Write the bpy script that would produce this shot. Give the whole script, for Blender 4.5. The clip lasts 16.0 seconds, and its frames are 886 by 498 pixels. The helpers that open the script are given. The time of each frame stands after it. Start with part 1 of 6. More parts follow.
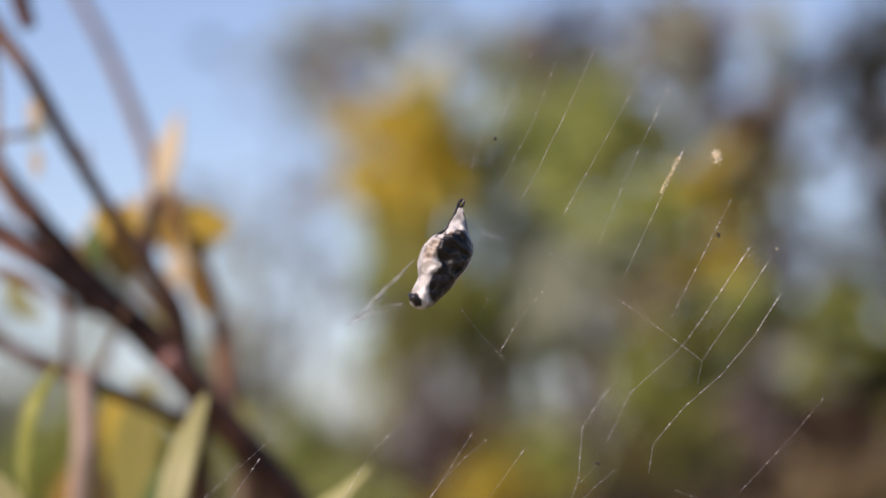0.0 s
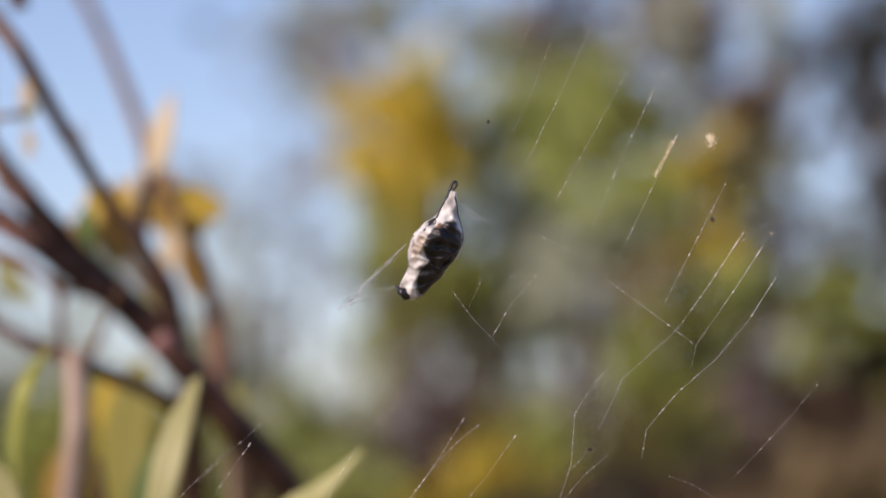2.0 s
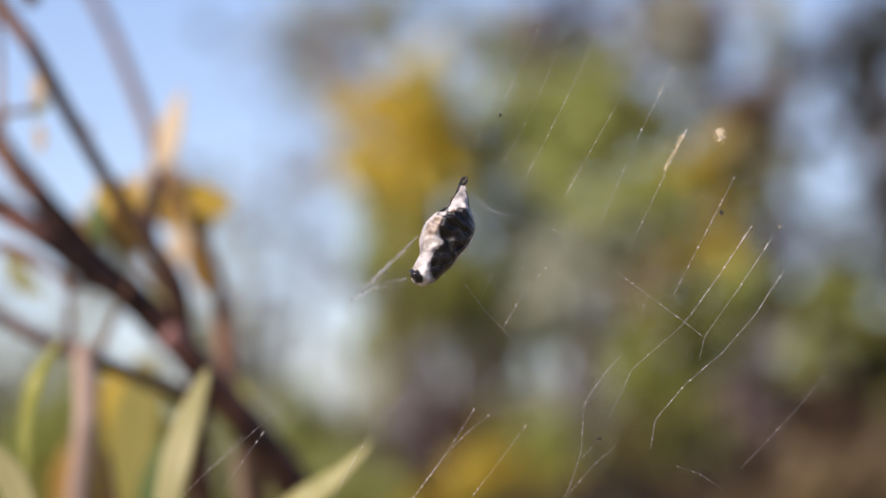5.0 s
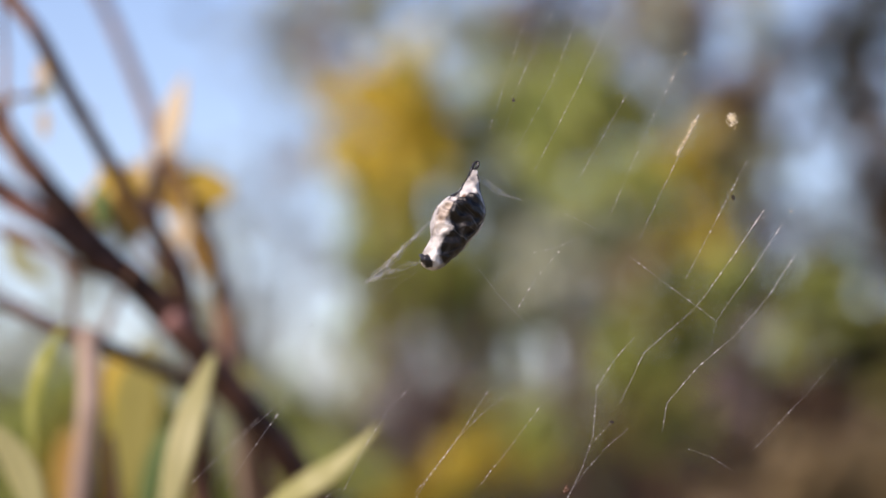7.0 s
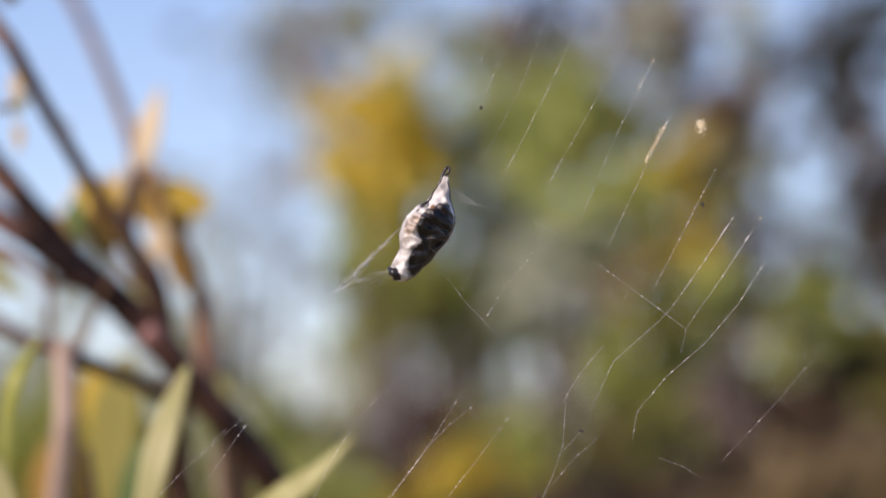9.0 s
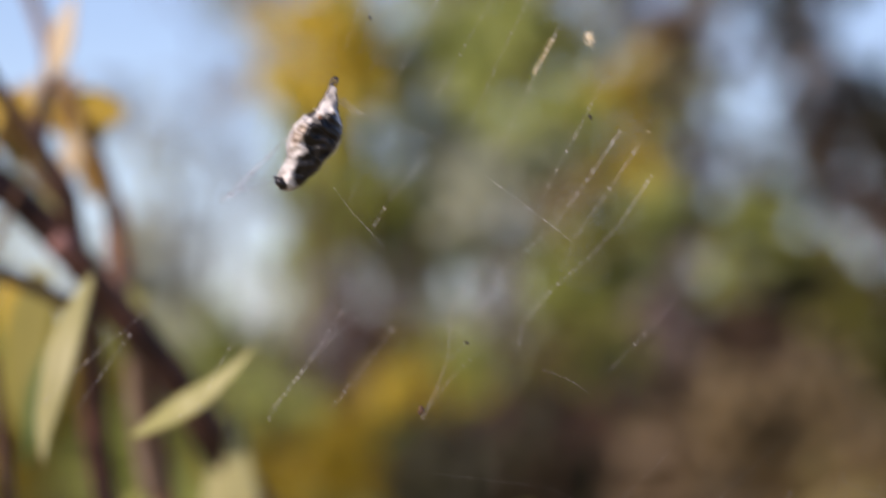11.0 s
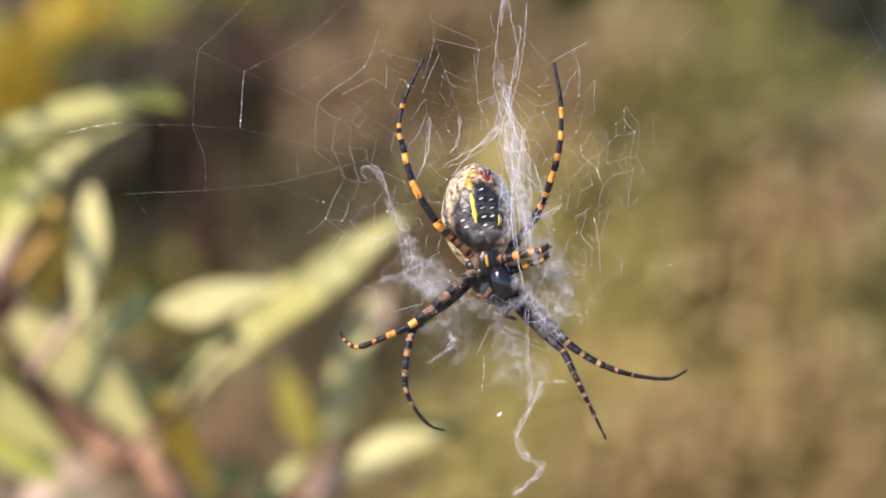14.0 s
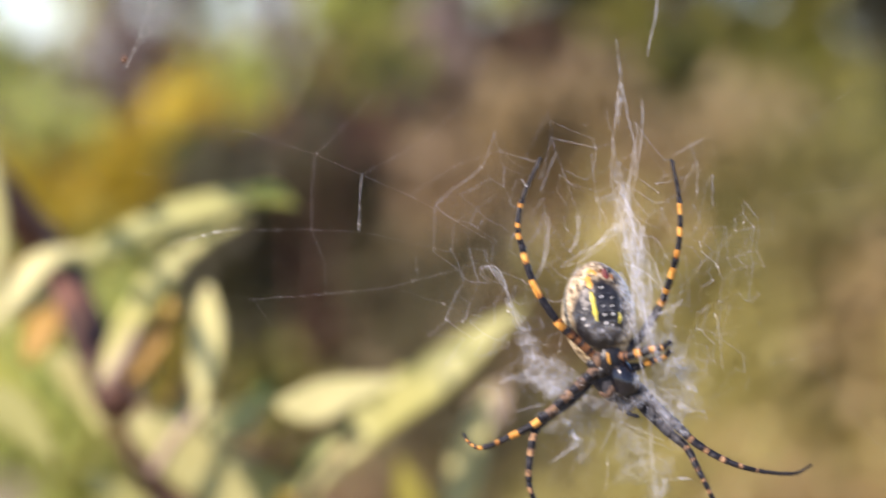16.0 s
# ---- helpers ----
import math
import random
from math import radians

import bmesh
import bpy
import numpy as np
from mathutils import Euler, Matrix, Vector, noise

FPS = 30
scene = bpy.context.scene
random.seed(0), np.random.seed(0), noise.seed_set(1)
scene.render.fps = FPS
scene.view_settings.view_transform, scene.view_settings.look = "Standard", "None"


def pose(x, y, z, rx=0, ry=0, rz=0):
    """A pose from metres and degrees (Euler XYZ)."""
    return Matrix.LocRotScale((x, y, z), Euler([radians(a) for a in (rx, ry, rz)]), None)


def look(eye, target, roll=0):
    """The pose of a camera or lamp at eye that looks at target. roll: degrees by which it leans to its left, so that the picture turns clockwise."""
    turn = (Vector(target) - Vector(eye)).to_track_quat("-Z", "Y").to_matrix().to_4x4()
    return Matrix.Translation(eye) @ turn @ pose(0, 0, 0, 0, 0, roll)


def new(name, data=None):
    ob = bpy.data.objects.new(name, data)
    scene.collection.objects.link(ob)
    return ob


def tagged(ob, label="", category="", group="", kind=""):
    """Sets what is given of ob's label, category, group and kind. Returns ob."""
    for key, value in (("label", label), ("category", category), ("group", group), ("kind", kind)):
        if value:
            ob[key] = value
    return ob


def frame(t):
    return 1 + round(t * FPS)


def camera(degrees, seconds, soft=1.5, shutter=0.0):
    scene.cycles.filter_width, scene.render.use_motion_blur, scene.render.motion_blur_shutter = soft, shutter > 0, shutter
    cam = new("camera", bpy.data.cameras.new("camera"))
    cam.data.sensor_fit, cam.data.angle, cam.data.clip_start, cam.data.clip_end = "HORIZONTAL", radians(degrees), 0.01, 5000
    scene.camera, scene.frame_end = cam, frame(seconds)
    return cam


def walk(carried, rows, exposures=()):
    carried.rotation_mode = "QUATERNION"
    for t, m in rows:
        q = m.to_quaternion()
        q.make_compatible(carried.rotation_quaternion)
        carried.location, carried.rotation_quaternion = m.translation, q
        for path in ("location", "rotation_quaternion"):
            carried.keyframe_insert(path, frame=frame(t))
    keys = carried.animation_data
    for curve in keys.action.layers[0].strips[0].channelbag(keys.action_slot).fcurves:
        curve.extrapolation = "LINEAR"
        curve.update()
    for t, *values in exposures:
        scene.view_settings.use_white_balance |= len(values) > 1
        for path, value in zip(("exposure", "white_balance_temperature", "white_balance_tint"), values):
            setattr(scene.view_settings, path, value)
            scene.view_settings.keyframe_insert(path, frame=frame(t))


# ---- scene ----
# ---- camera ----
def look_along(x, y, z, yaw, pitch, roll):
    """A camera pose by its turn to the right of +y, its tilt up and its roll."""
    return (Matrix.Translation((x, y, z)) @ Matrix.Rotation(radians(-yaw), 4, "Z")
            @ Matrix.Rotation(radians(90 + pitch), 4, "X") @ Matrix.Rotation(radians(roll), 4, "Z"))


cam = camera(13.0, 16.0, 1.8, 0.5)
cam.data.dof.use_dof = True
cam.data.dof.focus_distance = 0.469
cam.data.dof.aperture_fstop = 22.0
cam.data.dof.aperture_blades = 0
walk(cam, [
    (0, look_along(-0.02055, -0.46734, 0.91314, -5.685, 3.836, -0.504)),
    (0.5, look_along(-0.01909, -0.46503, 0.91523, -5.768, 3.699, -0.448)),
    (1, look_along(-0.02153, -0.46520, 0.91264, -5.691, 3.646, -0.283)),
    (1.5, look_along(-0.01994, -0.46388, 0.91339, -5.624, 3.568, -0.129)),
    (2, look_along(-0.02042, -0.46445, 0.91376, -5.626, 3.542, -0.352)),
    (2.5, look_along(-0.02325, -0.46342, 0.91148, -5.595, 3.633, -0.107)),
    (3, look_along(-0.02136, -0.46313, 0.91305, -5.453, 3.591, -0.183)),
    (3.5, look_along(-0.01959, -0.46597, 0.91297, -5.527, 3.474, -0.309)),
    (4, look_along(-0.02136, -0.46814, 0.91302, -5.652, 3.402, -0.214)),
    (4.2, look_along(-0.02070, -0.46768, 0.91303, -5.780, 3.473, -0.217)),
    (6.3, look_along(-0.02521, -0.47492, 0.90980, -5.282, 3.625, 0.145)),
    (6.5, look_along(-0.02577, -0.47389, 0.91044, -5.376, 3.482, 0.053)),
    (7, look_along(-0.02471, -0.47328, 0.91118, -5.379, 3.433, 0.008)),
    (7.5, look_along(-0.02459, -0.47284, 0.91123, -5.262, 3.469, 0.063)),
    (8, look_along(-0.02333, -0.47052, 0.91161, -5.180, 3.486, -0.345)),
    (8.2, look_along(-0.02170, -0.46949, 0.91123, -5.273, 3.635, -0.302)),
    (10.3, look_along(-0.02282, -0.47129, 0.91068, -5.154, 3.515, -0.231)),
    (10.5, look_along(-0.02163, -0.46996, 0.91076, -5.065, 3.242, -0.031)),
    (11, look_along(-0.01463, -0.46868, 0.91006, -4.507, 2.406, 0.240)),
    (11.5, look_along(-0.00866, -0.47124, 0.90610, -3.228, 0.920, -0.840)),
    (12, look_along(-0.00349, -0.46866, 0.90514, -2.189, -0.787, -0.782)),
    (12.5, look_along(-0.00545, -0.46860, 0.90034, -1.256, -2.267, -0.144)),
    (13, look_along(-0.00319, -0.46736, 0.90132, -0.507, -3.167, 0.218)),
    (13.5, look_along(-0.00307, -0.46772, 0.89826, -0.174, -2.948, 0.359)),
    (14, look_along(-0.00340, -0.46855, 0.89946, 0.198, -3.041, 0.298)),
    (14.5, look_along(0.00000, -0.46791, 0.90000, 0.000, -3.000, 0.000)),
    (15, look_along(-0.00320, -0.46863, 0.89892, 0.054, -2.931, 0.310)),
    (15.5, look_along(-0.00330, -0.46832, 0.90076, -0.333, -2.601, -0.366)),
    (16, look_along(-0.00461, -0.46797, 0.90151, -1.417, -1.808, -0.978)),
], exposures=[
    (0.0, -0.17, 7150, 28), (3.0, -0.14, 7150, 28), (4.2, -0.05, 7050, 28), (6.3, 0.03, 7050, 28), (11.3, -0.06, 7050, 28), (12.0, 0.06, 6900, 26), (12.5, 0.42, 7000, 24), (13.0, 0.66, 7000, 24), (13.6, 0.86, 7000, 24), (15.3, 0.88, 7000, 24), (16.0, 0.92, 7000, 24)])

# ---- light ----
SUN_TO = Vector((-0.62, -0.56, 0.55)).normalized()
world = bpy.data.worlds.new("sky")
scene.world = world
world.use_nodes = True
sky = world.node_tree.nodes.new("ShaderNodeTexSky")
sky.sky_type = "NISHITA"
sky.sun_disc = False
sky.sun_elevation = math.asin(SUN_TO.z)
sky.sun_rotation = math.atan2(SUN_TO.x, SUN_TO.y)
sky.air_density, sky.dust_density, sky.ozone_density = 1.0, 0.25, 4.0
sky.altitude = 2000
back = world.node_tree.nodes["Background"]
back.inputs["Strength"].default_value = 0.15
world.node_tree.links.new(sky.outputs[0], back.inputs["Color"])

sun = new("sun", bpy.data.lights.new("sun", "SUN"))
sun.data.energy = 5.0
sun.data.angle = radians(0.55)
sun.data.color = (1.0, 0.93, 0.82)
sun.matrix_world = look(SUN_TO * 20, (0, 0, 0))


# ---- materials ----
def material(name):
    m = bpy.data.materials.new(name)
    m.use_nodes = True
    nt = m.node_tree
    return m, nt, nt.nodes["Principled BSDF"]


def ramp(nt, fac, stops):
    r = nt.nodes.new("ShaderNodeValToRGB")
    while len(r.color_ramp.elements) < len(stops):
        r.color_ramp.elements.new(0.5)
    for e, (p, c) in zip(r.color_ramp.elements, stops):
        e.position, e.color = p, (*c, 1)
    nt.links.new(fac, r.inputs["Fac"])
    return r.outputs["Color"]


def noise_tex(nt, scale, detail=4.0, coord="Object"):
    tc = nt.nodes.new("ShaderNodeTexCoord")
    n = nt.nodes.new("ShaderNodeTexNoise")
    n.inputs["Scale"].default_value, n.inputs["Detail"].default_value = scale, detail
    nt.links.new(tc.outputs[coord], n.inputs["Vector"])
    return n.outputs["Fac"]


def bumped(nt, bsdf, height, strength, distance):
    b = nt.nodes.new("ShaderNodeBump")
    b.inputs["Strength"].default_value, b.inputs["Distance"].default_value = strength, distance
    nt.links.new(height, b.inputs["Height"])
    nt.links.new(b.outputs["Normal"], bsdf.inputs["Normal"])


def surface(name, stops, scale, rough=0.6, bump=0.0, fine=None, metal=0.0, spec=0.5):
    """A rough surface whose colour wanders between the stops at one scale, with relief at a finer one."""
    m, nt, b = material(name)
    nt.links.new(ramp(nt, noise_tex(nt, scale), stops), b.inputs["Base Color"])
    b.inputs["Roughness"].default_value = rough
    b.inputs["Metallic"].default_value = metal
    b.inputs["Specular IOR Level"].default_value = spec
    if bump:
        bumped(nt, b, noise_tex(nt, fine or scale * 5, 6), 0.6, bump)
    return m


def leafy(name, dark, light, scale=3.0, through_light=0.45, rough=0.5):
    """Leaf tissue: colour differs from leaf to leaf and within it, and some light passes through."""
    m, nt, b = material(name)
    geo = nt.nodes.new("ShaderNodeNewGeometry")
    obi = nt.nodes.new("ShaderNodeObjectInfo")
    add = nt.nodes.new("ShaderNodeMath")
    add.operation = "ADD"
    nt.links.new(geo.outputs["Random Per Island"], add.inputs[0])
    nt.links.new(obi.outputs["Random"], add.inputs[1])
    mul = nt.nodes.new("ShaderNodeMath")
    mul.operation, mul.inputs[1].default_value = "MULTIPLY", 0.3
    nt.links.new(add.outputs[0], mul.inputs[0])
    mix = nt.nodes.new("ShaderNodeMath")
    mix.operation, mix.inputs[2].default_value = "MULTIPLY_ADD", 0.0
    mix.inputs[1].default_value = 0.45
    nt.links.new(noise_tex(nt, scale), mix.inputs[0])
    nt.links.new(mul.outputs[0], mix.inputs[2])
    col = ramp(nt, mix.outputs[0], [(0.15, dark), (0.75, light)])
    nt.links.new(col, b.inputs["Base Color"])
    b.inputs["Roughness"].default_value = rough
    tr = nt.nodes.new("ShaderNodeBsdfTranslucent")
    nt.links.new(col, tr.inputs["Color"])
    ms = nt.nodes.new("ShaderNodeMixShader")
    ms.inputs[0].default_value = through_light
    nt.links.new(b.outputs[0], ms.inputs[1])
    nt.links.new(tr.outputs[0], ms.inputs[2])
    nt.links.new(ms.outputs[0], nt.nodes["Material Output"].inputs["Surface"])
    return m


def silk_material(name, clear, colour=(0.86, 0.87, 0.9), rough=0.35):
    """Spider silk: bright, part see-through fibre."""
    m, nt, b = material(name)
    b.inputs["Base Color"].default_value = (*colour, 1)
    b.inputs["Roughness"].default_value = rough
    tl = nt.nodes.new("ShaderNodeBsdfTranslucent")
    tl.inputs["Color"].default_value = (*colour, 1)
    m1 = nt.nodes.new("ShaderNodeMixShader")
    m1.inputs[0].default_value = 0.5
    nt.links.new(b.outputs[0], m1.inputs[1])
    nt.links.new(tl.outputs[0], m1.inputs[2])
    tp = nt.nodes.new("ShaderNodeBsdfTransparent")
    m2 = nt.nodes.new("ShaderNodeMixShader")
    m2.inputs[0].default_value = clear
    nt.links.new(m1.outputs[0], m2.inputs[1])
    nt.links.new(tp.outputs[0], m2.inputs[2])
    nt.links.new(m2.outputs[0], nt.nodes["Material Output"].inputs["Surface"])
    return m


LEAF = {
    "gold": leafy("gold_leaf", (0.55, 0.43, 0.035), (0.76, 0.61, 0.10)),
    "ochre": leafy("ochre_leaf", (0.27, 0.20, 0.012), (0.45, 0.34, 0.03)),
    "olive": leafy("olive_leaf", (0.285, 0.335, 0.065), (0.495, 0.55, 0.17)),
    "green": leafy("green_leaf", (0.15, 0.16, 0.03), (0.31, 0.30, 0.07)),
    "sage": leafy("sage_leaf", (0.305, 0.34, 0.21), (0.525, 0.56, 0.42)),
    # near-black, with the shade of deep foliage put into the leaf colour
    "dark": leafy("shade_dark_leaf", (0.026, 0.028, 0.015), (0.075, 0.07, 0.034)),
    "brown": leafy("brown_leaf", (0.085, 0.056, 0.038), (0.19, 0.125, 0.085)),
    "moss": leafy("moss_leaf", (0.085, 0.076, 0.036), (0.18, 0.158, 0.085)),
    "rust": leafy("rust_leaf", (0.165, 0.115, 0.058), (0.31, 0.22, 0.12)),
    "tan": leafy("tan_leaf", (0.235, 0.17, 0.078), (0.37, 0.28, 0.145)),
    "wheat": leafy("wheat_leaf", (0.34, 0.305, 0.09), (0.51, 0.465, 0.18)),
    "grey": leafy("grey_twig", (0.22, 0.22, 0.22), (0.40, 0.40, 0.40)),
    "mauve": leafy("mauve_leaf", (0.26, 0.21, 0.20), (0.42, 0.36, 0.35)),
    "fawn": leafy("fawn_leaf", (0.36, 0.27, 0.12), (0.53, 0.415, 0.205)),
    "straw": leafy("straw_leaf", (0.195, 0.175, 0.05), (0.30, 0.275, 0.105)),
}
BARK = surface("bark", [(0.3, (0.016, 0.007, 0.005)), (0.52, (0.065, 0.027, 0.018)), (0.75, (0.17, 0.078, 0.054))], 90, 0.75, 0.0008, 260)
TWIG = surface("twig_bark", [(0.3, (0.08, 0.038, 0.02)), (0.55, (0.19, 0.10, 0.055)), (0.8, (0.36, 0.22, 0.13))], 70, 0.65, 0.0004, 300)
RED_BUD = surface("red_bud", [(0.3, (0.10, 0.04, 0.034)), (0.7, (0.25, 0.115, 0.095))], 120, 0.6, 0.0004, 500)
PALE_STEM = surface("pale_stem", [(0.3, (0.22, 0.15, 0.11)), (0.75, (0.40, 0.30, 0.225))], 60, 0.6, 0.0004, 300)
BLADE = {
    "pale": leafy("pale_blade", (0.30, 0.32, 0.09), (0.47, 0.46, 0.18), 60, 0.4),
    "cream": leafy("cream_blade", (0.41, 0.395, 0.165), (0.58, 0.56, 0.27), 60, 0.4),
    "lime": leafy("lime_blade", (0.28, 0.32, 0.055), (0.46, 0.475, 0.12), 60, 0.45),
    "peach": leafy("peach_blade", (0.58, 0.48, 0.31), (0.78, 0.68, 0.48), 60, 0.45),
    "olive": leafy("olive_blade", (0.20, 0.19, 0.03), (0.34, 0.31, 0.06), 60, 0.4),
    "yellow": leafy("yellow_blade", (0.50, 0.35, 0.03), (0.72, 0.53, 0.08), 60, 0.4),
    "orange": leafy("orange_blade", (0.30, 0.17, 0.03), (0.46, 0.28, 0.05), 60, 0.4),
    "tan": leafy("tan_blade", (0.26, 0.19, 0.125), (0.40, 0.31, 0.22), 60, 0.35),
    "green": leafy("green_blade", (0.05, 0.11, 0.02), (0.13, 0.21, 0.05), 60, 0.35),
}
SILK = silk_material("silk", 0.15)
WHITE_SILK = surface("white_silk", [(0.35, (0.50, 0.49, 0.48)), (0.7, (0.80, 0.79, 0.77))], 900, 0.5, 0.00008, 4000)
FINE_SILK = silk_material("fine_silk", 0.3)
VEIL_SILK = silk_material("veil_silk", 0.42, (0.80, 0.82, 0.88))



def gauze_material(name, dense):
    """A film of felted silk: cloudy, thin at its edges and torn in places (v runs from edge to edge)."""
    m, nt, b = material(name)
    b.inputs["Base Color"].default_value = (0.72, 0.75, 0.82, 1)
    b.inputs["Roughness"].default_value = 0.6
    tl = nt.nodes.new("ShaderNodeBsdfTranslucent")
    tl.inputs["Color"].default_value = (0.72, 0.75, 0.82, 1)
    m1 = nt.nodes.new("ShaderNodeMixShader")
    m1.inputs[0].default_value = 0.4
    nt.links.new(b.outputs[0], m1.inputs[1])
    nt.links.new(tl.outputs[0], m1.inputs[2])
    uv = nt.nodes.new("ShaderNodeUVMap")
    sep = nt.nodes.new("ShaderNodeSeparateXYZ")
    nt.links.new(uv.outputs[0], sep.inputs[0])
    sq = nt.nodes.new("ShaderNodeMath")
    sq.operation = "MULTIPLY"
    nt.links.new(sep.outputs["Y"], sq.inputs[0])
    nt.links.new(sep.outputs["Y"], sq.inputs[1])
    edge = nt.nodes.new("ShaderNodeMath")
    edge.operation, edge.inputs[0].default_value = "SUBTRACT", 1.0
    nt.links.new(sq.outputs[0], edge.inputs[1])
    tc = nt.nodes.new("ShaderNodeTexCoord")
    n = nt.nodes.new("ShaderNodeTexNoise")
    n.inputs["Scale"].default_value, n.inputs["Detail"].default_value = 420, 9
    n.inputs["Roughness"].default_value, n.inputs["Distortion"].default_value = 0.66, 1.4
    nt.links.new(tc.outputs["Object"], n.inputs["Vector"])
    mr = nt.nodes.new("ShaderNodeMapRange")
    mr.inputs["From Min"].default_value, mr.inputs["From Max"].default_value = 0.40, 0.80
    mr.inputs["To Min"].default_value, mr.inputs["To Max"].default_value = 0.17 * dense, 0.75 * dense
    nt.links.new(n.outputs["Fac"], mr.inputs["Value"])
    warp = nt.nodes.new("ShaderNodeVectorMath")
    warp.operation, warp.inputs[1].default_value = "MULTIPLY_ADD", (0.0022, 0.0022, 0.0022)
    nt.links.new(n.outputs["Color"], warp.inputs[0])
    nt.links.new(tc.outputs["Object"], warp.inputs[2])
    vo = nt.nodes.new("ShaderNodeTexVoronoi")
    vo.feature, vo.inputs["Scale"].default_value = "DISTANCE_TO_EDGE", 540
    nt.links.new(warp.outputs[0], vo.inputs["Vector"])
    cell = nt.nodes.new("ShaderNodeMapRange")
    cell.inputs["From Min"].default_value, cell.inputs["From Max"].default_value = 0.0, 0.10
    cell.inputs["To Min"].default_value, cell.inputs["To Max"].default_value = 0.65 * dense, 0.0
    nt.links.new(vo.outputs["Distance"], cell.inputs["Value"])
    both = nt.nodes.new("ShaderNodeMath")
    nt.links.new(mr.outputs["Result"], both.inputs[0])
    nt.links.new(cell.outputs["Result"], both.inputs[1])
    fac = nt.nodes.new("ShaderNodeMath")
    fac.operation, fac.use_clamp = "MULTIPLY", True
    nt.links.new(both.outputs[0], fac.inputs[0])
    nt.links.new(edge.outputs[0], fac.inputs[1])
    tp = nt.nodes.new("ShaderNodeBsdfTransparent")
    m2 = nt.nodes.new("ShaderNodeMixShader")
    nt.links.new(fac.outputs[0], m2.inputs[0])
    nt.links.new(tp.outputs[0], m2.inputs[1])
    nt.links.new(m1.outputs[0], m2.inputs[2])
    nt.links.new(m2.outputs[0], nt.nodes["Material Output"].inputs["Surface"])
    return m


THIN_GAUZE = gauze_material("thin_silk_gauze", 0.24)
THICK_GAUZE = gauze_material("thick_silk_gauze", 0.40)

GROUND = surface("dry_ground", [(0.3, (0.16, 0.125, 0.07)), (0.5, (0.26, 0.20, 0.115)), (0.7, (0.20, 0.19, 0.07))], 0.9, 0.95, 0.02, 14)
HILL = surface("far_trees", [(0.35, (0.05, 0.065, 0.05)), (0.7, (0.12, 0.14, 0.10))], 0.15, 0.95)


# ---- helpers of the build ----
def thing(name, at, label, category, group="", kind=""):
    ob = new(name)
    ob.empty_display_size = 0.01
    ob.location = at
    return tagged(ob, label, category, group, kind)


def mesh_object(name, verts, faces, mat, parent=None, label="", smooth=True, slots=None, at=None):
    """One mesh object. Points are given in the world; under a parent they are moved into its space."""
    me = bpy.data.meshes.new(name)
    o = Vector((0, 0, 0))
    p = parent
    while p is not None:
        o += p.location
        p = p.parent
    if at is not None:
        o += Vector(at)
    me.from_pydata([tuple(Vector(v) - o) for v in verts], [], faces)
    mats = mat if isinstance(mat, (list, tuple)) else [mat]
    for m in mats:
        me.materials.append(m)
    if slots is not None:
        me.polygons.foreach_set("material_index", slots)
    me.polygons.foreach_set("use_smooth", [smooth] * len(me.polygons))
    me.update()
    ob = new(name, me)
    if at is not None:
        ob.location = at
    if parent is not None:
        ob.parent = parent
    if label:
        tagged(ob, label)
    return ob


def bent(points, per=6):
    """A smooth line through the points (Catmull-Rom)."""
    pts = [Vector(p) for p in points]
    if len(pts) == 2:
        return [pts[0].lerp(pts[1], i / per) for i in range(per + 1)]
    ext = [2 * pts[0] - pts[1], *pts, 2 * pts[-1] - pts[-2]]
    out = []
    for i in range(1, len(ext) - 2):
        a, b, c, d = ext[i - 1:i + 3]
        for k in range(per):
            t = k / per
            out.append(0.5 * (2 * b + (c - a) * t + (2 * a - 5 * b + 4 * c - d) * t * t + (3 * b - a - 3 * c + d) * t ** 3))
    out.append(pts[-1])
    return out


def tube(line, radius, sides=8, wobble=0.0, seed=0):
    """Verts and faces of a closed tube along a line. radius: a number or a function of 0..1."""
    rnd = random.Random(seed)
    verts, faces = [], []
    n = len(line)
    side = Vector((0.31, 0.87, 0.38))
    for i, p in enumerate(line):
        d = (line[min(i + 1, n - 1)] - line[max(i - 1, 0)]).normalized()
        u = (side - side.dot(d) * d).normalized()
        v = d.cross(u)
        r = radius(i / (n - 1)) if callable(radius) else radius
        for k in range(sides):
            a = 2 * math.pi * k / sides
            q = r * (1 + wobble * rnd.uniform(-1, 1))
            verts.append(p + q * (math.cos(a) * u + math.sin(a) * v))
    for i in range(n - 1):
        for k in range(sides):
            faces.append((i * sides + k, i * sides + (k + 1) % sides, (i + 1) * sides + (k + 1) % sides, (i + 1) * sides + k))
    faces.append(tuple(reversed(range(sides))))
    faces.append(tuple((n - 1) * sides + k for k in range(sides)))
    return verts, faces


def joined(pieces):
    verts, faces = [], []
    for v, f in pieces:
        o = len(verts)
        verts += v
        faces += [tuple(i + o for i in q) for q in f]
    return verts, faces


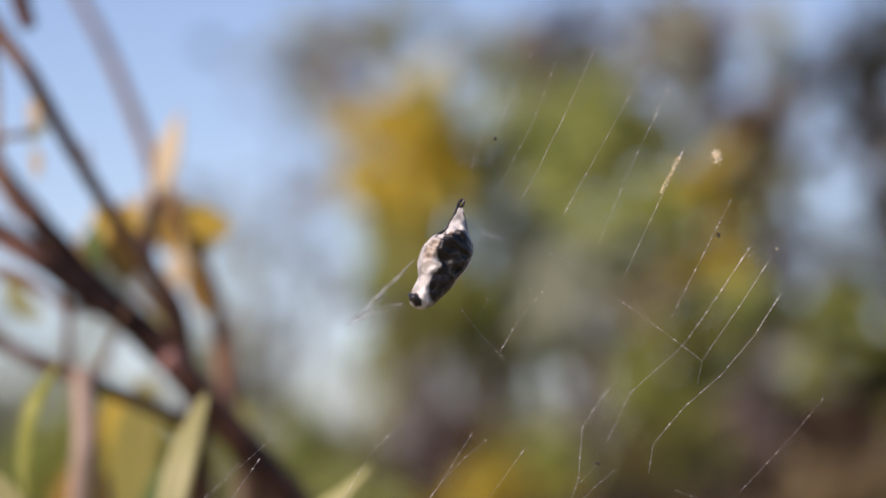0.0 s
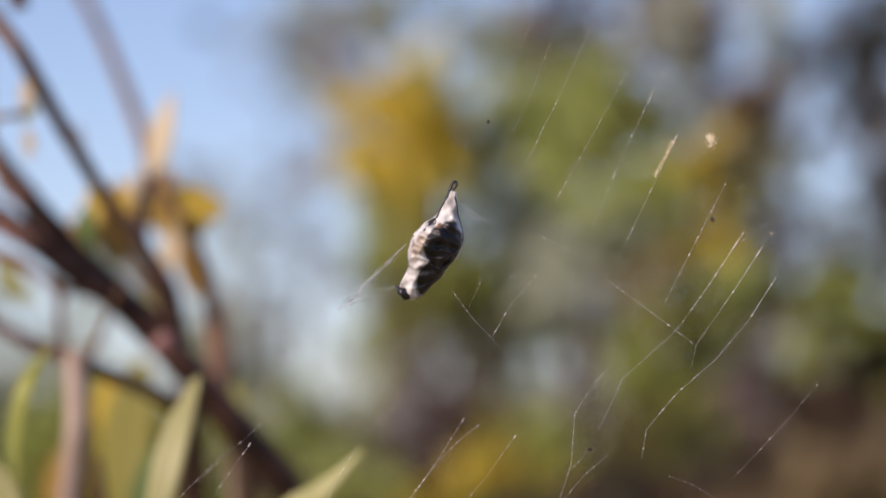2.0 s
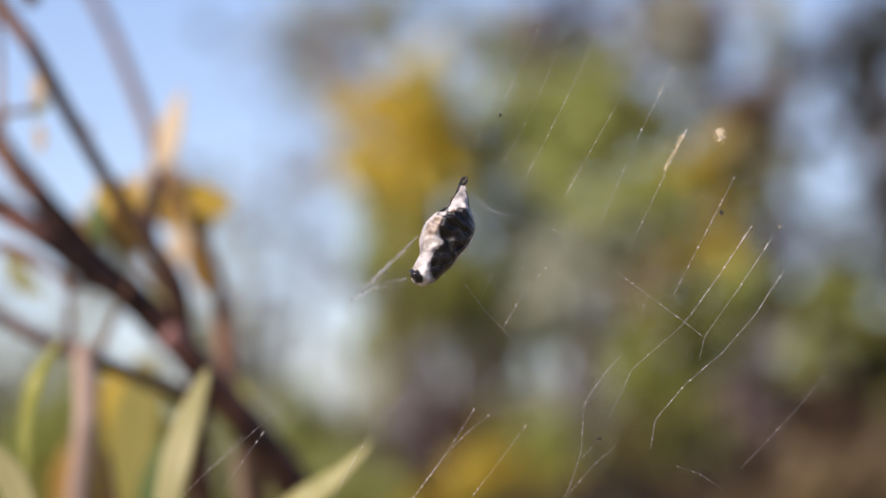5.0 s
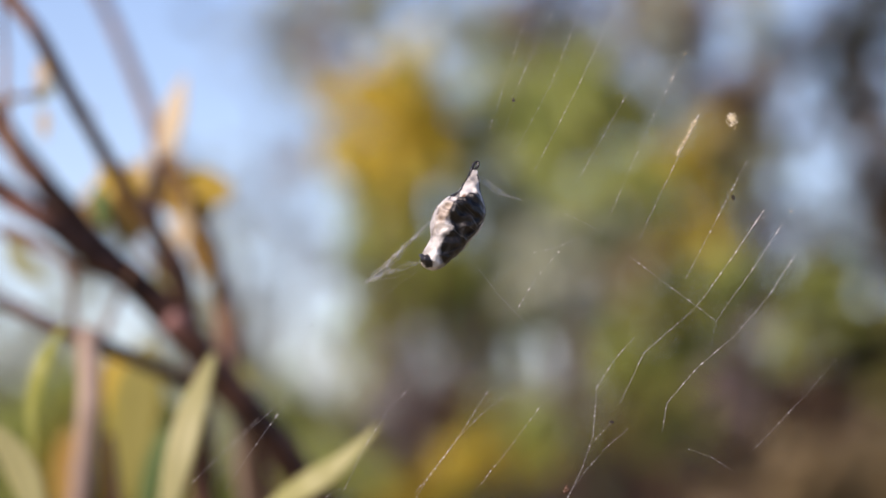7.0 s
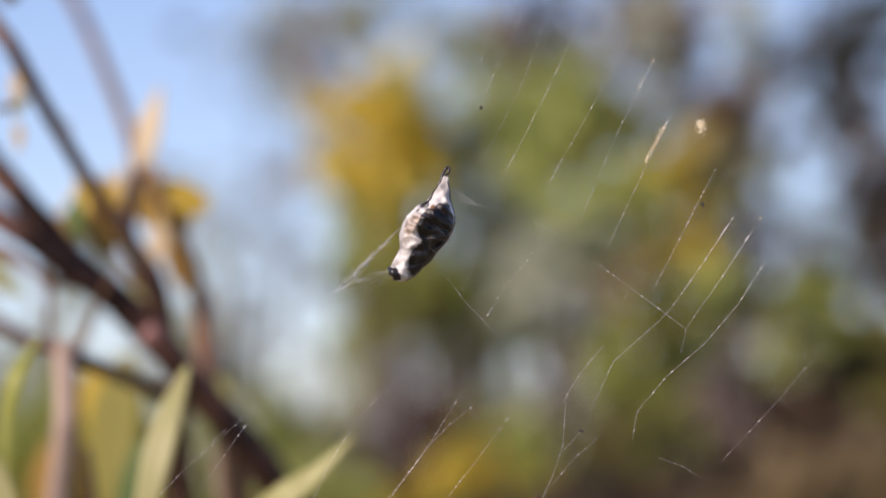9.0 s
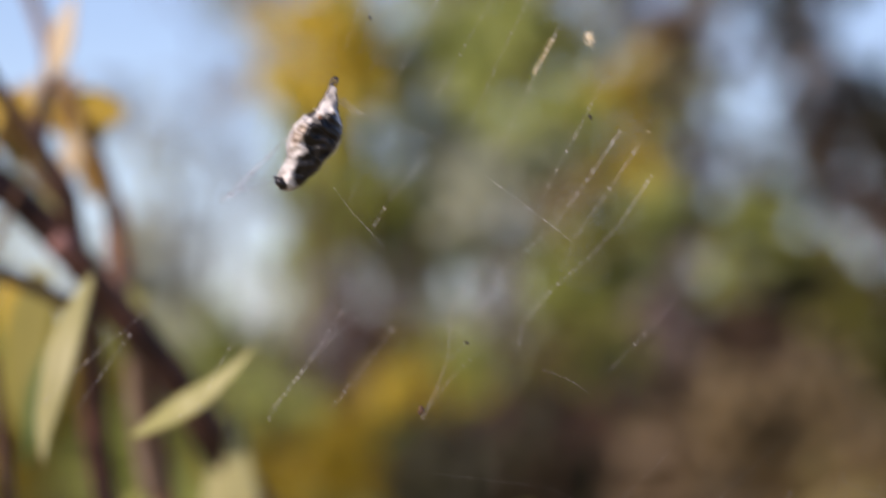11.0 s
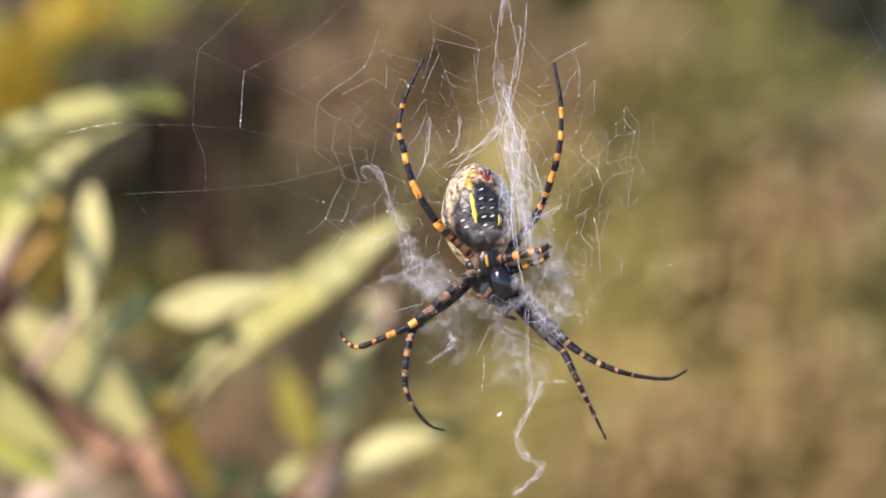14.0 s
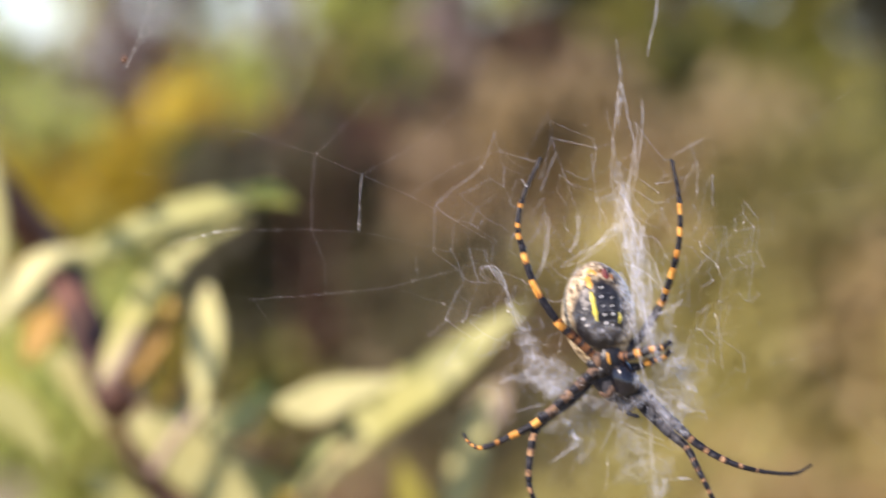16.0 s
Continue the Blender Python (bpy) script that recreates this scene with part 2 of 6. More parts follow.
def egg(centre, rx, ry, rz, turn=0.0, rings=20, sides=28, shape=None, rough=0.0, seed=0):
    """A closed rounded body with its long axis near z, leaning by turn degrees in the plane of the web."""
    rot = Matrix.Rotation(radians(turn), 3, "Y")
    verts, faces = [], []
    for i in range(rings + 1):
        th = math.pi * i / rings
        w = shape(i / rings) if shape else 1.0
        for k in range(sides):
            a = 2 * math.pi * k / sides
            v = Vector((rx * w * math.sin(th) * math.cos(a), ry * w * math.sin(th) * math.sin(a), rz * math.cos(th)))
            if rough:
                v *= 1 + rough * noise.noise(v * (2.2 / max(rx, rz)) + Vector((seed, 0, 0)))
            verts.append(Vector(centre) + rot @ v)
    for i in range(rings):
        for k in range(sides):
            faces.append((i * sides + k, (i + 1) * sides + k, (i + 1) * sides + (k + 1) % sides, i * sides + (k + 1) % sides))
    return verts, faces


# ---- ground and distance ----
def build_ground():
    rnd = random.Random(3)
    rings = [0.0, 1, 2, 3, 4, 6, 8, 11, 15, 20, 28, 40, 60, 100, 200, 500, 1500, 4000]
    sides = 48
    verts, faces = [(0, 0, 0)], []
    for r in rings[1:]:
        for k in range(sides):
            a = 2 * math.pi * k / sides
            verts.append((r * math.cos(a), r * math.sin(a), rnd.uniform(-0.04, 0.03) if r < 60 else 0))
    for k in range(sides):
        faces.append((0, 1 + k, 1 + (k + 1) % sides))
    for i in range(len(rings) - 2):
        for k in range(sides):
            a, b = 1 + i * sides, 1 + (i + 1) * sides
            faces.append((a + k, b + k, b + (k + 1) % sides, a + (k + 1) % sides))
    tagged(mesh_object("ground", verts, faces, GROUND), "dry brown autumn meadow ground with patches of green", "ground", kind="structure")


def leaf_cloud(lumps, size, seed, loose=0.2):
    """Many small folded leaves in rounded clumps. lumps: centre, radius, density."""
    rng = np.random.default_rng(seed)
    verts, faces = [], []
    for c, r, dens in lumps:
        r *= 1.15
        n = int(dens * 5.6 * math.pi * r * r / (size * size * 0.32))
        twigs = max(5, n // 40)
        d = rng.normal(size=(twigs, 3))
        d /= np.linalg.norm(d, axis=1)[:, None]
        tips = np.array(c) + d * (r * rng.random((twigs, 1)) ** 0.42) * (1, 0.8, 1) * rng.uniform(0.85, 1.2, (twigs, 1))
        pos = tips[rng.integers(0, twigs, n)] + rng.normal(size=(n, 3)) * r * loose
        ax = rng.normal(size=(n, 3)) + (0, 0, -0.35)
        ax /= np.linalg.norm(ax, axis=1)[:, None]
        sd = np.cross(ax, rng.normal(size=(n, 3)))
        sd /= np.linalg.norm(sd, axis=1)[:, None]
        up = np.cross(ax, sd)
        L = size * rng.uniform(0.6, 1.3, (n, 1))
        quad = np.stack([pos, pos + ax * L * 0.45 + sd * L * 0.27 + up * L * 0.07, pos + ax * L, pos + ax * L * 0.45 - sd * L * 0.27 + up * L * 0.07], 1)
        o = len(verts)
        verts += quad.reshape(-1, 3).tolist()
        faces += [t for i in range(n) for t in ((o + 4 * i, o + 4 * i + 1, o + 4 * i + 2), (o + 4 * i, o + 4 * i + 2, o + 4 * i + 3))]
    return verts, faces


def shrub(name, label, category, lumps, leaf=0.045, seed=0, stem=0.012, group="", base=None, loose=0.2):
    """A shrub: a stem from the ground, limbs to each clump, and a crown of leaves for each leaf colour."""
    xs = [p[0] for _, p, _, _ in lumps]
    ys = [p[1] for _, p, _, _ in lumps]
    foot = Vector(base or (sum(xs) / len(xs), sum(ys) / len(ys), -0.03))
    ob = thing(name, foot, label, category, group)
    rnd = random.Random(seed)
    top = max(p[2] for _, p, _, _ in lumps)
    fork = foot + Vector((rnd.uniform(-0.03, 0.03), 0, 0.25 * top + 0.03))
    mesh_object("trunk", *tube(bent([foot, foot.lerp(fork, 0.5) + Vector((0.02, 0, 0)), fork]), lambda t: stem * (1.5 - 0.5 * t), 8, 0.1, seed), BARK, ob)
    for kind in dict.fromkeys(k for k, _, _, _ in lumps):
        mine = [(p, r, dn) for k, p, r, dn in lumps if k == kind]
        crown = mesh_object("crown", *leaf_cloud(mine, leaf, seed + len(kind), loose), LEAF[kind], ob, smooth=False)
        crown["kind"] = "stuff"
    for _, p, r, _ in lumps:
        p = Vector(p)
        mid = fork.lerp(p, 0.5) + Vector((rnd.uniform(-0.06, 0.06), rnd.uniform(-0.05, 0.05), -0.04))
        mesh_object("limb", *tube(bent([fork, mid, p]), lambda t: stem * (0.6 - 0.42 * t), 6, 0.1), BARK, ob)
    return ob


def px(r, y=5.5):
    return r * (y + 0.468) / 6881.0


build_ground()

shrub("shrub", "autumn shrub with olive and golden leaves against the sky", "shrub", [
    ("gold", (-0.662, 5.30, 1.477), px(72, 5.3), 1.2), ("gold", (-0.628, 5.30, 1.422), px(62, 5.3), 1.2), ("gold", (-0.680, 5.30, 1.398), px(45, 5.5), 0.6), ("olive", (-0.595, 5.42, 1.472), px(55, 5.4), 0.8),
    ("olive", (-0.691, 5.78, 1.418), px(50, 5.8), 0.7), ("gold", (-0.614, 5.30, 1.376), px(40, 5.6), 0.6), ("sage", (-0.571, 5.48, 1.498), px(75, 5.5), 0.55), ("sage", (-0.540, 5.42, 1.422), px(60, 5.4), 0.5),
    ("olive", (-0.629, 5.36, 1.564), px(45, 5.4), 0.35), ("olive", (-0.466, 5.48, 1.523), px(65, 5.5), 0.9), ("olive", (-0.436, 5.42, 1.448), px(60, 5.4), 0.9), ("sage", (-0.507, 5.66, 1.407), px(60, 5.7), 0.7),
] + [
    ("olive", (-0.698, 5.60, 1.323), px(55, 5.6), 0.9), ("olive", (-0.649, 5.60, 1.359), px(60, 5.6), 0.8), ("green", (-0.672, 5.60, 1.270), px(55, 5.6), 0.9), ("olive", (-0.612, 5.54, 1.222), px(70, 5.5), 1.0),
    ("olive", (-0.556, 5.60, 1.251), px(60, 5.6), 0.9), ("sage", (-0.489, 5.54, 1.318), px(70, 5.5), 0.8), ("sage", (-0.452, 5.78, 1.379), px(60, 5.8), 0.7), ("olive", (-0.716, 5.84, 1.200), px(55, 5.8), 0.9),
    ("olive", (-0.746, 5.66, 1.143), px(45, 5.7), 0.25), ("sage", (-0.588, 5.66, 1.165), px(60, 5.7), 0.6), ("sage", (-0.648, 5.72, 1.131), px(60, 5.7), 0.2), ("olive", (-0.549, 5.84, 1.200), px(55, 5.8), 0.9),
] + [
    ("grey", (-0.654, 5.60, 1.021), px(50, 5.6), 0.25), ("olive", (-0.858, 5.66, 1.058), px(55, 5.7), 0.3), ("sage", (-0.929, 5.84, 1.016), px(60, 5.8), 0.7), ("sage", (-0.766, 5.36, 1.093), px(45, 5.4), 0.12),
    ("green", (-0.846, 5.84, 1.006), px(50, 5.8), 0.25), ("grey", (-0.697, 5.36, 1.059), px(50, 5.4), 0.15), ("sage", (-0.812, 5.72, 1.050), px(60, 5.7), 0.1), ("olive", (-0.740, 5.36, 0.945), px(55, 5.4), 0.6),
    ("olive", (-0.848, 5.72, 0.977), px(45, 5.7), 0.3), ("sage", (-0.562, 5.78, 1.106), px(45, 5.8), 0.4), ("olive", (-0.484, 5.84, 1.209), px(50, 5.8), 0.7)], leaf=0.075, seed=11)
shrub("shrub", "golden-leaved low bush in full sun", "shrub", [
    ("gold", (-0.504, 5.3, 0.944), px(70, 5.3), 0.7), ("ochre", (-0.529, 5.5, 0.932), px(60, 5.5), 0.7), ("ochre", (-0.605, 5.3, 0.847), px(80, 5.3), 1.0), ("ochre", (-0.673, 5.3, 0.763), px(90, 5.3), 1.0), ("olive", (-0.427, 5.4, 0.957), px(70, 5.4), 0.8), ("olive", (-0.573, 5.5, 0.888), px(70, 5.5), 0.9),
    ("ochre", (-0.771, 5.4, 0.82), px(90, 5.4), 0.9), ("olive", (-0.704, 5.5, 0.858), px(65, 5.5), 0.9), ("olive", (-0.77, 5.4, 0.718), px(110, 5.4), 1.0), ("ochre", (-0.622, 5.3, 0.696), px(80, 5.3), 0.8)], seed=13)
shrub("shrub", "leafy yellow-green shrub with thinning autumn leaves", "shrub", [
    ("olive", (-0.350, 4.74, 1.370), px(60, 4.7), 0.9), ("olive", (-0.296, 4.44, 1.286), px(70, 4.4), 1.0), ("green", (-0.289, 4.74, 1.408), px(60, 4.7), 0.9), ("olive", (-0.335, 4.62, 1.427), px(55, 4.6), 0.8),
    ("olive", (-0.238, 4.26, 1.299), px(50, 4.3), 0.9), ("gold", (-0.204, 4.68, 1.311), px(55, 4.7), 0.6), ("ochre", (-0.160, 4.44, 1.314), px(50, 4.4), 0.6), ("gold", (-0.167, 4.68, 1.258), px(60, 4.7), 0.6),
    ("olive", (-0.214, 4.74, 1.232), px(70, 4.7), 1.0), ("olive", (-0.257, 4.68, 1.236), px(60, 4.7), 0.9), ("sage", (-0.307, 4.38, 1.210), px(70, 4.4), 0.8), ("tan", (-0.272, 4.38, 1.161), px(60, 4.4), 0.6),
] + [
    ("sage", (-0.339, 4.56, 1.178), px(55, 4.6), 0.6), ("sage", (-0.357, 4.38, 1.204), px(60, 4.4), 0.7), ("green", (-0.183, 4.26, 1.147), px(60, 4.3), 0.9), ("olive", (-0.132, 4.44, 1.170), px(55, 4.4), 0.8),
    ("olive", (-0.236, 4.38, 1.111), px(50, 4.4), 0.8), ("olive", (-0.201, 4.38, 1.062), px(60, 4.4), 0.9), ("green", (-0.231, 4.26, 1.017), px(55, 4.3), 0.9), ("green", (-0.177, 4.74, 1.110), px(50, 4.7), 0.9),
    ("sage", (-0.294, 4.26, 1.006), px(55, 4.3), 0.2), ("green", (-0.274, 4.56, 0.980), px(60, 4.6), 0.8), ("olive", (-0.423, 4.50, 1.008), px(40, 4.5), 0.6)], leaf=0.062, seed=23)
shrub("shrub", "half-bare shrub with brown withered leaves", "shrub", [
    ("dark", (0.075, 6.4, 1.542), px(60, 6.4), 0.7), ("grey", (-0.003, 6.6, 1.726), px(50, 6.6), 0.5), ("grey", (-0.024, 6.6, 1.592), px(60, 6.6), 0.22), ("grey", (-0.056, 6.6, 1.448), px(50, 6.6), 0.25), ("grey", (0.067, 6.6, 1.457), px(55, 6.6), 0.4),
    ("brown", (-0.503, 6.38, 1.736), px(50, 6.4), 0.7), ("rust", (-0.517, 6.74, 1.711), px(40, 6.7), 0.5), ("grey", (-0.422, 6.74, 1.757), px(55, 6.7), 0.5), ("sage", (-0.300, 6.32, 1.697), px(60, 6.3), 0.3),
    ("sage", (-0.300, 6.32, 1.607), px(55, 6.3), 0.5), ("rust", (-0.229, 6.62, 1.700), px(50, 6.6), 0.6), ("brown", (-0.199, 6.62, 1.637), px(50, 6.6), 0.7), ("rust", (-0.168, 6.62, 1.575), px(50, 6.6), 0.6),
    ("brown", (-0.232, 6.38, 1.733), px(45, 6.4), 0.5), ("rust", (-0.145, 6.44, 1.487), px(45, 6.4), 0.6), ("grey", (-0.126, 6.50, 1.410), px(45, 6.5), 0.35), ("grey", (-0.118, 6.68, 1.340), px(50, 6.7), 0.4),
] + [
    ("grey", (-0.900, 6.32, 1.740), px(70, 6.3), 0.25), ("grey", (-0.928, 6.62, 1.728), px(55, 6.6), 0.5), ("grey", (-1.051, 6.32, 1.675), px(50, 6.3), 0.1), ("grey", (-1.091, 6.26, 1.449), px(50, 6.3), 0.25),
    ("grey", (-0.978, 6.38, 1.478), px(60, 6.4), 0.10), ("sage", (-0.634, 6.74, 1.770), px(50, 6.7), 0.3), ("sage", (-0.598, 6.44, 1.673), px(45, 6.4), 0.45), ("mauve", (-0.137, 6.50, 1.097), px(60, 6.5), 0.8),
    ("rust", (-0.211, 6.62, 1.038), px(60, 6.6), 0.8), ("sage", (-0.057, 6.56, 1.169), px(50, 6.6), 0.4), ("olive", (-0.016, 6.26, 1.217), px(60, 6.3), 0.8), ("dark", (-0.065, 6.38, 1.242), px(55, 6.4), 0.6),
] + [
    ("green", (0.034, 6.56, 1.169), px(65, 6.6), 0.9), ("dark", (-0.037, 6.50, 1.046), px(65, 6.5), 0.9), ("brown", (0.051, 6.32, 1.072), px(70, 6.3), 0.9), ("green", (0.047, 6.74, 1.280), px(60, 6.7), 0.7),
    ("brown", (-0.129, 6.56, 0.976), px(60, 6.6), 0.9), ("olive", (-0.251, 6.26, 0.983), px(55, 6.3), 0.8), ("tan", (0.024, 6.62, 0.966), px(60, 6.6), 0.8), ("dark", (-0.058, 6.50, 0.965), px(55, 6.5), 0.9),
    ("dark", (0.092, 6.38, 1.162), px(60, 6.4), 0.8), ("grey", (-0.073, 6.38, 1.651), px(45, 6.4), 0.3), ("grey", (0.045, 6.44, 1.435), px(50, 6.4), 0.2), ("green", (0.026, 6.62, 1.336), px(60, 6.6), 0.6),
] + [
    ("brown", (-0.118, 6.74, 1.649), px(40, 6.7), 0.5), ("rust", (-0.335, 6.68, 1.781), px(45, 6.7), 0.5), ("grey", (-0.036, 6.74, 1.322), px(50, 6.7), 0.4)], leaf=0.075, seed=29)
# half shade comes from near-black leaf clumps set among the green ones
shrub("shrub", "dark green shrub, half shade put into its leaf colours", "shrub", [
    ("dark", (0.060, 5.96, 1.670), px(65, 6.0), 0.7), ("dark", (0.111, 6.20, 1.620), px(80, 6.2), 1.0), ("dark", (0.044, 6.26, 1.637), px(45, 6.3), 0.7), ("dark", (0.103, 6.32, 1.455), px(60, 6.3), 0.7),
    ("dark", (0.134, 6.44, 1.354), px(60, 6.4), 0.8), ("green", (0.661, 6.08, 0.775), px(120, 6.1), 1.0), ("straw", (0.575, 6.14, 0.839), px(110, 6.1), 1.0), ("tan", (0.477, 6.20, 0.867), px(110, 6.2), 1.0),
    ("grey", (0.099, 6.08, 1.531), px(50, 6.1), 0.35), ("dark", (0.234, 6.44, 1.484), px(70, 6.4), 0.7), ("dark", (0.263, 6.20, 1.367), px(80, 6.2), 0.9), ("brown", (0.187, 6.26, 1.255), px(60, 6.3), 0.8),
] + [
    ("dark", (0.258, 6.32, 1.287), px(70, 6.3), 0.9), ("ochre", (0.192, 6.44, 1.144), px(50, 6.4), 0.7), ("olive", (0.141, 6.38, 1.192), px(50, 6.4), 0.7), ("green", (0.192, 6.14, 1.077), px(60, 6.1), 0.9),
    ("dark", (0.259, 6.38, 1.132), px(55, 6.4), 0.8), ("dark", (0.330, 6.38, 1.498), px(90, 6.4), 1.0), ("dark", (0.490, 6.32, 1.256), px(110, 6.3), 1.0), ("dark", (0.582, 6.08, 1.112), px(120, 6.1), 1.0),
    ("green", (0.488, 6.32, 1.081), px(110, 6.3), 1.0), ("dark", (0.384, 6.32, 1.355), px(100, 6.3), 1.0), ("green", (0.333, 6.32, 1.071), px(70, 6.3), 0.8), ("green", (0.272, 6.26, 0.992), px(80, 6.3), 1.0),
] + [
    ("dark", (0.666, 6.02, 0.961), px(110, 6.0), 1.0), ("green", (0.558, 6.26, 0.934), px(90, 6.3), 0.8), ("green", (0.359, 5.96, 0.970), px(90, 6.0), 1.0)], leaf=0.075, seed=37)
# shade on this bush is mostly painted: its clumps use the near-black leaves
shrub("shrub", "low dark bush, the shade of others put into its leaf colour", "shrub", [
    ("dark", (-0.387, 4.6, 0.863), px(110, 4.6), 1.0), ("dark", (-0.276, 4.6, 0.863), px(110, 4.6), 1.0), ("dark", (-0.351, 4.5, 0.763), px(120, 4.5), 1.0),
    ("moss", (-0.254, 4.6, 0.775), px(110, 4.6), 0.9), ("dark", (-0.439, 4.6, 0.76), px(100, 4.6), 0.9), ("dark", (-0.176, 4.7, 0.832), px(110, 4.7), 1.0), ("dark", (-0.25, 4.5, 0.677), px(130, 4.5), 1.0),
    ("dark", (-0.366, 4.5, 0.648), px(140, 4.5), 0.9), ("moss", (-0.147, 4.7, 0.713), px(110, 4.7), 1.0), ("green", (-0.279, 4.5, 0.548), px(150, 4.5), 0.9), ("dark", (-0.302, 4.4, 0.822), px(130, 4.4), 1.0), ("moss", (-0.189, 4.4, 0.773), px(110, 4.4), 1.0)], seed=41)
shrub("shrub", "withered brown bush with tan seed heads", "shrub", [
    ("tan", (-0.016, 4.15, 0.919), px(75, 4.1), 1.0), ("rust", (-0.085, 4.32, 0.892), px(80, 4.1), 1.0), ("tan", (0.084, 4.15, 0.919), px(80, 4.1), 0.9), ("tan", (0.030, 4.15, 0.859), px(100, 4.1), 1.0),
    ("tan", (0.122, 4.15, 0.839), px(110, 4.1), 1.0), ("fawn", (0.221, 4.15, 0.813), px(120, 4.1), 1.0), ("wheat", (0.069, 4.15, 0.759), px(120, 4.1), 1.0), ("rust", (-0.037, 4.23, 0.777), px(120, 4.1), 1.0),
    ("wheat", (0.155, 4.15, 0.720), px(130, 4.1), 1.0), ("tan", (0.278, 4.32, 0.892), px(90, 4.1), 0.9), ("moss", (-0.071, 4.15, 0.666), px(130, 4.1), 1.0), ("tan", (0.003, 4.15, 0.680), px(110, 4.1), 1.0)], seed=43, leaf=0.036, loose=0.34)
shrub("shrub", "olive green meadow bush gone to seed", "shrub", [
    ("fawn", (0.472, 4.05, 0.491), px(120, 4.0), 1.0), ("fawn", (0.367, 4.05, 0.444), px(120, 4.0), 1.0), ("fawn", (0.519, 4.05, 0.405), px(120, 4.0), 1.0), ("fawn", (0.275, 4.05, 0.437), px(110, 4.0), 1.0),
    ("fawn", (0.348, 4.1, 0.732), px(110, 4.1), 1.0), ("fawn", (0.422, 4.1, 0.666), px(110, 4.1), 1.0), ("straw", (0.281, 4.1, 0.798), px(110, 4.1), 1.0), ("straw", (0.374, 4.1, 0.812), px(110, 4.1), 1.0), ("wheat", (0.489, 4.1, 0.606), px(120, 4.1), 1.0), ("tan", (0.475, 4.1, 0.733), px(110, 4.1), 1.0), ("wheat", (0.289, 4.1, 0.685), px(100, 4.1), 1.0),
    ("wheat", (0.124, 4.1, 0.418), px(120, 4.1), 1.0), ("fawn", (0.225, 4.1, 0.378), px(120, 4.1), 1.0), ("wheat", (0.310, 4.1, 0.492), px(120, 4.1), 1.0), ("wheat", (0.237, 4.1, 0.552), px(110, 4.1), 1.0), ("wheat", (0.091, 4.1, 0.350), px(120, 4.1), 1.0), ("wheat", (0.425, 4.1, 0.386), px(120, 4.1), 1.0),
    ("fawn", (0.299, 4.4, 0.726), px(120, 4.4), 1.0), ("green", (0.382, 4.4, 0.81), px(110, 4.4), 0.9), ("fawn", (0.464, 4.4, 0.727), px(110, 4.4), 1.0), ("wheat", (0.215, 4.4, 0.628), px(130, 4.4), 1.0), ("wheat", (0.155, 4.3, 0.566), px(130, 4.3), 1.0), ("wheat", (0.27, 4.2, 0.534), px(140, 4.2), 1.0), ("wheat", (0.332, 4.3, 0.628), px(120, 4.3), 1.0), ("wheat", (0.389, 4.2, 0.522), px(130, 4.2), 1.0), ("fawn", (0.388, 4.2, 0.416), px(120, 4.2), 1.0), ("wheat", (0.055, 4.4, 0.599), px(120, 4.4), 1.0), ("wheat", (0.184, 4.2, 0.454), px(140, 4.2), 1.0), ("wheat", (0.058, 4.2, 0.492), px(120, 4.2), 1.0)] + [
    ("moss", (-0.082, 4.2, 0.545), px(140, 4.2), 1.0), ("rust", (-0.13, 4.2, 0.424), px(150, 4.2), 1.0), ("tan", (0.479, 4.3, 0.609), px(110, 4.3), 1.0), ("green", (0.547, 4.3, 0.69), px(120, 4.3), 1.0), ("fawn", (0.494, 4.2, 0.516), px(120, 4.2), 1.0), ("wheat", (0.499, 4.2, 0.417), px(130, 4.2), 1.0), ("wheat", (0.547, 4.2, 0.589), px(110, 4.2), 1.0), ("fawn", (0.283, 4.2, 0.428), px(130, 4.2), 1.0), ("wheat", (-0.016, 4.2, 0.399), px(130, 4.2), 1.0)], seed=47, leaf=0.032, loose=0.42)
shrub("shrub", "leafy green and yellow undergrowth below the bush", "shrub", [
    ("olive", (-0.8, 5, 0.691), px(120, 5), 1.0), ("green", (-0.675, 4.9, 0.656), px(130, 4.9), 1.0), ("olive", (-0.54, 4.8, 0.631), px(120, 4.8), 1.0), ("dark", (-0.463, 4.8, 0.555), px(120, 4.8), 1.0), ("green", (-0.575, 4.7, 0.539), px(130, 4.7), 1.0),
    ("olive", (-0.696, 4.7, 0.553), px(130, 4.7), 1.0), ("gold", (-0.77, 4.9, 0.609), px(80, 4.9), 0.8), ("rust", (-0.417, 4.6, 0.452), px(140, 4.6), 1.0), ("green", (-0.535, 4.6, 0.437), px(140, 4.6), 1.0), ("olive", (-0.653, 4.6, 0.443), px(130, 4.6), 1.0), ("rust", (-0.285, 4.6, 0.395), px(140, 4.6), 1.0),
    ("olive", (-0.889, 5, 0.651), px(120, 5), 1.0)], seed=61)
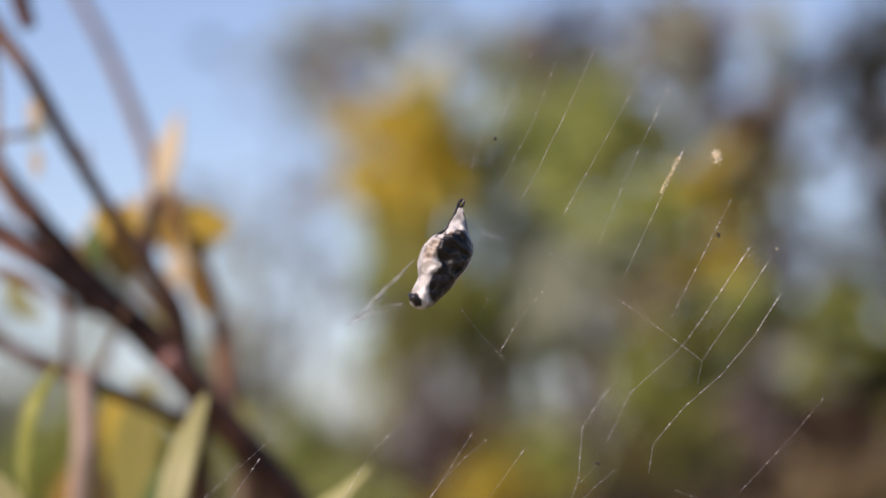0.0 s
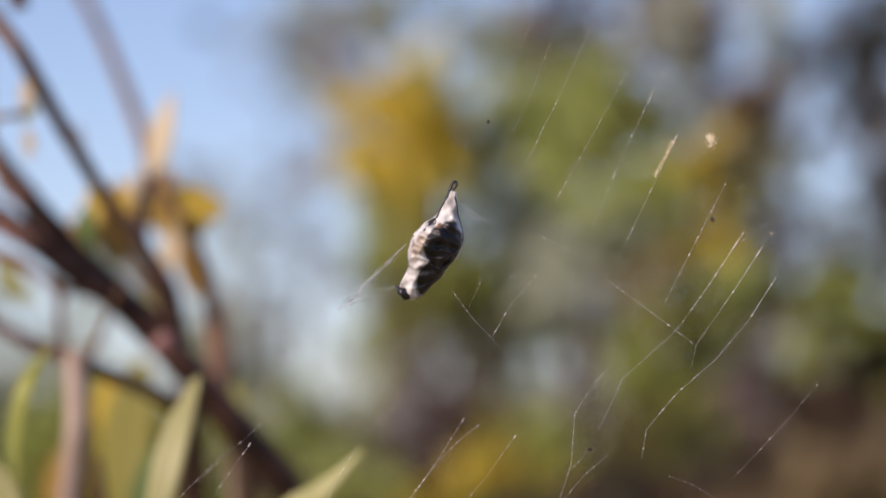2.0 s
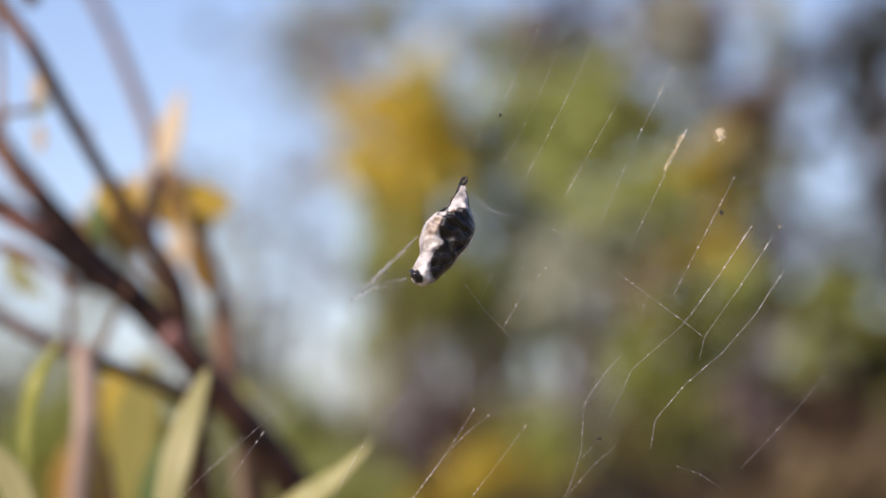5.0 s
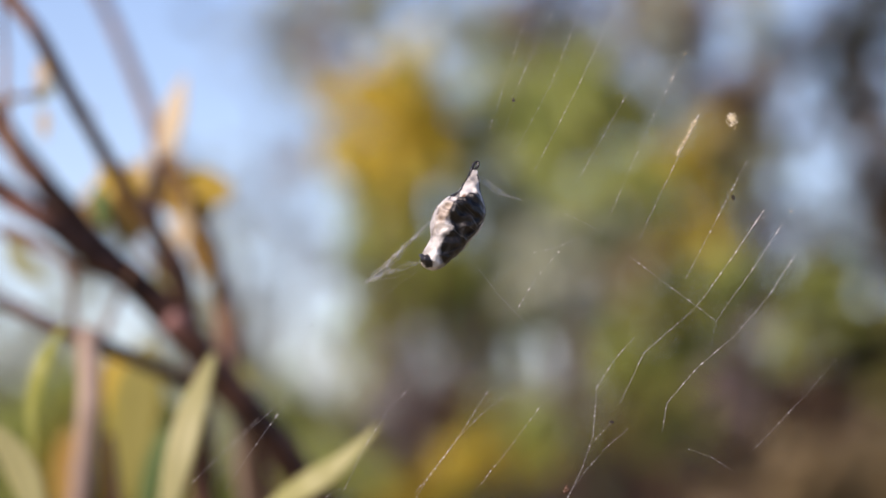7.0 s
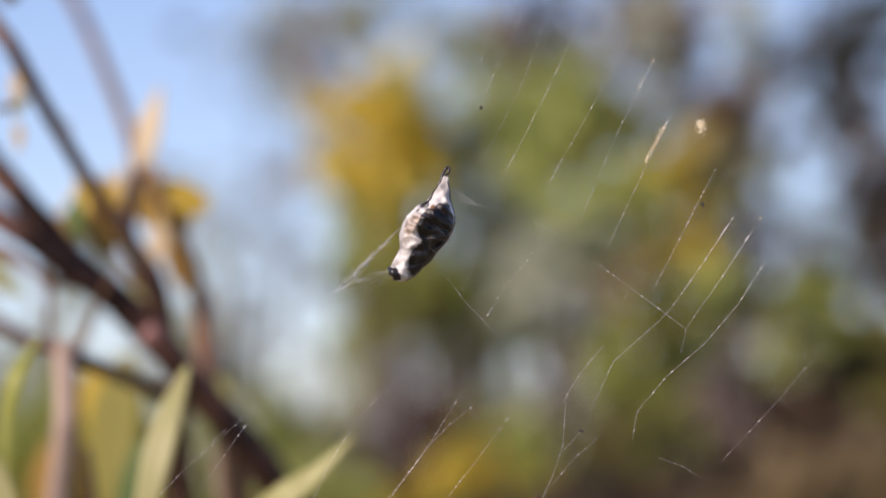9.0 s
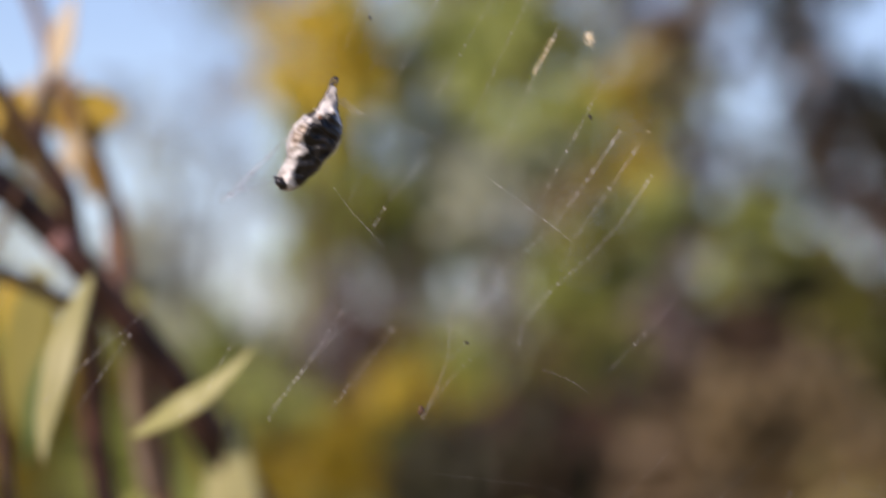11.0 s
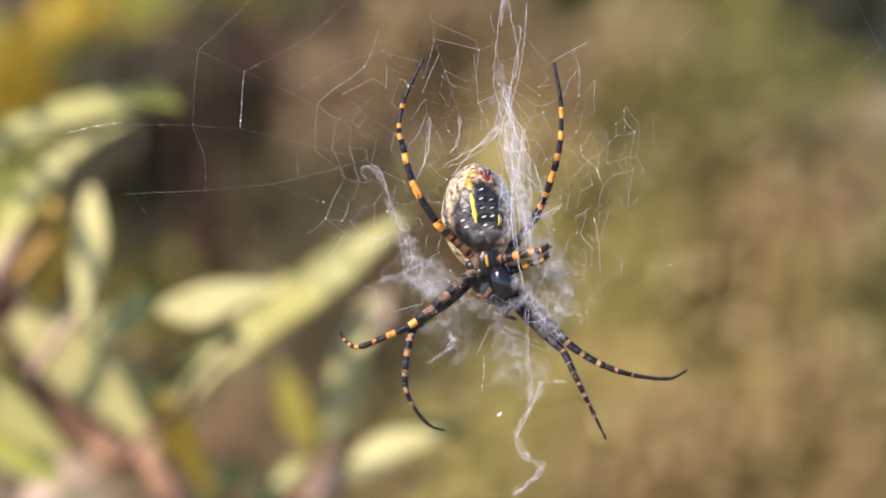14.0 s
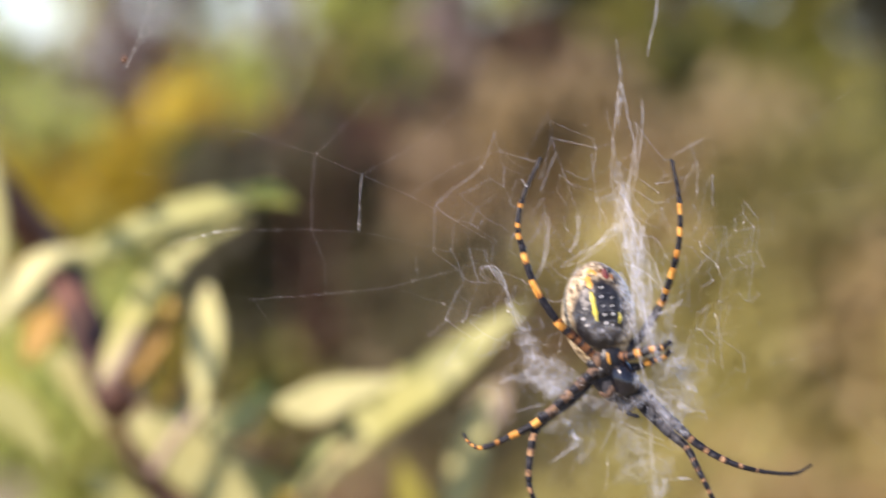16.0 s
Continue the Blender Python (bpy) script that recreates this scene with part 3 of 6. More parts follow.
shrub("shrub", "sparse bush with a few yellow leaves", "shrub", [
    ("sage", (-1.005, 6.5, 1.715), px(90, 6.5), 0.22), ("sage", (-0.912, 6.5, 1.745), px(60, 6.5), 0.35), ("sage", (-0.912, 6.5, 1.477), px(60, 6.5), 0.1), ("ochre", (-1.144, 6, 1), px(110, 6), 0.9), ("olive", (-1.212, 6, 1.067), px(90, 6), 0.7), ("ochre", (-1.269, 6, 0.886), px(110, 6), 0.9), ("olive", (-1.01, 6.2, 0.954), px(90, 6.2), 0.8), ("olive", (-1.095, 6, 0.82), px(130, 6), 1.0), ("sage", (-0.99, 6.4, 1.066), px(60, 6.4), 0.25), ("olive", (-0.999, 6, 0.773), px(110, 6), 1.0), ("sage", (-1.091, 6.6, 1.133), px(60, 6.6), 0.5), ("sage", (-1.196, 6.6, 1.216), px(90, 6.6), 0.5)] + [
    ("sage", (-1.302, 6.6, 1.3), px(100, 6.6), 0.32), ("sage", (-1.071, 6.6, 1.257), px(90, 6.6), 0.2), ("sage", (-1.449, 6.6, 1.175), px(110, 6.6), 0.5), ("olive", (-1.368, 6.2, 0.984), px(90, 6.2), 0.7), ("sage", (-1.124, 6.6, 1.456), px(70, 6.6), 0.2), ("olive", (-1.345, 6, 0.791), px(110, 6), 1.0)] + [
    ("grey", (-1.061, 6.6, 1.455), px(60, 6.6), 0.12), ("grey", (-0.982, 6.6, 1.350), px(60, 6.6), 0.14), ("grey", (-1.018, 6.6, 1.247), px(65, 6.6), 0.16), ("grey", (-0.924, 6.6, 1.277), px(50, 6.6), 0.18)], seed=53)

def thin_crown():
    """A thin, half-bare bush behind the others: many small loose clumps with sky between them."""
    rnd = random.Random(19)
    lumps = []
    for i in range(9):
        for j in range(9):
            if 1 <= i <= 6 and 1 <= j <= 4:
                continue
            x = -0.92 + 0.099 * (i + rnd.uniform(-0.3, 0.3))
            z = 0.97 + 0.114 * (j + rnd.uniform(-0.3, 0.3))
            kind = rnd.choice(("sage", "olive", "sage", "grey", "olive", "rust" if i > 3 else "sage"))
            lumps.append((kind, (x, 7.3 + rnd.uniform(-0.3, 0.3), z), px(rnd.uniform(45, 65), 7.3), rnd.uniform(0.2, 0.6)))
    shrub("shrub", "tall thin bush with loose grey-green foliage", "shrub", lumps, leaf=0.085, seed=67)


thin_crown()


def far_woods():
    lumps = []
    rnd = random.Random(8)
    for i in range(60):
        x = -34 + 60 * i / 59
        lumps.append(((x, 90 + rnd.uniform(-8, 8), rnd.uniform(0.6, 1.6)), rnd.uniform(1.3, 2.4), 0.9))
    ob = mesh_object("distant_woods", *leaf_cloud(lumps, 0.35, 4), HILL, smooth=False)
    tagged(ob, "hazy grey-green line of distant trees", "woods", kind="stuff")


far_woods()


# ---- the near bush ----
def blade(line, width, seed=0):
    """A narrow pointed leaf with a folded midrib and real thickness, along a line."""
    rnd = random.Random(seed)
    pts = bent(line, 6)
    n = len(pts)
    verts, faces = [], []
    face = Vector((rnd.uniform(-0.75, -0.1), -1, rnd.uniform(0.05, 0.6))).normalized()
    for i, p in enumerate(pts):
        t = i / (n - 1)
        d = (pts[min(i + 1, n - 1)] - pts[max(i - 1, 0)]).normalized()
        s = d.cross(face).normalized()
        up = s.cross(d)
        w = 0.49 * width * math.sin(math.pi * min(1.0, 0.07 + 0.915 * t ** 0.9)) ** 1.15
        for k, lift in ((-1, 0.16), (-0.5, 0.04), (0, 0), (0.5, 0.04), (1, 0.16)):
            verts.append(p + s * w * k + up * (w * lift))
        for k, lift in ((-1, 0.16), (-0.5, 0.04), (0, 0), (0.5, 0.04), (1, 0.16)):
            verts.append(p + s * w * k * 0.98 + up * (w * lift) - up * 0.00035)
    for i in range(n - 1):
        a, b = 10 * i, 10 * i + 10
        for k in range(4):
            faces.append((a + k, a + k + 1, b + k + 1, b + k))
            faces.append((a + 5 + k, b + 5 + k, b + 6 + k, a + 6 + k))
        faces.append((a, b, b + 5, a + 5))
        faces.append((a + 4, a + 9, b + 9, b + 4))
    faces.append((0, 5, 6, 7, 8, 9, 4, 3, 2, 1))
    e = 10 * (n - 1)
    faces.append((e, e + 1, e + 2, e + 3, e + 4, e + 9, e + 8, e + 7, e + 6, e + 5))
    return verts, faces


BUSH = thing("bush", (-0.06, 0.34, 0), "autumn bush with reddish brown stems and narrow pale leaves", "bush")


def stem(points, r0, r1, mat=BARK, seed=1):
    mesh_object("stem", *tube(bent(points, 8), lambda t: r0 + (r1 - r0) * t, 12, 0.07, seed), mat, BUSH)


def near_leaf(colour, width, *points):
    mesh_object("leaf", *blade(points, width, int(width * 1e6) + len(BUSH.children)), BLADE[colour], BUSH)


stem([(-0.03, 0.40, -0.02), (-0.035, 0.40, 0.35), (-0.04, 0.40, 0.68), (-0.0608, 0.39, 0.7984), (-0.0758, 0.42, 0.8046), (-0.0875, 0.42, 0.8143), (-0.0952, 0.42, 0.8247), (-0.1017, 0.42, 0.8389), (-0.1144, 0.42, 0.8704)], 0.0040, 0.0034, TWIG)
stem([(-0.0962, 0.37, 0.8423), (-0.1132, 0.41, 0.8715), (-0.1182, 0.39, 0.8811), (-0.1237, 0.38, 0.8908), (-0.1289, 0.36, 0.9034), (-0.1332, 0.35, 0.9131), (-0.1396, 0.34, 0.9230), (-0.1474, 0.33, 0.9335), (-0.1520, 0.32, 0.9407), (-0.1582, 0.32, 0.9479), (-0.1621, 0.31, 0.9528), (-0.1690, 0.31, 0.9589), (-0.1735, 0.3, 0.9655), (-0.1793, 0.3, 0.9724), (-0.1837, 0.3, 0.9779), (-0.1934, 0.3, 0.9904)], 0.0047, 0.0023, BARK, 1)
stem([(-0.1538, 0.31, 0.9436), (-0.1606, 0.3, 0.9512), (-0.1673, 0.29, 0.9564), (-0.1731, 0.28, 0.9615), (-0.1821, 0.28, 0.9669), (-0.1889, 0.28, 0.9717)], 0.003, 0.0014, BARK, 2)
stem([(-0.1517, 0.31, 0.9470), (-0.1525, 0.3, 0.9539), (-0.1546, 0.29, 0.9607), (-0.1565, 0.27, 0.9680), (-0.1605, 0.26, 0.9767), (-0.1643, 0.25, 0.9855), (-0.1678, 0.24, 0.9945), (-0.1734, 0.24, 1.0020), (-0.1788, 0.24, 1.0108)], 0.0014, 0.0016, TWIG, 3)
stem([(-0.1512, 0.31, 0.9424), (-0.1517, 0.31, 0.9481), (-0.1532, 0.31, 0.9552), (-0.1569, 0.31, 0.9610), (-0.1585, 0.31, 0.9656), (-0.1591, 0.32, 0.9736), (-0.1612, 0.34, 0.9811)], 0.0028, 0.0014, BARK, 4)
stem([(-0.1646, 0.36, 0.9822), (-0.1813, 0.44, 0.9993), (-0.1902, 0.46, 1.0151), (-0.1998, 0.48, 1.0308), (-0.2089, 0.5, 1.0432), (-0.2121, 0.5, 1.0505)], 0.0017, 0.0014, TWIG, 5)
stem([(-0.1465, 0.34, 0.9333), (-0.1492, 0.35, 0.9438), (-0.1512, 0.36, 0.9527), (-0.1527, 0.36, 0.9600), (-0.1567, 0.36, 0.9692), (-0.1624, 0.36, 0.9797), (-0.1664, 0.37, 0.9880)], 0.0022, 0.0008, TWIG, 6)
stem([(-0.1497, 0.32, 0.9300), (-0.1543, 0.31, 0.9331), (-0.1626, 0.28, 0.9379), (-0.1733, 0.28, 0.9420), (-0.1821, 0.28, 0.9464), (-0.1900, 0.28, 0.9496)], 0.0019, 0.0012, BARK, 7)
stem([(-0.1535, 0.34, 0.9340), (-0.1560, 0.36, 0.9260), (-0.1588, 0.38, 0.9164), (-0.1594, 0.39, 0.9014), (-0.1566, 0.4, 0.8785)], 0.0026, 0.003, BARK, 8)
stem([(-0.1679, 0.24, 1.0032), (-0.1694, 0.24, 1.0074), (-0.1702, 0.24, 1.0117)], 0.0016, 0.002, BARK, 9)
stem([(-0.1668, 0.24, 0.9835), (-0.1703, 0.24, 0.9832), (-0.1778, 0.25, 0.9834)], 0.0007, 0.0005, TWIG, 10)
stem([(-0.1583, 0.33, 0.9538), (-0.1643, 0.33, 0.9609), (-0.1684, 0.33, 0.9704), (-0.1745, 0.34, 0.9796), (-0.1788, 0.35, 0.9913)], 0.0008, 0.0005, TWIG, 11)
stem([(-0.1656, 0.27, 0.9509), (-0.1733, 0.27, 0.9576), (-0.1811, 0.27, 0.9610)], 0.0008, 0.0006, TWIG, 12)
stem([(-0.1690, 0.33, 0.9563), (-0.1762, 0.33, 0.9634), (-0.1825, 0.32, 0.9676), (-0.1896, 0.32, 0.9724), (-0.1955, 0.32, 0.9760)], 0.0013, 0.0008, BARK, 13)
stem([(-0.1607, 0.32, 0.9498), (-0.1665, 0.31, 0.9529), (-0.1726, 0.3, 0.9548), (-0.1818, 0.3, 0.9594), (-0.1888, 0.3, 0.9618)], 0.001, 0.0007, TWIG, 14)
stem([(-0.1738, 0.3, 0.9661), (-0.1774, 0.29, 0.9700), (-0.1820, 0.29, 0.9746), (-0.1854, 0.29, 0.9814)], 0.0012, 0.0009, TWIG, 15)
stem([(-0.1483, 0.35, 0.9342), (-0.1491, 0.37, 0.9396), (-0.1529, 0.39, 0.9465), (-0.1560, 0.4, 0.9571)], 0.0012, 0.0007, TWIG, 16)
stem([(-0.1437, 0.35, 0.9257), (-0.1458, 0.36, 0.9186), (-0.1463, 0.37, 0.9065), (-0.1447, 0.38, 0.8915)], 0.0022, 0.0026, PALE_STEM, 17)
stem([(-0.1666, 0.26, 0.8794), (-0.1645, 0.26, 0.8976), (-0.1631, 0.26, 0.9094), (-0.1622, 0.26, 0.918), (-0.1614, 0.26, 0.9277), (-0.1638, 0.27, 0.94)], 0.0024, 0.0022, PALE_STEM)
stem([(-0.1553, 0.27, 0.8844), (-0.1573, 0.27, 0.8996), (-0.1584, 0.27, 0.9094), (-0.1596, 0.27, 0.9203)], 0.0015, 0.0009)
stem([(-0.1324, 0.38, 0.8512), (-0.1372, 0.38, 0.8624), (-0.1413, 0.38, 0.8761), (-0.1431, 0.38, 0.8936), (-0.1438, 0.37, 0.9085), (-0.1447, 0.36, 0.919), (-0.1476, 0.35, 0.9321)], 0.0032, 0.0020, TWIG)
stem([(-0.1687, 0.23, 0.9687), (-0.1738, 0.24, 0.9801), (-0.1764, 0.25, 0.9929), (-0.1774, 0.25, 1.0048)], 0.0008, 0.0005, TWIG)
stem([(-0.1705, 0.29, 0.9397), (-0.1707, 0.29, 0.9487), (-0.1717, 0.29, 0.9577)], 0.0009, 0.0006, TWIG)
stem([(-0.1648, 0.29, 0.9396), (-0.162, 0.29, 0.9464), (-0.1563, 0.28, 0.9537)], 0.0008, 0.0006, TWIG)
stem([(-0.0697, 0.36, 0.8102), (-0.0588, 0.36, 0.819), (-0.0516, 0.36, 0.8287), (-0.0427, 0.35, 0.8368)], 0.0013, 0.0008, TWIG)
stem([(-0.0878, 0.36, 0.8285), (-0.083, 0.36, 0.8358), (-0.077, 0.36, 0.8431), (-0.0752, 0.36, 0.8516)], 0.0014, 0.0008, PALE_STEM)
stem([(-0.0601, 0.38, 0.7722), (-0.0453, 0.38, 0.7897), (-0.0301, 0.37, 0.8034), (-0.0228, 0.37, 0.8133)], 0.0014, 0.0008, TWIG)
stem([(-0.0975, 0.36, 0.8478), (-0.0926, 0.36, 0.8551), (-0.0878, 0.36, 0.8648), (-0.083, 0.36, 0.8732)], 0.0016, 0.0008, PALE_STEM)
mesh_object("bud", *egg((-0.1486, 0.285, 0.9422), 0.0027, 0.0025, 0.0030, 30, 12, 16, None, 0.25, 4), RED_BUD, BUSH, "reddish swollen node on the stem")

# leaves high on the bush
near_leaf("peach", 0.0070, (-0.1565, 0.32, 0.9794), (-0.1553, 0.32, 0.9870), (-0.1531, 0.32, 0.9957))
near_leaf("peach", 0.0050, (-0.1597, 0.33, 0.9785), (-0.1580, 0.33, 0.9856), (-0.1556, 0.33, 0.9926))
near_leaf("yellow", 0.0085, (-0.1600, 0.36, 0.9754), (-0.1558, 0.36, 0.9741), (-0.1487, 0.36, 0.9731))
near_leaf("yellow", 0.0080, (-0.1602, 0.37, 0.9668), (-0.1567, 0.37, 0.9717), (-0.1544, 0.37, 0.9789))
near_leaf("orange", 0.0090, (-0.1642, 0.32, 0.9603), (-0.1646, 0.32, 0.9673), (-0.1665, 0.32, 0.9755))
near_leaf("yellow", 0.0070, (-0.1631, 0.33, 0.9644), (-0.1647, 0.33, 0.9703), (-0.1652, 0.33, 0.9774))
near_leaf("orange", 0.0060, (-0.1622, 0.36, 0.9687), (-0.1634, 0.36, 0.9748), (-0.1653, 0.36, 0.9810))
near_leaf("peach", 0.0060, (-0.1664, 0.35, 0.9693), (-0.1668, 0.35, 0.9754), (-0.1658, 0.35, 0.9826))
near_leaf("orange", 0.0060, (-0.1581, 0.38, 0.9562), (-0.1594, 0.38, 0.9637), (-0.1619, 0.38, 0.9712))
near_leaf("yellow", 0.0050, (-0.1726, 0.33, 0.9681), (-0.1714, 0.33, 0.9728), (-0.1718, 0.33, 0.9787))
near_leaf("peach", 0.0040, (-0.1701, 0.26, 0.9932), (-0.1710, 0.26, 0.9894), (-0.1714, 0.26, 0.9851))
near_leaf("lime", 0.0025, (-0.1690, 0.26, 0.9877), (-0.1705, 0.26, 0.9859), (-0.1725, 0.26, 0.9838))
near_leaf("peach", 0.0028, (-0.1710, 0.26, 0.9827), (-0.1706, 0.26, 0.9797), (-0.1708, 0.26, 0.9764))
near_leaf("peach", 0.0022, (-0.1811, 0.26, 0.9842), (-0.1773, 0.26, 0.9848), (-0.1745, 0.26, 0.9854))
near_leaf("yellow", 0.0115, (-0.1639, 0.37, 0.9725), (-0.1577, 0.37, 0.9752), (-0.1499, 0.37, 0.9760))
near_leaf("orange", 0.0100, (-0.1709, 0.34, 0.9646), (-0.1693, 0.34, 0.9717), (-0.1682, 0.34, 0.9795))
near_leaf("yellow", 0.0095, (-0.1696, 0.35, 0.9664), (-0.1656, 0.35, 0.9717), (-0.1624, 0.35, 0.9787))
near_leaf("peach", 0.0060, (-0.1640, 0.37, 0.9607), (-0.1617, 0.37, 0.9669), (-0.1612, 0.37, 0.9743))
near_leaf("orange", 0.0100, (-0.2017, 0.46, 0.9722), (-0.1982, 0.46, 0.9770), (-0.1941, 0.46, 0.9839))
near_leaf("yellow", 0.0090, (-0.1934, 0.48, 0.9706), (-0.1912, 0.48, 0.9769), (-0.1882, 0.48, 0.9847))
near_leaf("orange", 0.0080, (-0.1767, 0.44, 0.9788), (-0.1753, 0.44, 0.9842), (-0.1745, 0.44, 0.9907))
near_leaf("peach", 0.0085, (-0.1930, 0.47, 0.9714), (-0.1902, 0.47, 0.9762), (-0.1846, 0.47, 0.9811))
near_leaf("orange", 0.0090, (-0.1775, 0.47, 0.9727), (-0.1755, 0.47, 0.9782), (-0.1738, 0.47, 0.9859))
near_leaf("yellow", 0.0075, (-0.2078, 0.50, 0.9820), (-0.2035, 0.50, 0.9834), (-0.1970, 0.50, 0.9841))
near_leaf("orange", 0.0050, (-0.1525, 0.37, 0.9376), (-0.1519, 0.37, 0.9475), (-0.1554, 0.37, 0.9562))
near_leaf("cream", 0.0050, (-0.1578, 0.33, 0.9482), (-0.1588, 0.33, 0.9541), (-0.1614, 0.33, 0.9589))
near_leaf("pale", 0.0060, (-0.1468, 0.37, 0.9277), (-0.1487, 0.37, 0.9363), (-0.1525, 0.37, 0.9438))
near_leaf("cream", 0.0056, (-0.1261, 0.185, 0.9332), (-0.1282, 0.178, 0.9244), (-0.1299, 0.175, 0.9163), (-0.132, 0.175, 0.9077), (-0.1324, 0.175, 0.9011))
near_leaf("green", 0.0046, (-0.1483, 0.28, 0.9259), (-0.1518, 0.28, 0.916), (-0.1538, 0.28, 0.9072), (-0.1549, 0.28, 0.8995))
near_leaf("lime", 0.0034, (-0.1545, 0.2, 0.9393), (-0.1565, 0.19, 0.9325), (-0.1585, 0.19, 0.9242), (-0.1582, 0.19, 0.9135))
near_leaf("cream", 0.0058, (-0.1624, 0.17, 0.9215), (-0.157, 0.17, 0.9148), (-0.1539, 0.17, 0.9078), (-0.1517, 0.17, 0.9012))
near_leaf("pale", 0.0048, (-0.1157, 0.165, 0.9059), (-0.107, 0.16, 0.9104), (-0.1014, 0.16, 0.9141), (-0.0945, 0.16, 0.9208))
near_leaf("olive", 0.0150, (-0.1776, 0.42, 0.9440), (-0.1795, 0.42, 0.9310), (-0.1817, 0.42, 0.9141), (-0.1820, 0.42, 0.9037))
near_leaf("yellow", 0.0110, (-0.1896, 0.44, 0.9421), (-0.1876, 0.44, 0.9301), (-0.1890, 0.44, 0.9168))
near_leaf("orange", 0.0080, (-0.1901, 0.39, 0.9231), (-0.1909, 0.39, 0.9129), (-0.1925, 0.39, 0.9015))
near_leaf("pale", 0.0050, (-0.201, 0.37, 0.9652), (-0.1966, 0.37, 0.9589), (-0.1909, 0.37, 0.9551))
near_leaf("green", 0.0040, (-0.1594, 0.26, 0.9678), (-0.1596, 0.26, 0.9634), (-0.1583, 0.26, 0.9591))

# leaves in the middle of the bush
near_leaf("cream", 0.0084, (-0.1275, 0.362, 0.9034), (-0.1282, 0.362, 0.8907), (-0.1269, 0.362, 0.8797), (-0.1237, 0.362, 0.8680), (-0.1195, 0.362, 0.8565))
near_leaf("pale", 0.0089, (-0.1323, 0.396, 0.8811), (-0.1314, 0.396, 0.8710), (-0.1316, 0.396, 0.8584))
near_leaf("pale", 0.0051, (-0.1504, 0.407, 0.8714), (-0.1420, 0.407, 0.8768), (-0.1335, 0.407, 0.8785))
near_leaf("cream", 0.0067, (-0.1306, 0.407, 0.8570), (-0.1177, 0.407, 0.8646), (-0.1111, 0.407, 0.8684), (-0.1047, 0.407, 0.8708))
near_leaf("pale", 0.0075, (-0.1062, 0.357, 0.8736), (-0.0971, 0.357, 0.8769), (-0.0856, 0.357, 0.8821), (-0.0735, 0.357, 0.8856), (-0.0638, 0.357, 0.8872), (-0.0554, 0.357, 0.8850))
near_leaf("pale", 0.0078, (-0.0992, 0.362, 0.8478), (-0.0942, 0.362, 0.8575), (-0.0869, 0.357, 0.8686), (-0.0784, 0.357, 0.8770), (-0.0663, 0.357, 0.8829))
near_leaf("lime", 0.0053, (-0.0668, 0.349, 0.8877), (-0.0608, 0.349, 0.8880), (-0.0555, 0.349, 0.8857))
near_leaf("orange", 0.0067, (-0.1281, 0.418, 0.8661), (-0.1254, 0.418, 0.8700), (-0.1234, 0.418, 0.8765))
near_leaf("lime", 0.0067, (-0.1607, 0.451, 0.8906), (-0.1616, 0.451, 0.8798), (-0.1596, 0.451, 0.8689))
near_leaf("green", 0.0056, (-0.1177, 0.429, 0.8655), (-0.1123, 0.429, 0.8694), (-0.1090, 0.429, 0.8746))
near_leaf("green", 0.0044, (-0.1352, 0.396, 0.8787), (-0.1339, 0.396, 0.8792), (-0.1306, 0.396, 0.8786))

# leaves low on the bush
near_leaf("cream", 0.0094, (-0.0739, 0.342, 0.8691), (-0.0739, 0.342, 0.8597), (-0.0750, 0.342, 0.8503), (-0.0764, 0.342, 0.8402))
near_leaf("orange", 0.0089, (-0.0950, 0.373, 0.8469), (-0.0889, 0.373, 0.8556), (-0.0828, 0.373, 0.8641))
near_leaf("yellow", 0.0078, (-0.0909, 0.418, 0.8404), (-0.0879, 0.418, 0.8520), (-0.0857, 0.418, 0.8604))
near_leaf("pale", 0.0089, (-0.0739, 0.349, 0.8366), (-0.0675, 0.349, 0.8412), (-0.0603, 0.349, 0.8456))
near_leaf("cream", 0.0091, (-0.0598, 0.342, 0.8437), (-0.0522, 0.342, 0.8439), (-0.0451, 0.342, 0.8462), (-0.0321, 0.342, 0.8492))
near_leaf("lime", 0.0050, (-0.0394, 0.407, 0.8442), (-0.0319, 0.407, 0.8455), (-0.0229, 0.407, 0.8471))
near_leaf("pale", 0.0109, (-0.0596, 0.384, 0.8190), (-0.0423, 0.384, 0.8360), (-0.0283, 0.373, 0.8467), (-0.0173, 0.373, 0.8553), (-0.0075, 0.373, 0.8627))
near_leaf("green", 0.0067, (-0.0624, 0.407, 0.8195), (-0.0534, 0.407, 0.8272), (-0.0471, 0.407, 0.8336))
near_leaf("cream", 0.0102, (-0.0262, 0.418, 0.8004), (-0.0233, 0.418, 0.8174), (-0.0192, 0.418, 0.8330), (-0.0157, 0.418, 0.8421))
near_leaf("olive", 0.0100, (-0.0320, 0.507, 0.7962), (-0.0371, 0.507, 0.8076), (-0.0406, 0.507, 0.8191))
near_leaf("tan", 0.0100, (-0.0210, 0.518, 0.8240), (-0.0174, 0.518, 0.8297), (-0.0138, 0.518, 0.8370))
near_leaf("cream", 0.0094, (-0.0222, 0.384, 0.8042), (-0.0111, 0.384, 0.8103), (0.0001, 0.384, 0.8136))
near_leaf("green", 0.0067, (-0.0193, 0.429, 0.8059), (-0.0062, 0.429, 0.8085), (0.0069, 0.429, 0.8119))
near_leaf("pale", 0.0089, (-0.0457, 0.407, 0.7927), (-0.0342, 0.407, 0.8010), (-0.0214, 0.407, 0.8024))
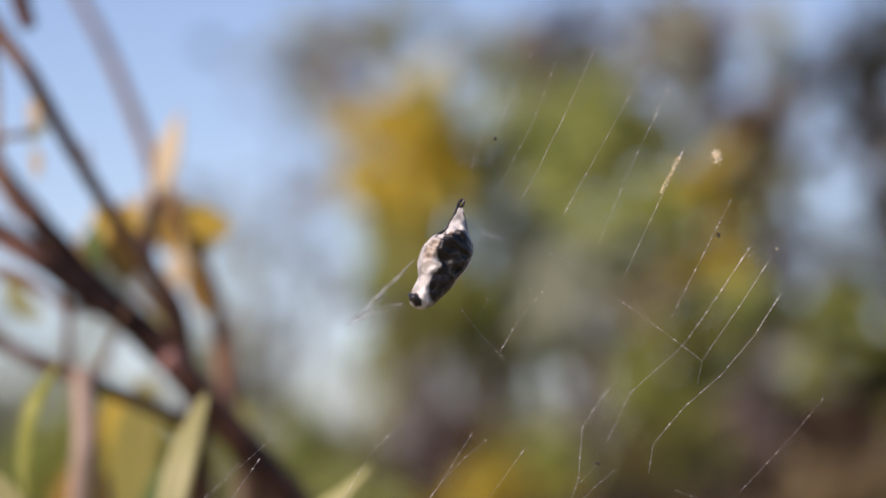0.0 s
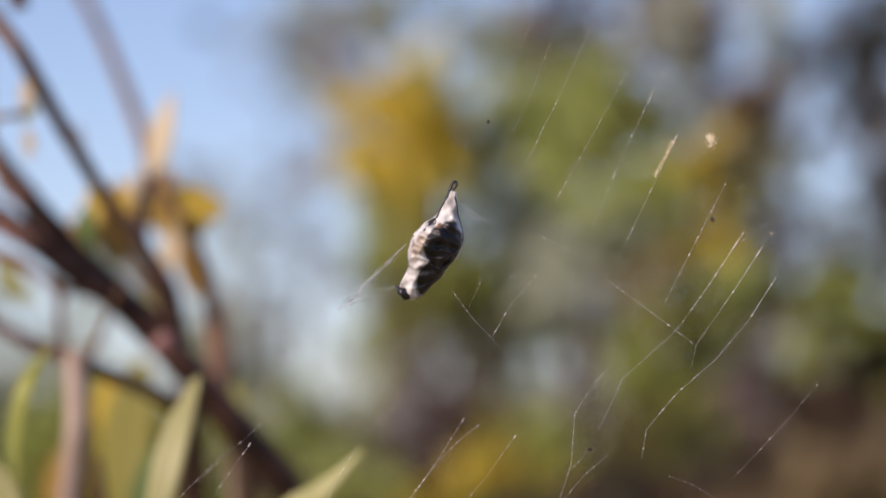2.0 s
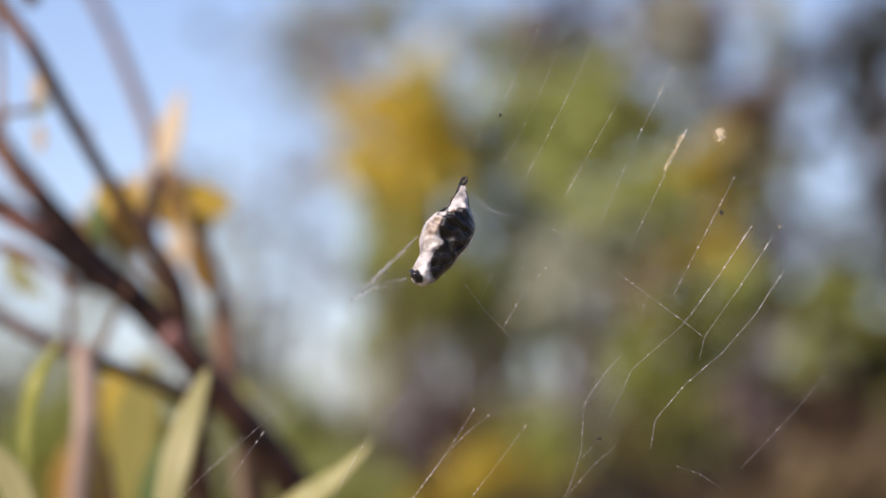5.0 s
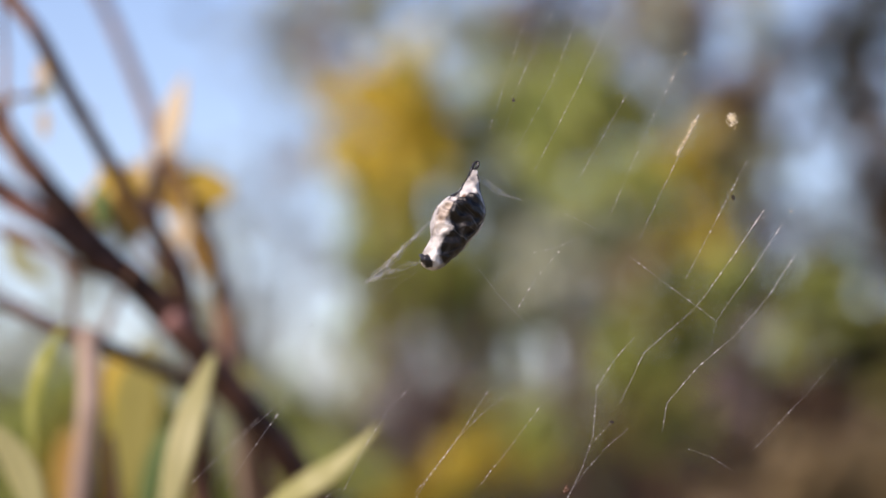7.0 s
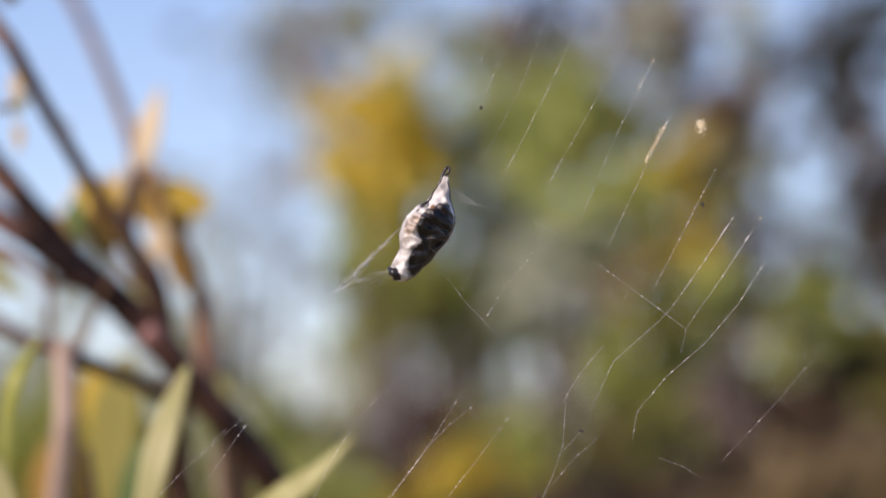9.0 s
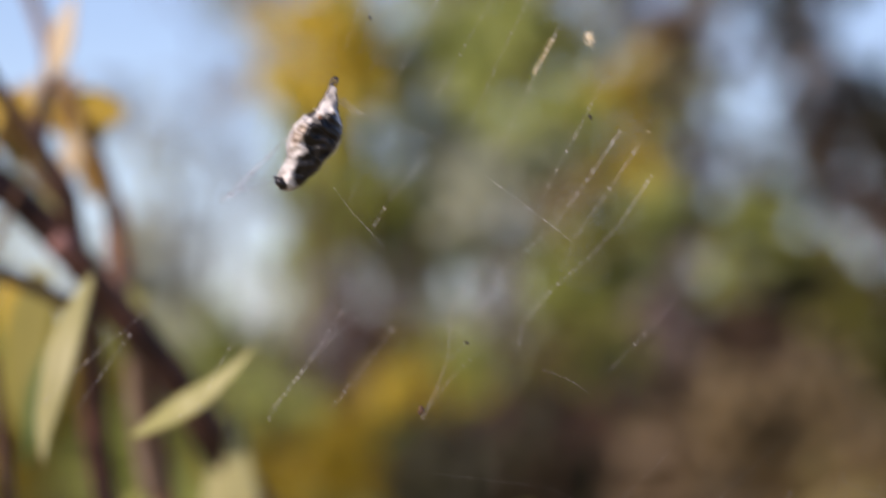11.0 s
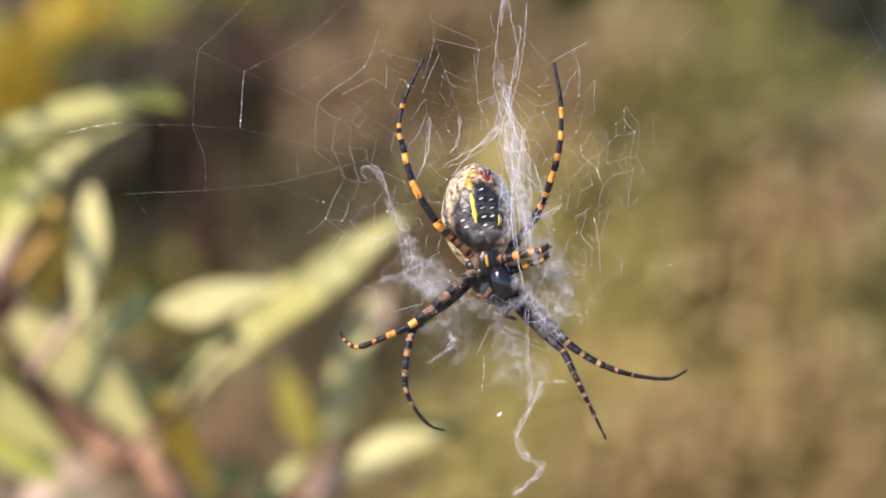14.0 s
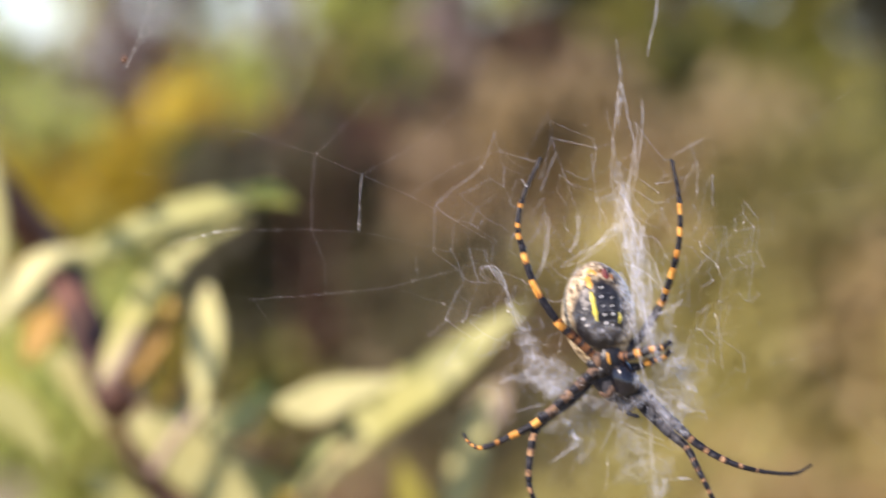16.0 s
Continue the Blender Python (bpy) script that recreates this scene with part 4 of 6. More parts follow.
near_leaf("tan", 0.0078, (-0.0325, 0.396, 0.7979), (-0.0263, 0.396, 0.8011), (-0.0200, 0.396, 0.8055))
near_leaf("cream", 0.0135, (-0.0908, 0.368, 0.8394), (-0.0817, 0.368, 0.8315), (-0.0719, 0.368, 0.8224), (-0.0609, 0.368, 0.8095))
near_leaf("cream", 0.0111, (-0.0980, 0.407, 0.8372), (-0.0904, 0.407, 0.8322), (-0.0789, 0.407, 0.8271), (-0.0687, 0.407, 0.8259))
near_leaf("pale", 0.0111, (-0.0850, 0.418, 0.8287), (-0.0734, 0.418, 0.8210), (-0.0644, 0.418, 0.8159), (-0.0592, 0.418, 0.8055))
near_leaf("yellow", 0.0094, (-0.0627, 0.384, 0.8215), (-0.0584, 0.384, 0.8128), (-0.0503, 0.384, 0.7978))
near_leaf("pale", 0.0078, (-0.0616, 0.396, 0.8129), (-0.0578, 0.396, 0.8205), (-0.0553, 0.396, 0.8269))
near_leaf("pale", 0.0100, (-0.1018, 0.362, 0.8282), (-0.0909, 0.362, 0.8179), (-0.0799, 0.362, 0.8101))
near_leaf("lime", 0.0094, (-0.1012, 0.368, 0.8155), (-0.0902, 0.368, 0.8094), (-0.0817, 0.368, 0.8033))
near_leaf("cream", 0.0089, (-0.1123, 0.384, 0.8527), (-0.1049, 0.384, 0.8452), (-0.1007, 0.384, 0.8338))
near_leaf("pale", 0.0094, (-0.1250, 0.351, 0.8488), (-0.1154, 0.351, 0.8415), (-0.1072, 0.351, 0.8318))
near_leaf("cream", 0.0083, (-0.0877, 0.373, 0.8323), (-0.0815, 0.373, 0.8384), (-0.0741, 0.373, 0.8407))
near_leaf("green", 0.0078, (-0.1043, 0.440, 0.8030), (-0.0937, 0.440, 0.7977), (-0.0858, 0.440, 0.7897))
near_leaf("tan", 0.0111, (-0.0956, 0.407, 0.7937), (-0.0866, 0.407, 0.8008), (-0.0764, 0.407, 0.8028))
near_leaf("green", 0.0061, (-0.0708, 0.418, 0.8366), (-0.0680, 0.418, 0.8405), (-0.0670, 0.418, 0.8456))
near_leaf("tan", 0.0089, (-0.1057, 0.407, 0.8487), (-0.0993, 0.407, 0.8436), (-0.0942, 0.407, 0.8360))
near_leaf("cream", 0.0089, (-0.1242, 0.357, 0.9087), (-0.1227, 0.357, 0.8918), (-0.1209, 0.357, 0.8774), (-0.1211, 0.357, 0.8605))
near_leaf("cream", 0.0071, (-0.1223, 0.357, 0.8610), (-0.1166, 0.357, 0.8677), (-0.1098, 0.357, 0.8742), (-0.0995, 0.357, 0.8774))
near_leaf("orange", 0.0094, (-0.1224, 0.418, 0.8494), (-0.1171, 0.418, 0.8592), (-0.1150, 0.418, 0.8688))
near_leaf("lime", 0.0089, (-0.1290, 0.362, 0.8578), (-0.1193, 0.362, 0.8479), (-0.1073, 0.362, 0.8370))
near_leaf("yellow", 0.0078, (-0.0924, 0.384, 0.8525), (-0.0886, 0.384, 0.8587), (-0.0857, 0.384, 0.8649))
near_leaf("lime", 0.0089, (-0.1402, 0.429, 0.8567), (-0.1299, 0.429, 0.8462), (-0.1194, 0.429, 0.8356))
near_leaf("pale", 0.0089, (-0.0566, 0.418, 0.7926), (-0.0502, 0.418, 0.7991), (-0.0411, 0.418, 0.8017))


# ---- the web ----
WEB = thing("spider_web", (0.00449, 0, 0.87555), "fine grey-white orb web stretched between plants", "spider web")


DROPS = []


def drops(line, r, rnd):
    """Glue drops of uneven size and spacing for a thread, drawn out along it."""
    gap = 0.00042 if r >= 16 else 0.0016
    for a, b in zip(line, line[1:]):
        d = b - a
        for _ in range(2):
            if rnd.random() < 0.5 * d.length / gap:
                s = rnd.choice((0.6, 0.8, 1.0, 1.3, 1.7, 2.2)) * r * 1e-6
                DROPS.append((a.lerp(b, rnd.random()), s, rnd.uniform(1.2, 3.2), math.degrees(math.atan2(d.x, d.z))))


def strand(r, *points, mat=None, sticky=True):
    """One thread of silk; r in microns; a sticky one carries glue drops."""
    rnd = random.Random(r + len(points) + len(WEB.children))
    line = []
    for a, b in zip(points, points[1:]):
        a, b = Vector(a), Vector(b)
        n = max(2, int((b - a).length / 0.0012))
        line += [a.lerp(b, i / n) + Vector((rnd.gauss(0, 1), rnd.gauss(0, 1), rnd.gauss(0, 1))) * (2e-5 if i else 0) for i in range(n)]
    line.append(Vector(points[-1]))
    mesh_object("strand", *tube(line, r * (0.42e-6 if mat else 0.34e-6), 4), mat or FINE_SILK, WEB)
    if sticky:
        drops(line, r, rnd)


strand(22, (-0.05842, 0, 0.97027), (-0.06364, 0, 0.95396))
strand(18, (-0.05508, 0, 0.97023), (-0.06086, 0, 0.95811))
strand(21, (-0.05196, 0, 0.97019), (-0.056, 0, 0.9598), (-0.06066, 0, 0.95116))
strand(25, (-0.04802, 0, 0.96945), (-0.05289, 0, 0.95908), (-0.05824, 0, 0.94885))
strand(25, (-0.04236, 0, 0.96626), (-0.04701, 0, 0.95798), (-0.05284, 0, 0.94784))
strand(25, (-0.03954, 0, 0.96346), (-0.04391, 0, 0.95483), (-0.04877, 0, 0.9438))
strand(28, (-0.0375, 0, 0.95686), (-0.04118, 0, 0.94928), (-0.04533, 0, 0.94067))
strand(28, (-0.0321, 0, 0.95025), (-0.0357, 0, 0.94337), (-0.03964, 0, 0.93582))
strand(24, (-0.03007, 0, 0.94423), (-0.03366, 0, 0.93888), (-0.03759, 0, 0.9334), (-0.03883, 0, 0.93203), (-0.04469, 0, 0.92689), (-0.04766, 0, 0.92071), mat=SILK)
strand(24, (-0.02762, 0, 0.94284), (-0.03162, 0, 0.93681), (-0.03589, 0, 0.93085), (-0.03658, 0, 0.92789), mat=SILK)
strand(26, (-0.02627, 0, 0.93884), (-0.02958, 0, 0.93371), (-0.0337, 0, 0.92892), (-0.03817, 0, 0.92515), (-0.04024, 0, 0.92275), (-0.04196, 0, 0.9207), (-0.04252, 0, 0.91727), mat=SILK)
strand(38, (-0.03007, 0, 0.94423), (-0.03366, 0, 0.93888), (-0.03640, 0, 0.93505))
strand(38, (-0.02762, 0, 0.94284), (-0.03162, 0, 0.93681))
strand(38, (-0.02627, 0, 0.93884), (-0.02958, 0, 0.93371))
strand(24, (-0.04658, 0, 0.93881), (-0.04294, 0, 0.93604), (-0.03849, 0, 0.93271), (-0.03589, 0, 0.93064), mat=SILK)
strand(20, (-0.0426, 0, 0.93604), (-0.04343, 0, 0.93411))
strand(26, (-0.04592, 0, 0.92875), (-0.04847, 0, 0.92587), (-0.05048, 0, 0.92271), (-0.0509, 0, 0.91693), (-0.05229, 0, 0.91282), (-0.05415, 0, 0.90904), mat=SILK)
strand(22, (-0.04664, 0, 0.91775), (-0.04953, 0, 0.91522), (-0.05194, 0, 0.91247), (-0.05367, 0, 0.91007))
strand(20, (-0.04863, 0, 0.91858), (-0.0509, 0, 0.91611))
strand(24, (-0.06504, 0, 0.93746), (-0.06262, 0, 0.9342), (-0.0604, 0, 0.93191), (-0.0586, 0, 0.9299), mat=SILK)
strand(20, (-0.06143, 0, 0.93917), (-0.0631, 0, 0.93558))
strand(22, (-0.05811, 0, 0.93929), (-0.05811, 0, 0.93583))
strand(25, (-0.055, 0, 0.93934), (-0.05811, 0, 0.93577), (-0.0604, 0, 0.93191))
strand(18, (-0.05223, 0, 0.94106), (-0.05569, 0, 0.93969), (-0.05811, 0, 0.93922))
strand(26, (-0.06469, 0, 0.94793), (-0.06261, 0, 0.94631), (-0.05969, 0, 0.94581), mat=SILK, sticky=False)
strand(16, (-0.06566, 0, 0.94849), (-0.06344, 0, 0.94778), (-0.06087, 0, 0.94596), (-0.05914, 0, 0.94553), (-0.0543, 0, 0.94397), sticky=False)
strand(20, (-0.0543, 0, 0.94397), (-0.05188, 0, 0.94278), (-0.04947, 0, 0.94145))
strand(30, (-0.0706, 0, 0.94338), (-0.07269, 0, 0.94117), (-0.07512, 0, 0.93876), (-0.0786, 0, 0.93565), mat=SILK, sticky=False)
strand(28, (-0.0715, 0, 0.94186), (-0.07408, 0, 0.93993), (-0.07651, 0, 0.93786), (-0.07874, 0, 0.93565), sticky=False)
strand(25, (-0.07199, 0, 0.93805), (-0.07442, 0, 0.93702), (-0.07582, 0, 0.93731), (-0.0786, 0, 0.93565), sticky=False)
strand(22, (-0.07178, 0, 0.93784), (-0.07512, 0, 0.93619), (-0.0786, 0, 0.93579), sticky=False)
strand(18, (-0.07164, 0, 0.93756), (-0.07581, 0, 0.9346), (-0.07999, 0, 0.93115), sticky=False)
strand(25, (-0.06366, 0, 0.92246), (-0.06609, 0, 0.91867), (-0.06816, 0, 0.91557), (-0.07128, 0, 0.91144), (-0.07267, 0, 0.90903))
strand(25, (-0.06207, 0, 0.92142), (-0.0647, 0, 0.91936), (-0.06678, 0, 0.9173), (-0.07267, 0, 0.90993))
strand(22, (-0.0573, 0, 0.92052), (-0.06125, 0, 0.91522), (-0.06526, 0, 0.9102))
strand(22, (-0.07094, 0, 0.92489), (-0.0758, 0, 0.92041), (-0.07927, 0, 0.91489), (-0.08149, 0, 0.91006))
strand(25, (-0.0896, 0, 0.91954), (-0.09322, 0, 0.91455), (-0.09615, 0, 0.91019))
strand(22, (-0.09205, 0, 0.91905), (-0.09602, 0, 0.91525), (-0.10056, 0, 0.91075))
strand(18, (-0.08486, 0, 0.92493), (-0.08905, 0, 0.92113), (-0.09323, 0, 0.91753), (-0.09602, 0, 0.9149))
strand(20, (-0.02157, 0, 0.92593), (-0.0252, 0, 0.9217), (-0.03172, 0, 0.91486))
strand(18, (-0.03937, 0, 0.91521), (-0.0365, 0, 0.91418), (-0.03364, 0, 0.91233))
strand(15, (-0.03156, 0, 0.94921), (-0.02813, 0, 0.95035), (-0.02593, 0, 0.95178))
strand(15, (-0.03804, 0, 0.95894), (-0.03288, 0, 0.96062), (-0.02738, 0, 0.96299))
strand(15, (-0.03056, 0, 0.943), (-0.02747, 0, 0.94504), (-0.02473, 0, 0.94606))
strand(15, (-0.05633, 0, 0.97024), (-0.06191, 0, 0.9536))
strand(14, (-0.06329, 0, 0.96753), (-0.06503, 0, 0.95432))
strand(15, (-0.08483, 0, 0.90868), (-0.08205, 0, 0.91034), (-0.07926, 0, 0.9102))
strand(11, (-0.05322, 0, 0.90274), (-0.03965, 0, 0.90125), (-0.03138, 0, 0.89833), (-0.02582, 0, 0.89582), (-0.02012, 0, 0.89324), (-0.01455, 0, 0.89011), (-0.01034, 0, 0.88753))
strand(13, (-0.02582, 0, 0.89582), (-0.01793, 0, 0.90003), (-0.01181, 0, 0.90579))
strand(13, (-0.03138, 0, 0.89833), (-0.02607, 0, 0.90342), (-0.02402, 0, 0.90579))
strand(12, (-0.02012, 0, 0.89324), (-0.01454, 0, 0.89677), (-0.00856, 0, 0.89867))
strand(34, (-0.02582, 0, 0.89595), (-0.0261, 0, 0.89256), (-0.02631, 0, 0.88896), mat=SILK)
strand(15, (-0.03138, 0, 0.89819), (-0.03187, 0, 0.89358), (-0.03202, 0, 0.88937))
strand(34, (-0.04719, 0, 0.88835), (-0.04379, 0, 0.88916), (-0.04052, 0, 0.88964), mat=SILK)
strand(10, (-0.054, 0, 0.88644), (-0.04719, 0, 0.88835), (-0.04052, 0, 0.88943), (-0.03202, 0, 0.8893), (-0.02631, 0, 0.88896), (-0.01931, 0, 0.88739), (-0.01238, 0, 0.88563))
strand(12, (-0.03202, 0, 0.8893), (-0.03054, 0, 0.88563), (-0.03042, 0, 0.88154))
strand(14, (-0.04008, 0, 0.881), (-0.03055, 0, 0.88147), (-0.02239, 0, 0.88229), (-0.01524, 0, 0.88406), (-0.01102, 0, 0.88535))
strand(14, (-0.01945, 0, 0.88624), (-0.01932, 0, 0.8829))
strand(10, (-0.02239, 0, 0.88229), (-0.01525, 0, 0.87964), (-0.01082, 0, 0.87814))
strand(10, (-0.01455, 0, 0.89011), (-0.01523, 0, 0.88726))
strand(10, (-0.01455, 0, 0.89011), (-0.00945, 0, 0.89324))
strand(8, (-0.03906, 0, 0.881), (-0.0369, 0, 0.87745))
strand(8, (-0.05326, 0, 0.89663), (-0.04511, 0, 0.89528), (-0.03901, 0, 0.89324))
strand(16, (0.01992, 0, 0.89168), (0.02006, 0, 0.8878), (0.02034, 0, 0.88304))
strand(12, (0.02034, 0, 0.88304), (0.02062, 0, 0.88066))
strand(11, (0.02331, 0, 0.89168), (0.02339, 0, 0.8895), (0.02353, 0, 0.88712))
strand(26, (0.01469, 0, 0.88726), (0.01503, 0, 0.88576), (0.01673, 0, 0.8844), (0.01715, 0, 0.8829), mat=SILK)
strand(10, (0.03353, 0, 0.90545), (0.02689, 0, 0.90036), (0.02317, 0, 0.89582))
strand(9, (0.05283, 0, 0.9007), (0.04593, 0, 0.89528), (0.03507, 0, 0.89351), (0.02487, 0, 0.89256))
strand(10, (0.0471, 0, 0.90579), (0.05032, 0, 0.90003), (0.05135, 0, 0.89813))
strand(26, (0.0164, 0, 0.87855), (0.01702, 0, 0.87555), (0.01724, 0, 0.87145), mat=SILK)
strand(14, (0.01702, 0, 0.87582), (0.01845, 0, 0.87623), (0.01947, 0, 0.87575))
strand(12, (0.02137, 0, 0.87827), (0.02185, 0, 0.87677))
strand(15, (0.02275, 0, 0.87227), (0.02595, 0, 0.87282), (0.02956, 0, 0.87445))
strand(10, (0.05022, 0, 0.85682), (0.05364, 0, 0.85628))
strand(11, (0.00825, 0, 0.86483), (0.00846, 0, 0.86052), (0.0086, 0, 0.85573))
strand(24, (0.00321, 0, 0.86189), (0.00327, 0, 0.85984), (0.00293, 0, 0.85737), mat=SILK)
strand(11, (-0.0013, 0, 0.86394), (-0.003, 0, 0.86086), (-0.00382, 0, 0.85778))
strand(11, (0.00109, 0, 0.86394), (0.00089, 0, 0.86052), (0.00061, 0, 0.85744))
strand(12, (-0.00897, 0, 0.89853), (-0.00788, 0, 0.89718), (-0.00639, 0, 0.89623), (-0.00435, 0, 0.89629))
strand(30, (-0.00652, 0, 0.89494), (-0.00591, 0, 0.89392), mat=SILK)
strand(16, (-0.00231, 0, 0.89562), (-0.00129, 0, 0.89494), (-0.00014, 0, 0.89358))
strand(24, (0.00177, 0, 0.89813), (0.00211, 0, 0.89528), (0.00245, 0, 0.89188), mat=SILK)
strand(16, (0.00245, 0, 0.89188), (0.00347, 0, 0.89018), (0.00367, 0, 0.88848))
strand(10, (0.00519, 0, 0.85162), (0.00287, 0, 0.84785))
strand(11, (0.00007, 0, 0.85641), (-0.00027, 0, 0.85299))
strand(10, (0.01748, 0, 0.85162), (0.01885, 0, 0.84819))
strand(9, (0.02902, 0, 0.87145), (0.03382, 0, 0.86462), (0.0393, 0, 0.85847))


def gauze(parent, mat, widths, *axis, seed=0, name="gauze"):
    """A ragged film of silk along an axis in the web; widths: half the film's breadth at each point, in millimetres."""
    path = bent(axis, 14)
    n = len(path)
    w_at = [i / (len(widths) - 1) for i in range(len(widths))]
    verts, faces, uvs = [], [], []
    across = 6
    for i, p in enumerate(path):
        t = i / (n - 1)
        d = (path[min(i + 1, n - 1)] - path[max(i - 1, 0)]).normalized()
        side = Vector((d.z, 0, -d.x)).normalized()
        w = float(np.interp(t, w_at, widths)) * 0.001
        for k in range(across + 1):
            v = 2 * k / across - 1
            rag = 1 + 0.85 * noise.noise(Vector((t * 7 * len(widths) / 4, (v > 0) * 7.0, seed * 3.1)))
            verts.append(p + side * (v * w * rag) + Vector((0, 0.0004 * noise.noise(p * 700 + Vector((v, seed, 0))), 0)))
            uvs.append((t, v))
    for i in range(n - 1):
        for k in range(across):
            a = i * (across + 1) + k
            faces.append((a, a + 1, a + across + 2, a + across + 1))
    ob = mesh_object(name, verts, faces, mat, parent)
    layer = ob.data.uv_layers.new(name="film")
    for loop in ob.data.loops:
        layer.data[loop.index].uv = uvs[loop.vertex_index]
    return ob


def hub_silk():
    """The thick silk of the hub: a decoration band above and below, a net round the spider and a veil behind it."""
    rnd = random.Random(77)
    ob = thing("stabilimentum", (0.00585, 0, 0.88508), "dense white zigzag silk band at the hub", "spider silk")

    def band(points, count, spread, r, name="band", mat=SILK):
        pieces = []
        for _ in range(count):
            off = Vector((rnd.gauss(0, spread), rnd.uniform(-0.001, 0.0008), 0))
            line = [Vector(p) + off + Vector((rnd.gauss(0, spread * 0.6), 0, rnd.gauss(0, spread))) for p in points]
            line = [q + Vector((rnd.gauss(0, 7e-5), rnd.gauss(0, 5e-5), rnd.gauss(0, 7e-5))) for q in bent(line, 7)]
            pieces.append(tube(line, r * 0.62e-6 * rnd.uniform(0.3, 1.0), 4))
        for _ in range(count * 2):
            a, b = rnd.choice(pieces)[0], rnd.choice(pieces)[0]
            i = rnd.randrange(min(len(a), len(b)))
            j = min(len(b) - 1, i + rnd.randrange(4, 16))
            if (a[i] - b[j]).length < 0.004:
                pieces.append(tube([a[i], a[i].lerp(b[j], 0.5) + Vector((0, 0, -0.0001)), b[j]], r * 0.4e-6, 4))
        mesh_object(name, *joined(pieces), mat, ob)["kind"] = "stuff"

    band([(0.00556, 0, 0.90646), (0.00652, 0, 0.90172), (0.00713, 0, 0.89731), (0.00598, 0, 0.89324), (0.0068, 0, 0.88916), (0.00742, 0, 0.88304)], 2, 0.00009, 34)
    band([(0.00815, 0, 0.90409), (0.00781, 0, 0.89969), (0.00707, 0, 0.8946), (0.00598, 0, 0.89086)], 2, 0.00006, 30)
    band([(0.01043, 0, 0.92167), (0.0099, 0, 0.91492), (0.00868, 0, 0.90951)], 2, 0.00007, 28)
    band([(0.01043, 0, 0.92066), (0.01023, 0, 0.9183)], 3, 0.0001, 26)
    band([(0.00503, 0, 0.89358), (0.00557, 0, 0.89222), (0.00625, 0, 0.89052), (0.00639, 0, 0.88576), (0.00653, 0, 0.87827), (0.00756, 0, 0.87009)], 3, 0.00018, 46)
    band([(0.00598, 0, 0.89324), (0.00517, 0, 0.88916), (0.00653, 0, 0.88508), (0.00721, 0, 0.87964), (0.00824, 0, 0.87555)], 3, 0.0005, 30)
    band([(0.00789, 0, 0.88916), (0.00755, 0, 0.88508), (0.00653, 0, 0.881), (0.00681, 0, 0.87623)], 3, 0.0002, 46)
    band([(0.00652, 0, 0.89188), (0.00823, 0, 0.88508), (0.00871, 0, 0.87827), (0.0079, 0, 0.87282)], 3, 0.0005, 26)
    band([(0.00996, 0, 0.85847), (0.00887, 0, 0.85504), (0.00724, 0, 0.85162), (0.00792, 0, 0.84956), (0.01031, 0, 0.84785), (0.0069, 0, 0.8451)], 3, 0.00016, 24)
    band([(0.00845, 0, 0.86736), (0.00859, 0, 0.86189), (0.00901, 0, 0.85778), (0.0086, 0, 0.85504)], 3, 0.00012, 26)
    band([(-0.0064, 0, 0.87657), (-0.00572, 0, 0.8735), (-0.0064, 0, 0.87145)], 4, 0.0004, 20)
    band([(-0.01116, 0, 0.88304), (-0.0115, 0, 0.8844), (-0.00946, 0, 0.88427), (-0.0081, 0, 0.88032), (-0.0064, 0, 0.87623)], 2, 0.00015, 28)
    band([(-0.00367, 0, 0.89052), (-0.00381, 0, 0.88576), (-0.00503, 0, 0.8827)], 3, 0.00012, 30)
    band([(-0.00163, 0, 0.8844), (0.00109, 0, 0.88576), (0.00313, 0, 0.88746), (0.00517, 0, 0.88916)], 3, 0.0002, 32)
    band([(0.00007, 0, 0.89086), (0.00007, 0, 0.8878), (-0.00095, 0, 0.8861)], 2, 0.0001, 26)
    band([(0.00926, 0, 0.87827), (0.0113, 0, 0.87895), (0.01252, 0, 0.87998)], 3, 0.0002, 30)
    # bright single strands in front of the abdomen
    band([(0.00528, -0.0008, 0.90544), (0.00461, -0.0008, 0.89867), (0.00448, -0.0008, 0.89393), (0.00568, -0.0024, 0.88922), (0.00650, -0.0024, 0.88516)], 1, 0.0001, 47, mat=WHITE_SILK)
    band([(0.00739, -0.0008, 0.90138), (0.00597, -0.0008, 0.89257), (0.00480, -0.0024, 0.88854), (0.00555, -0.0024, 0.88448), (0.00677, -0.0024, 0.88110), (0.00732, -0.0024, 0.87635)], 1, 0.0001, 58, mat=WHITE_SILK)
    band([(0.00516, -0.0008, 0.89393), (0.00651, -0.0008, 0.89054), (0.00812, -0.0024, 0.88814), (0.00866, -0.0024, 0.88313), (0.00874, -0.0024, 0.87838)], 2, 0.00014, 45, mat=WHITE_SILK)
    band([(0.00460, -0.0024, 0.88956), (0.00244, -0.0024, 0.88732), (0.00041, -0.0024, 0.88516), (-0.00081, -0.0024, 0.88340)], 2, 0.00012, 33)
    band([(0.00570, -0.0008, 0.89156), (0.00758, -0.0024, 0.88719), (0.00907, -0.0024, 0.88448), (0.00995, -0.0024, 0.88110), (0.00880, -0.0024, 0.87757)], 1, 0.0001, 48)
    band([(0.00622, -0.0024, 0.88773), (0.00738, -0.0024, 0.88313), (0.00569, -0.0024, 0.87872), (0.00677, -0.0024, 0.87567)], 1, 0.0001, 47)
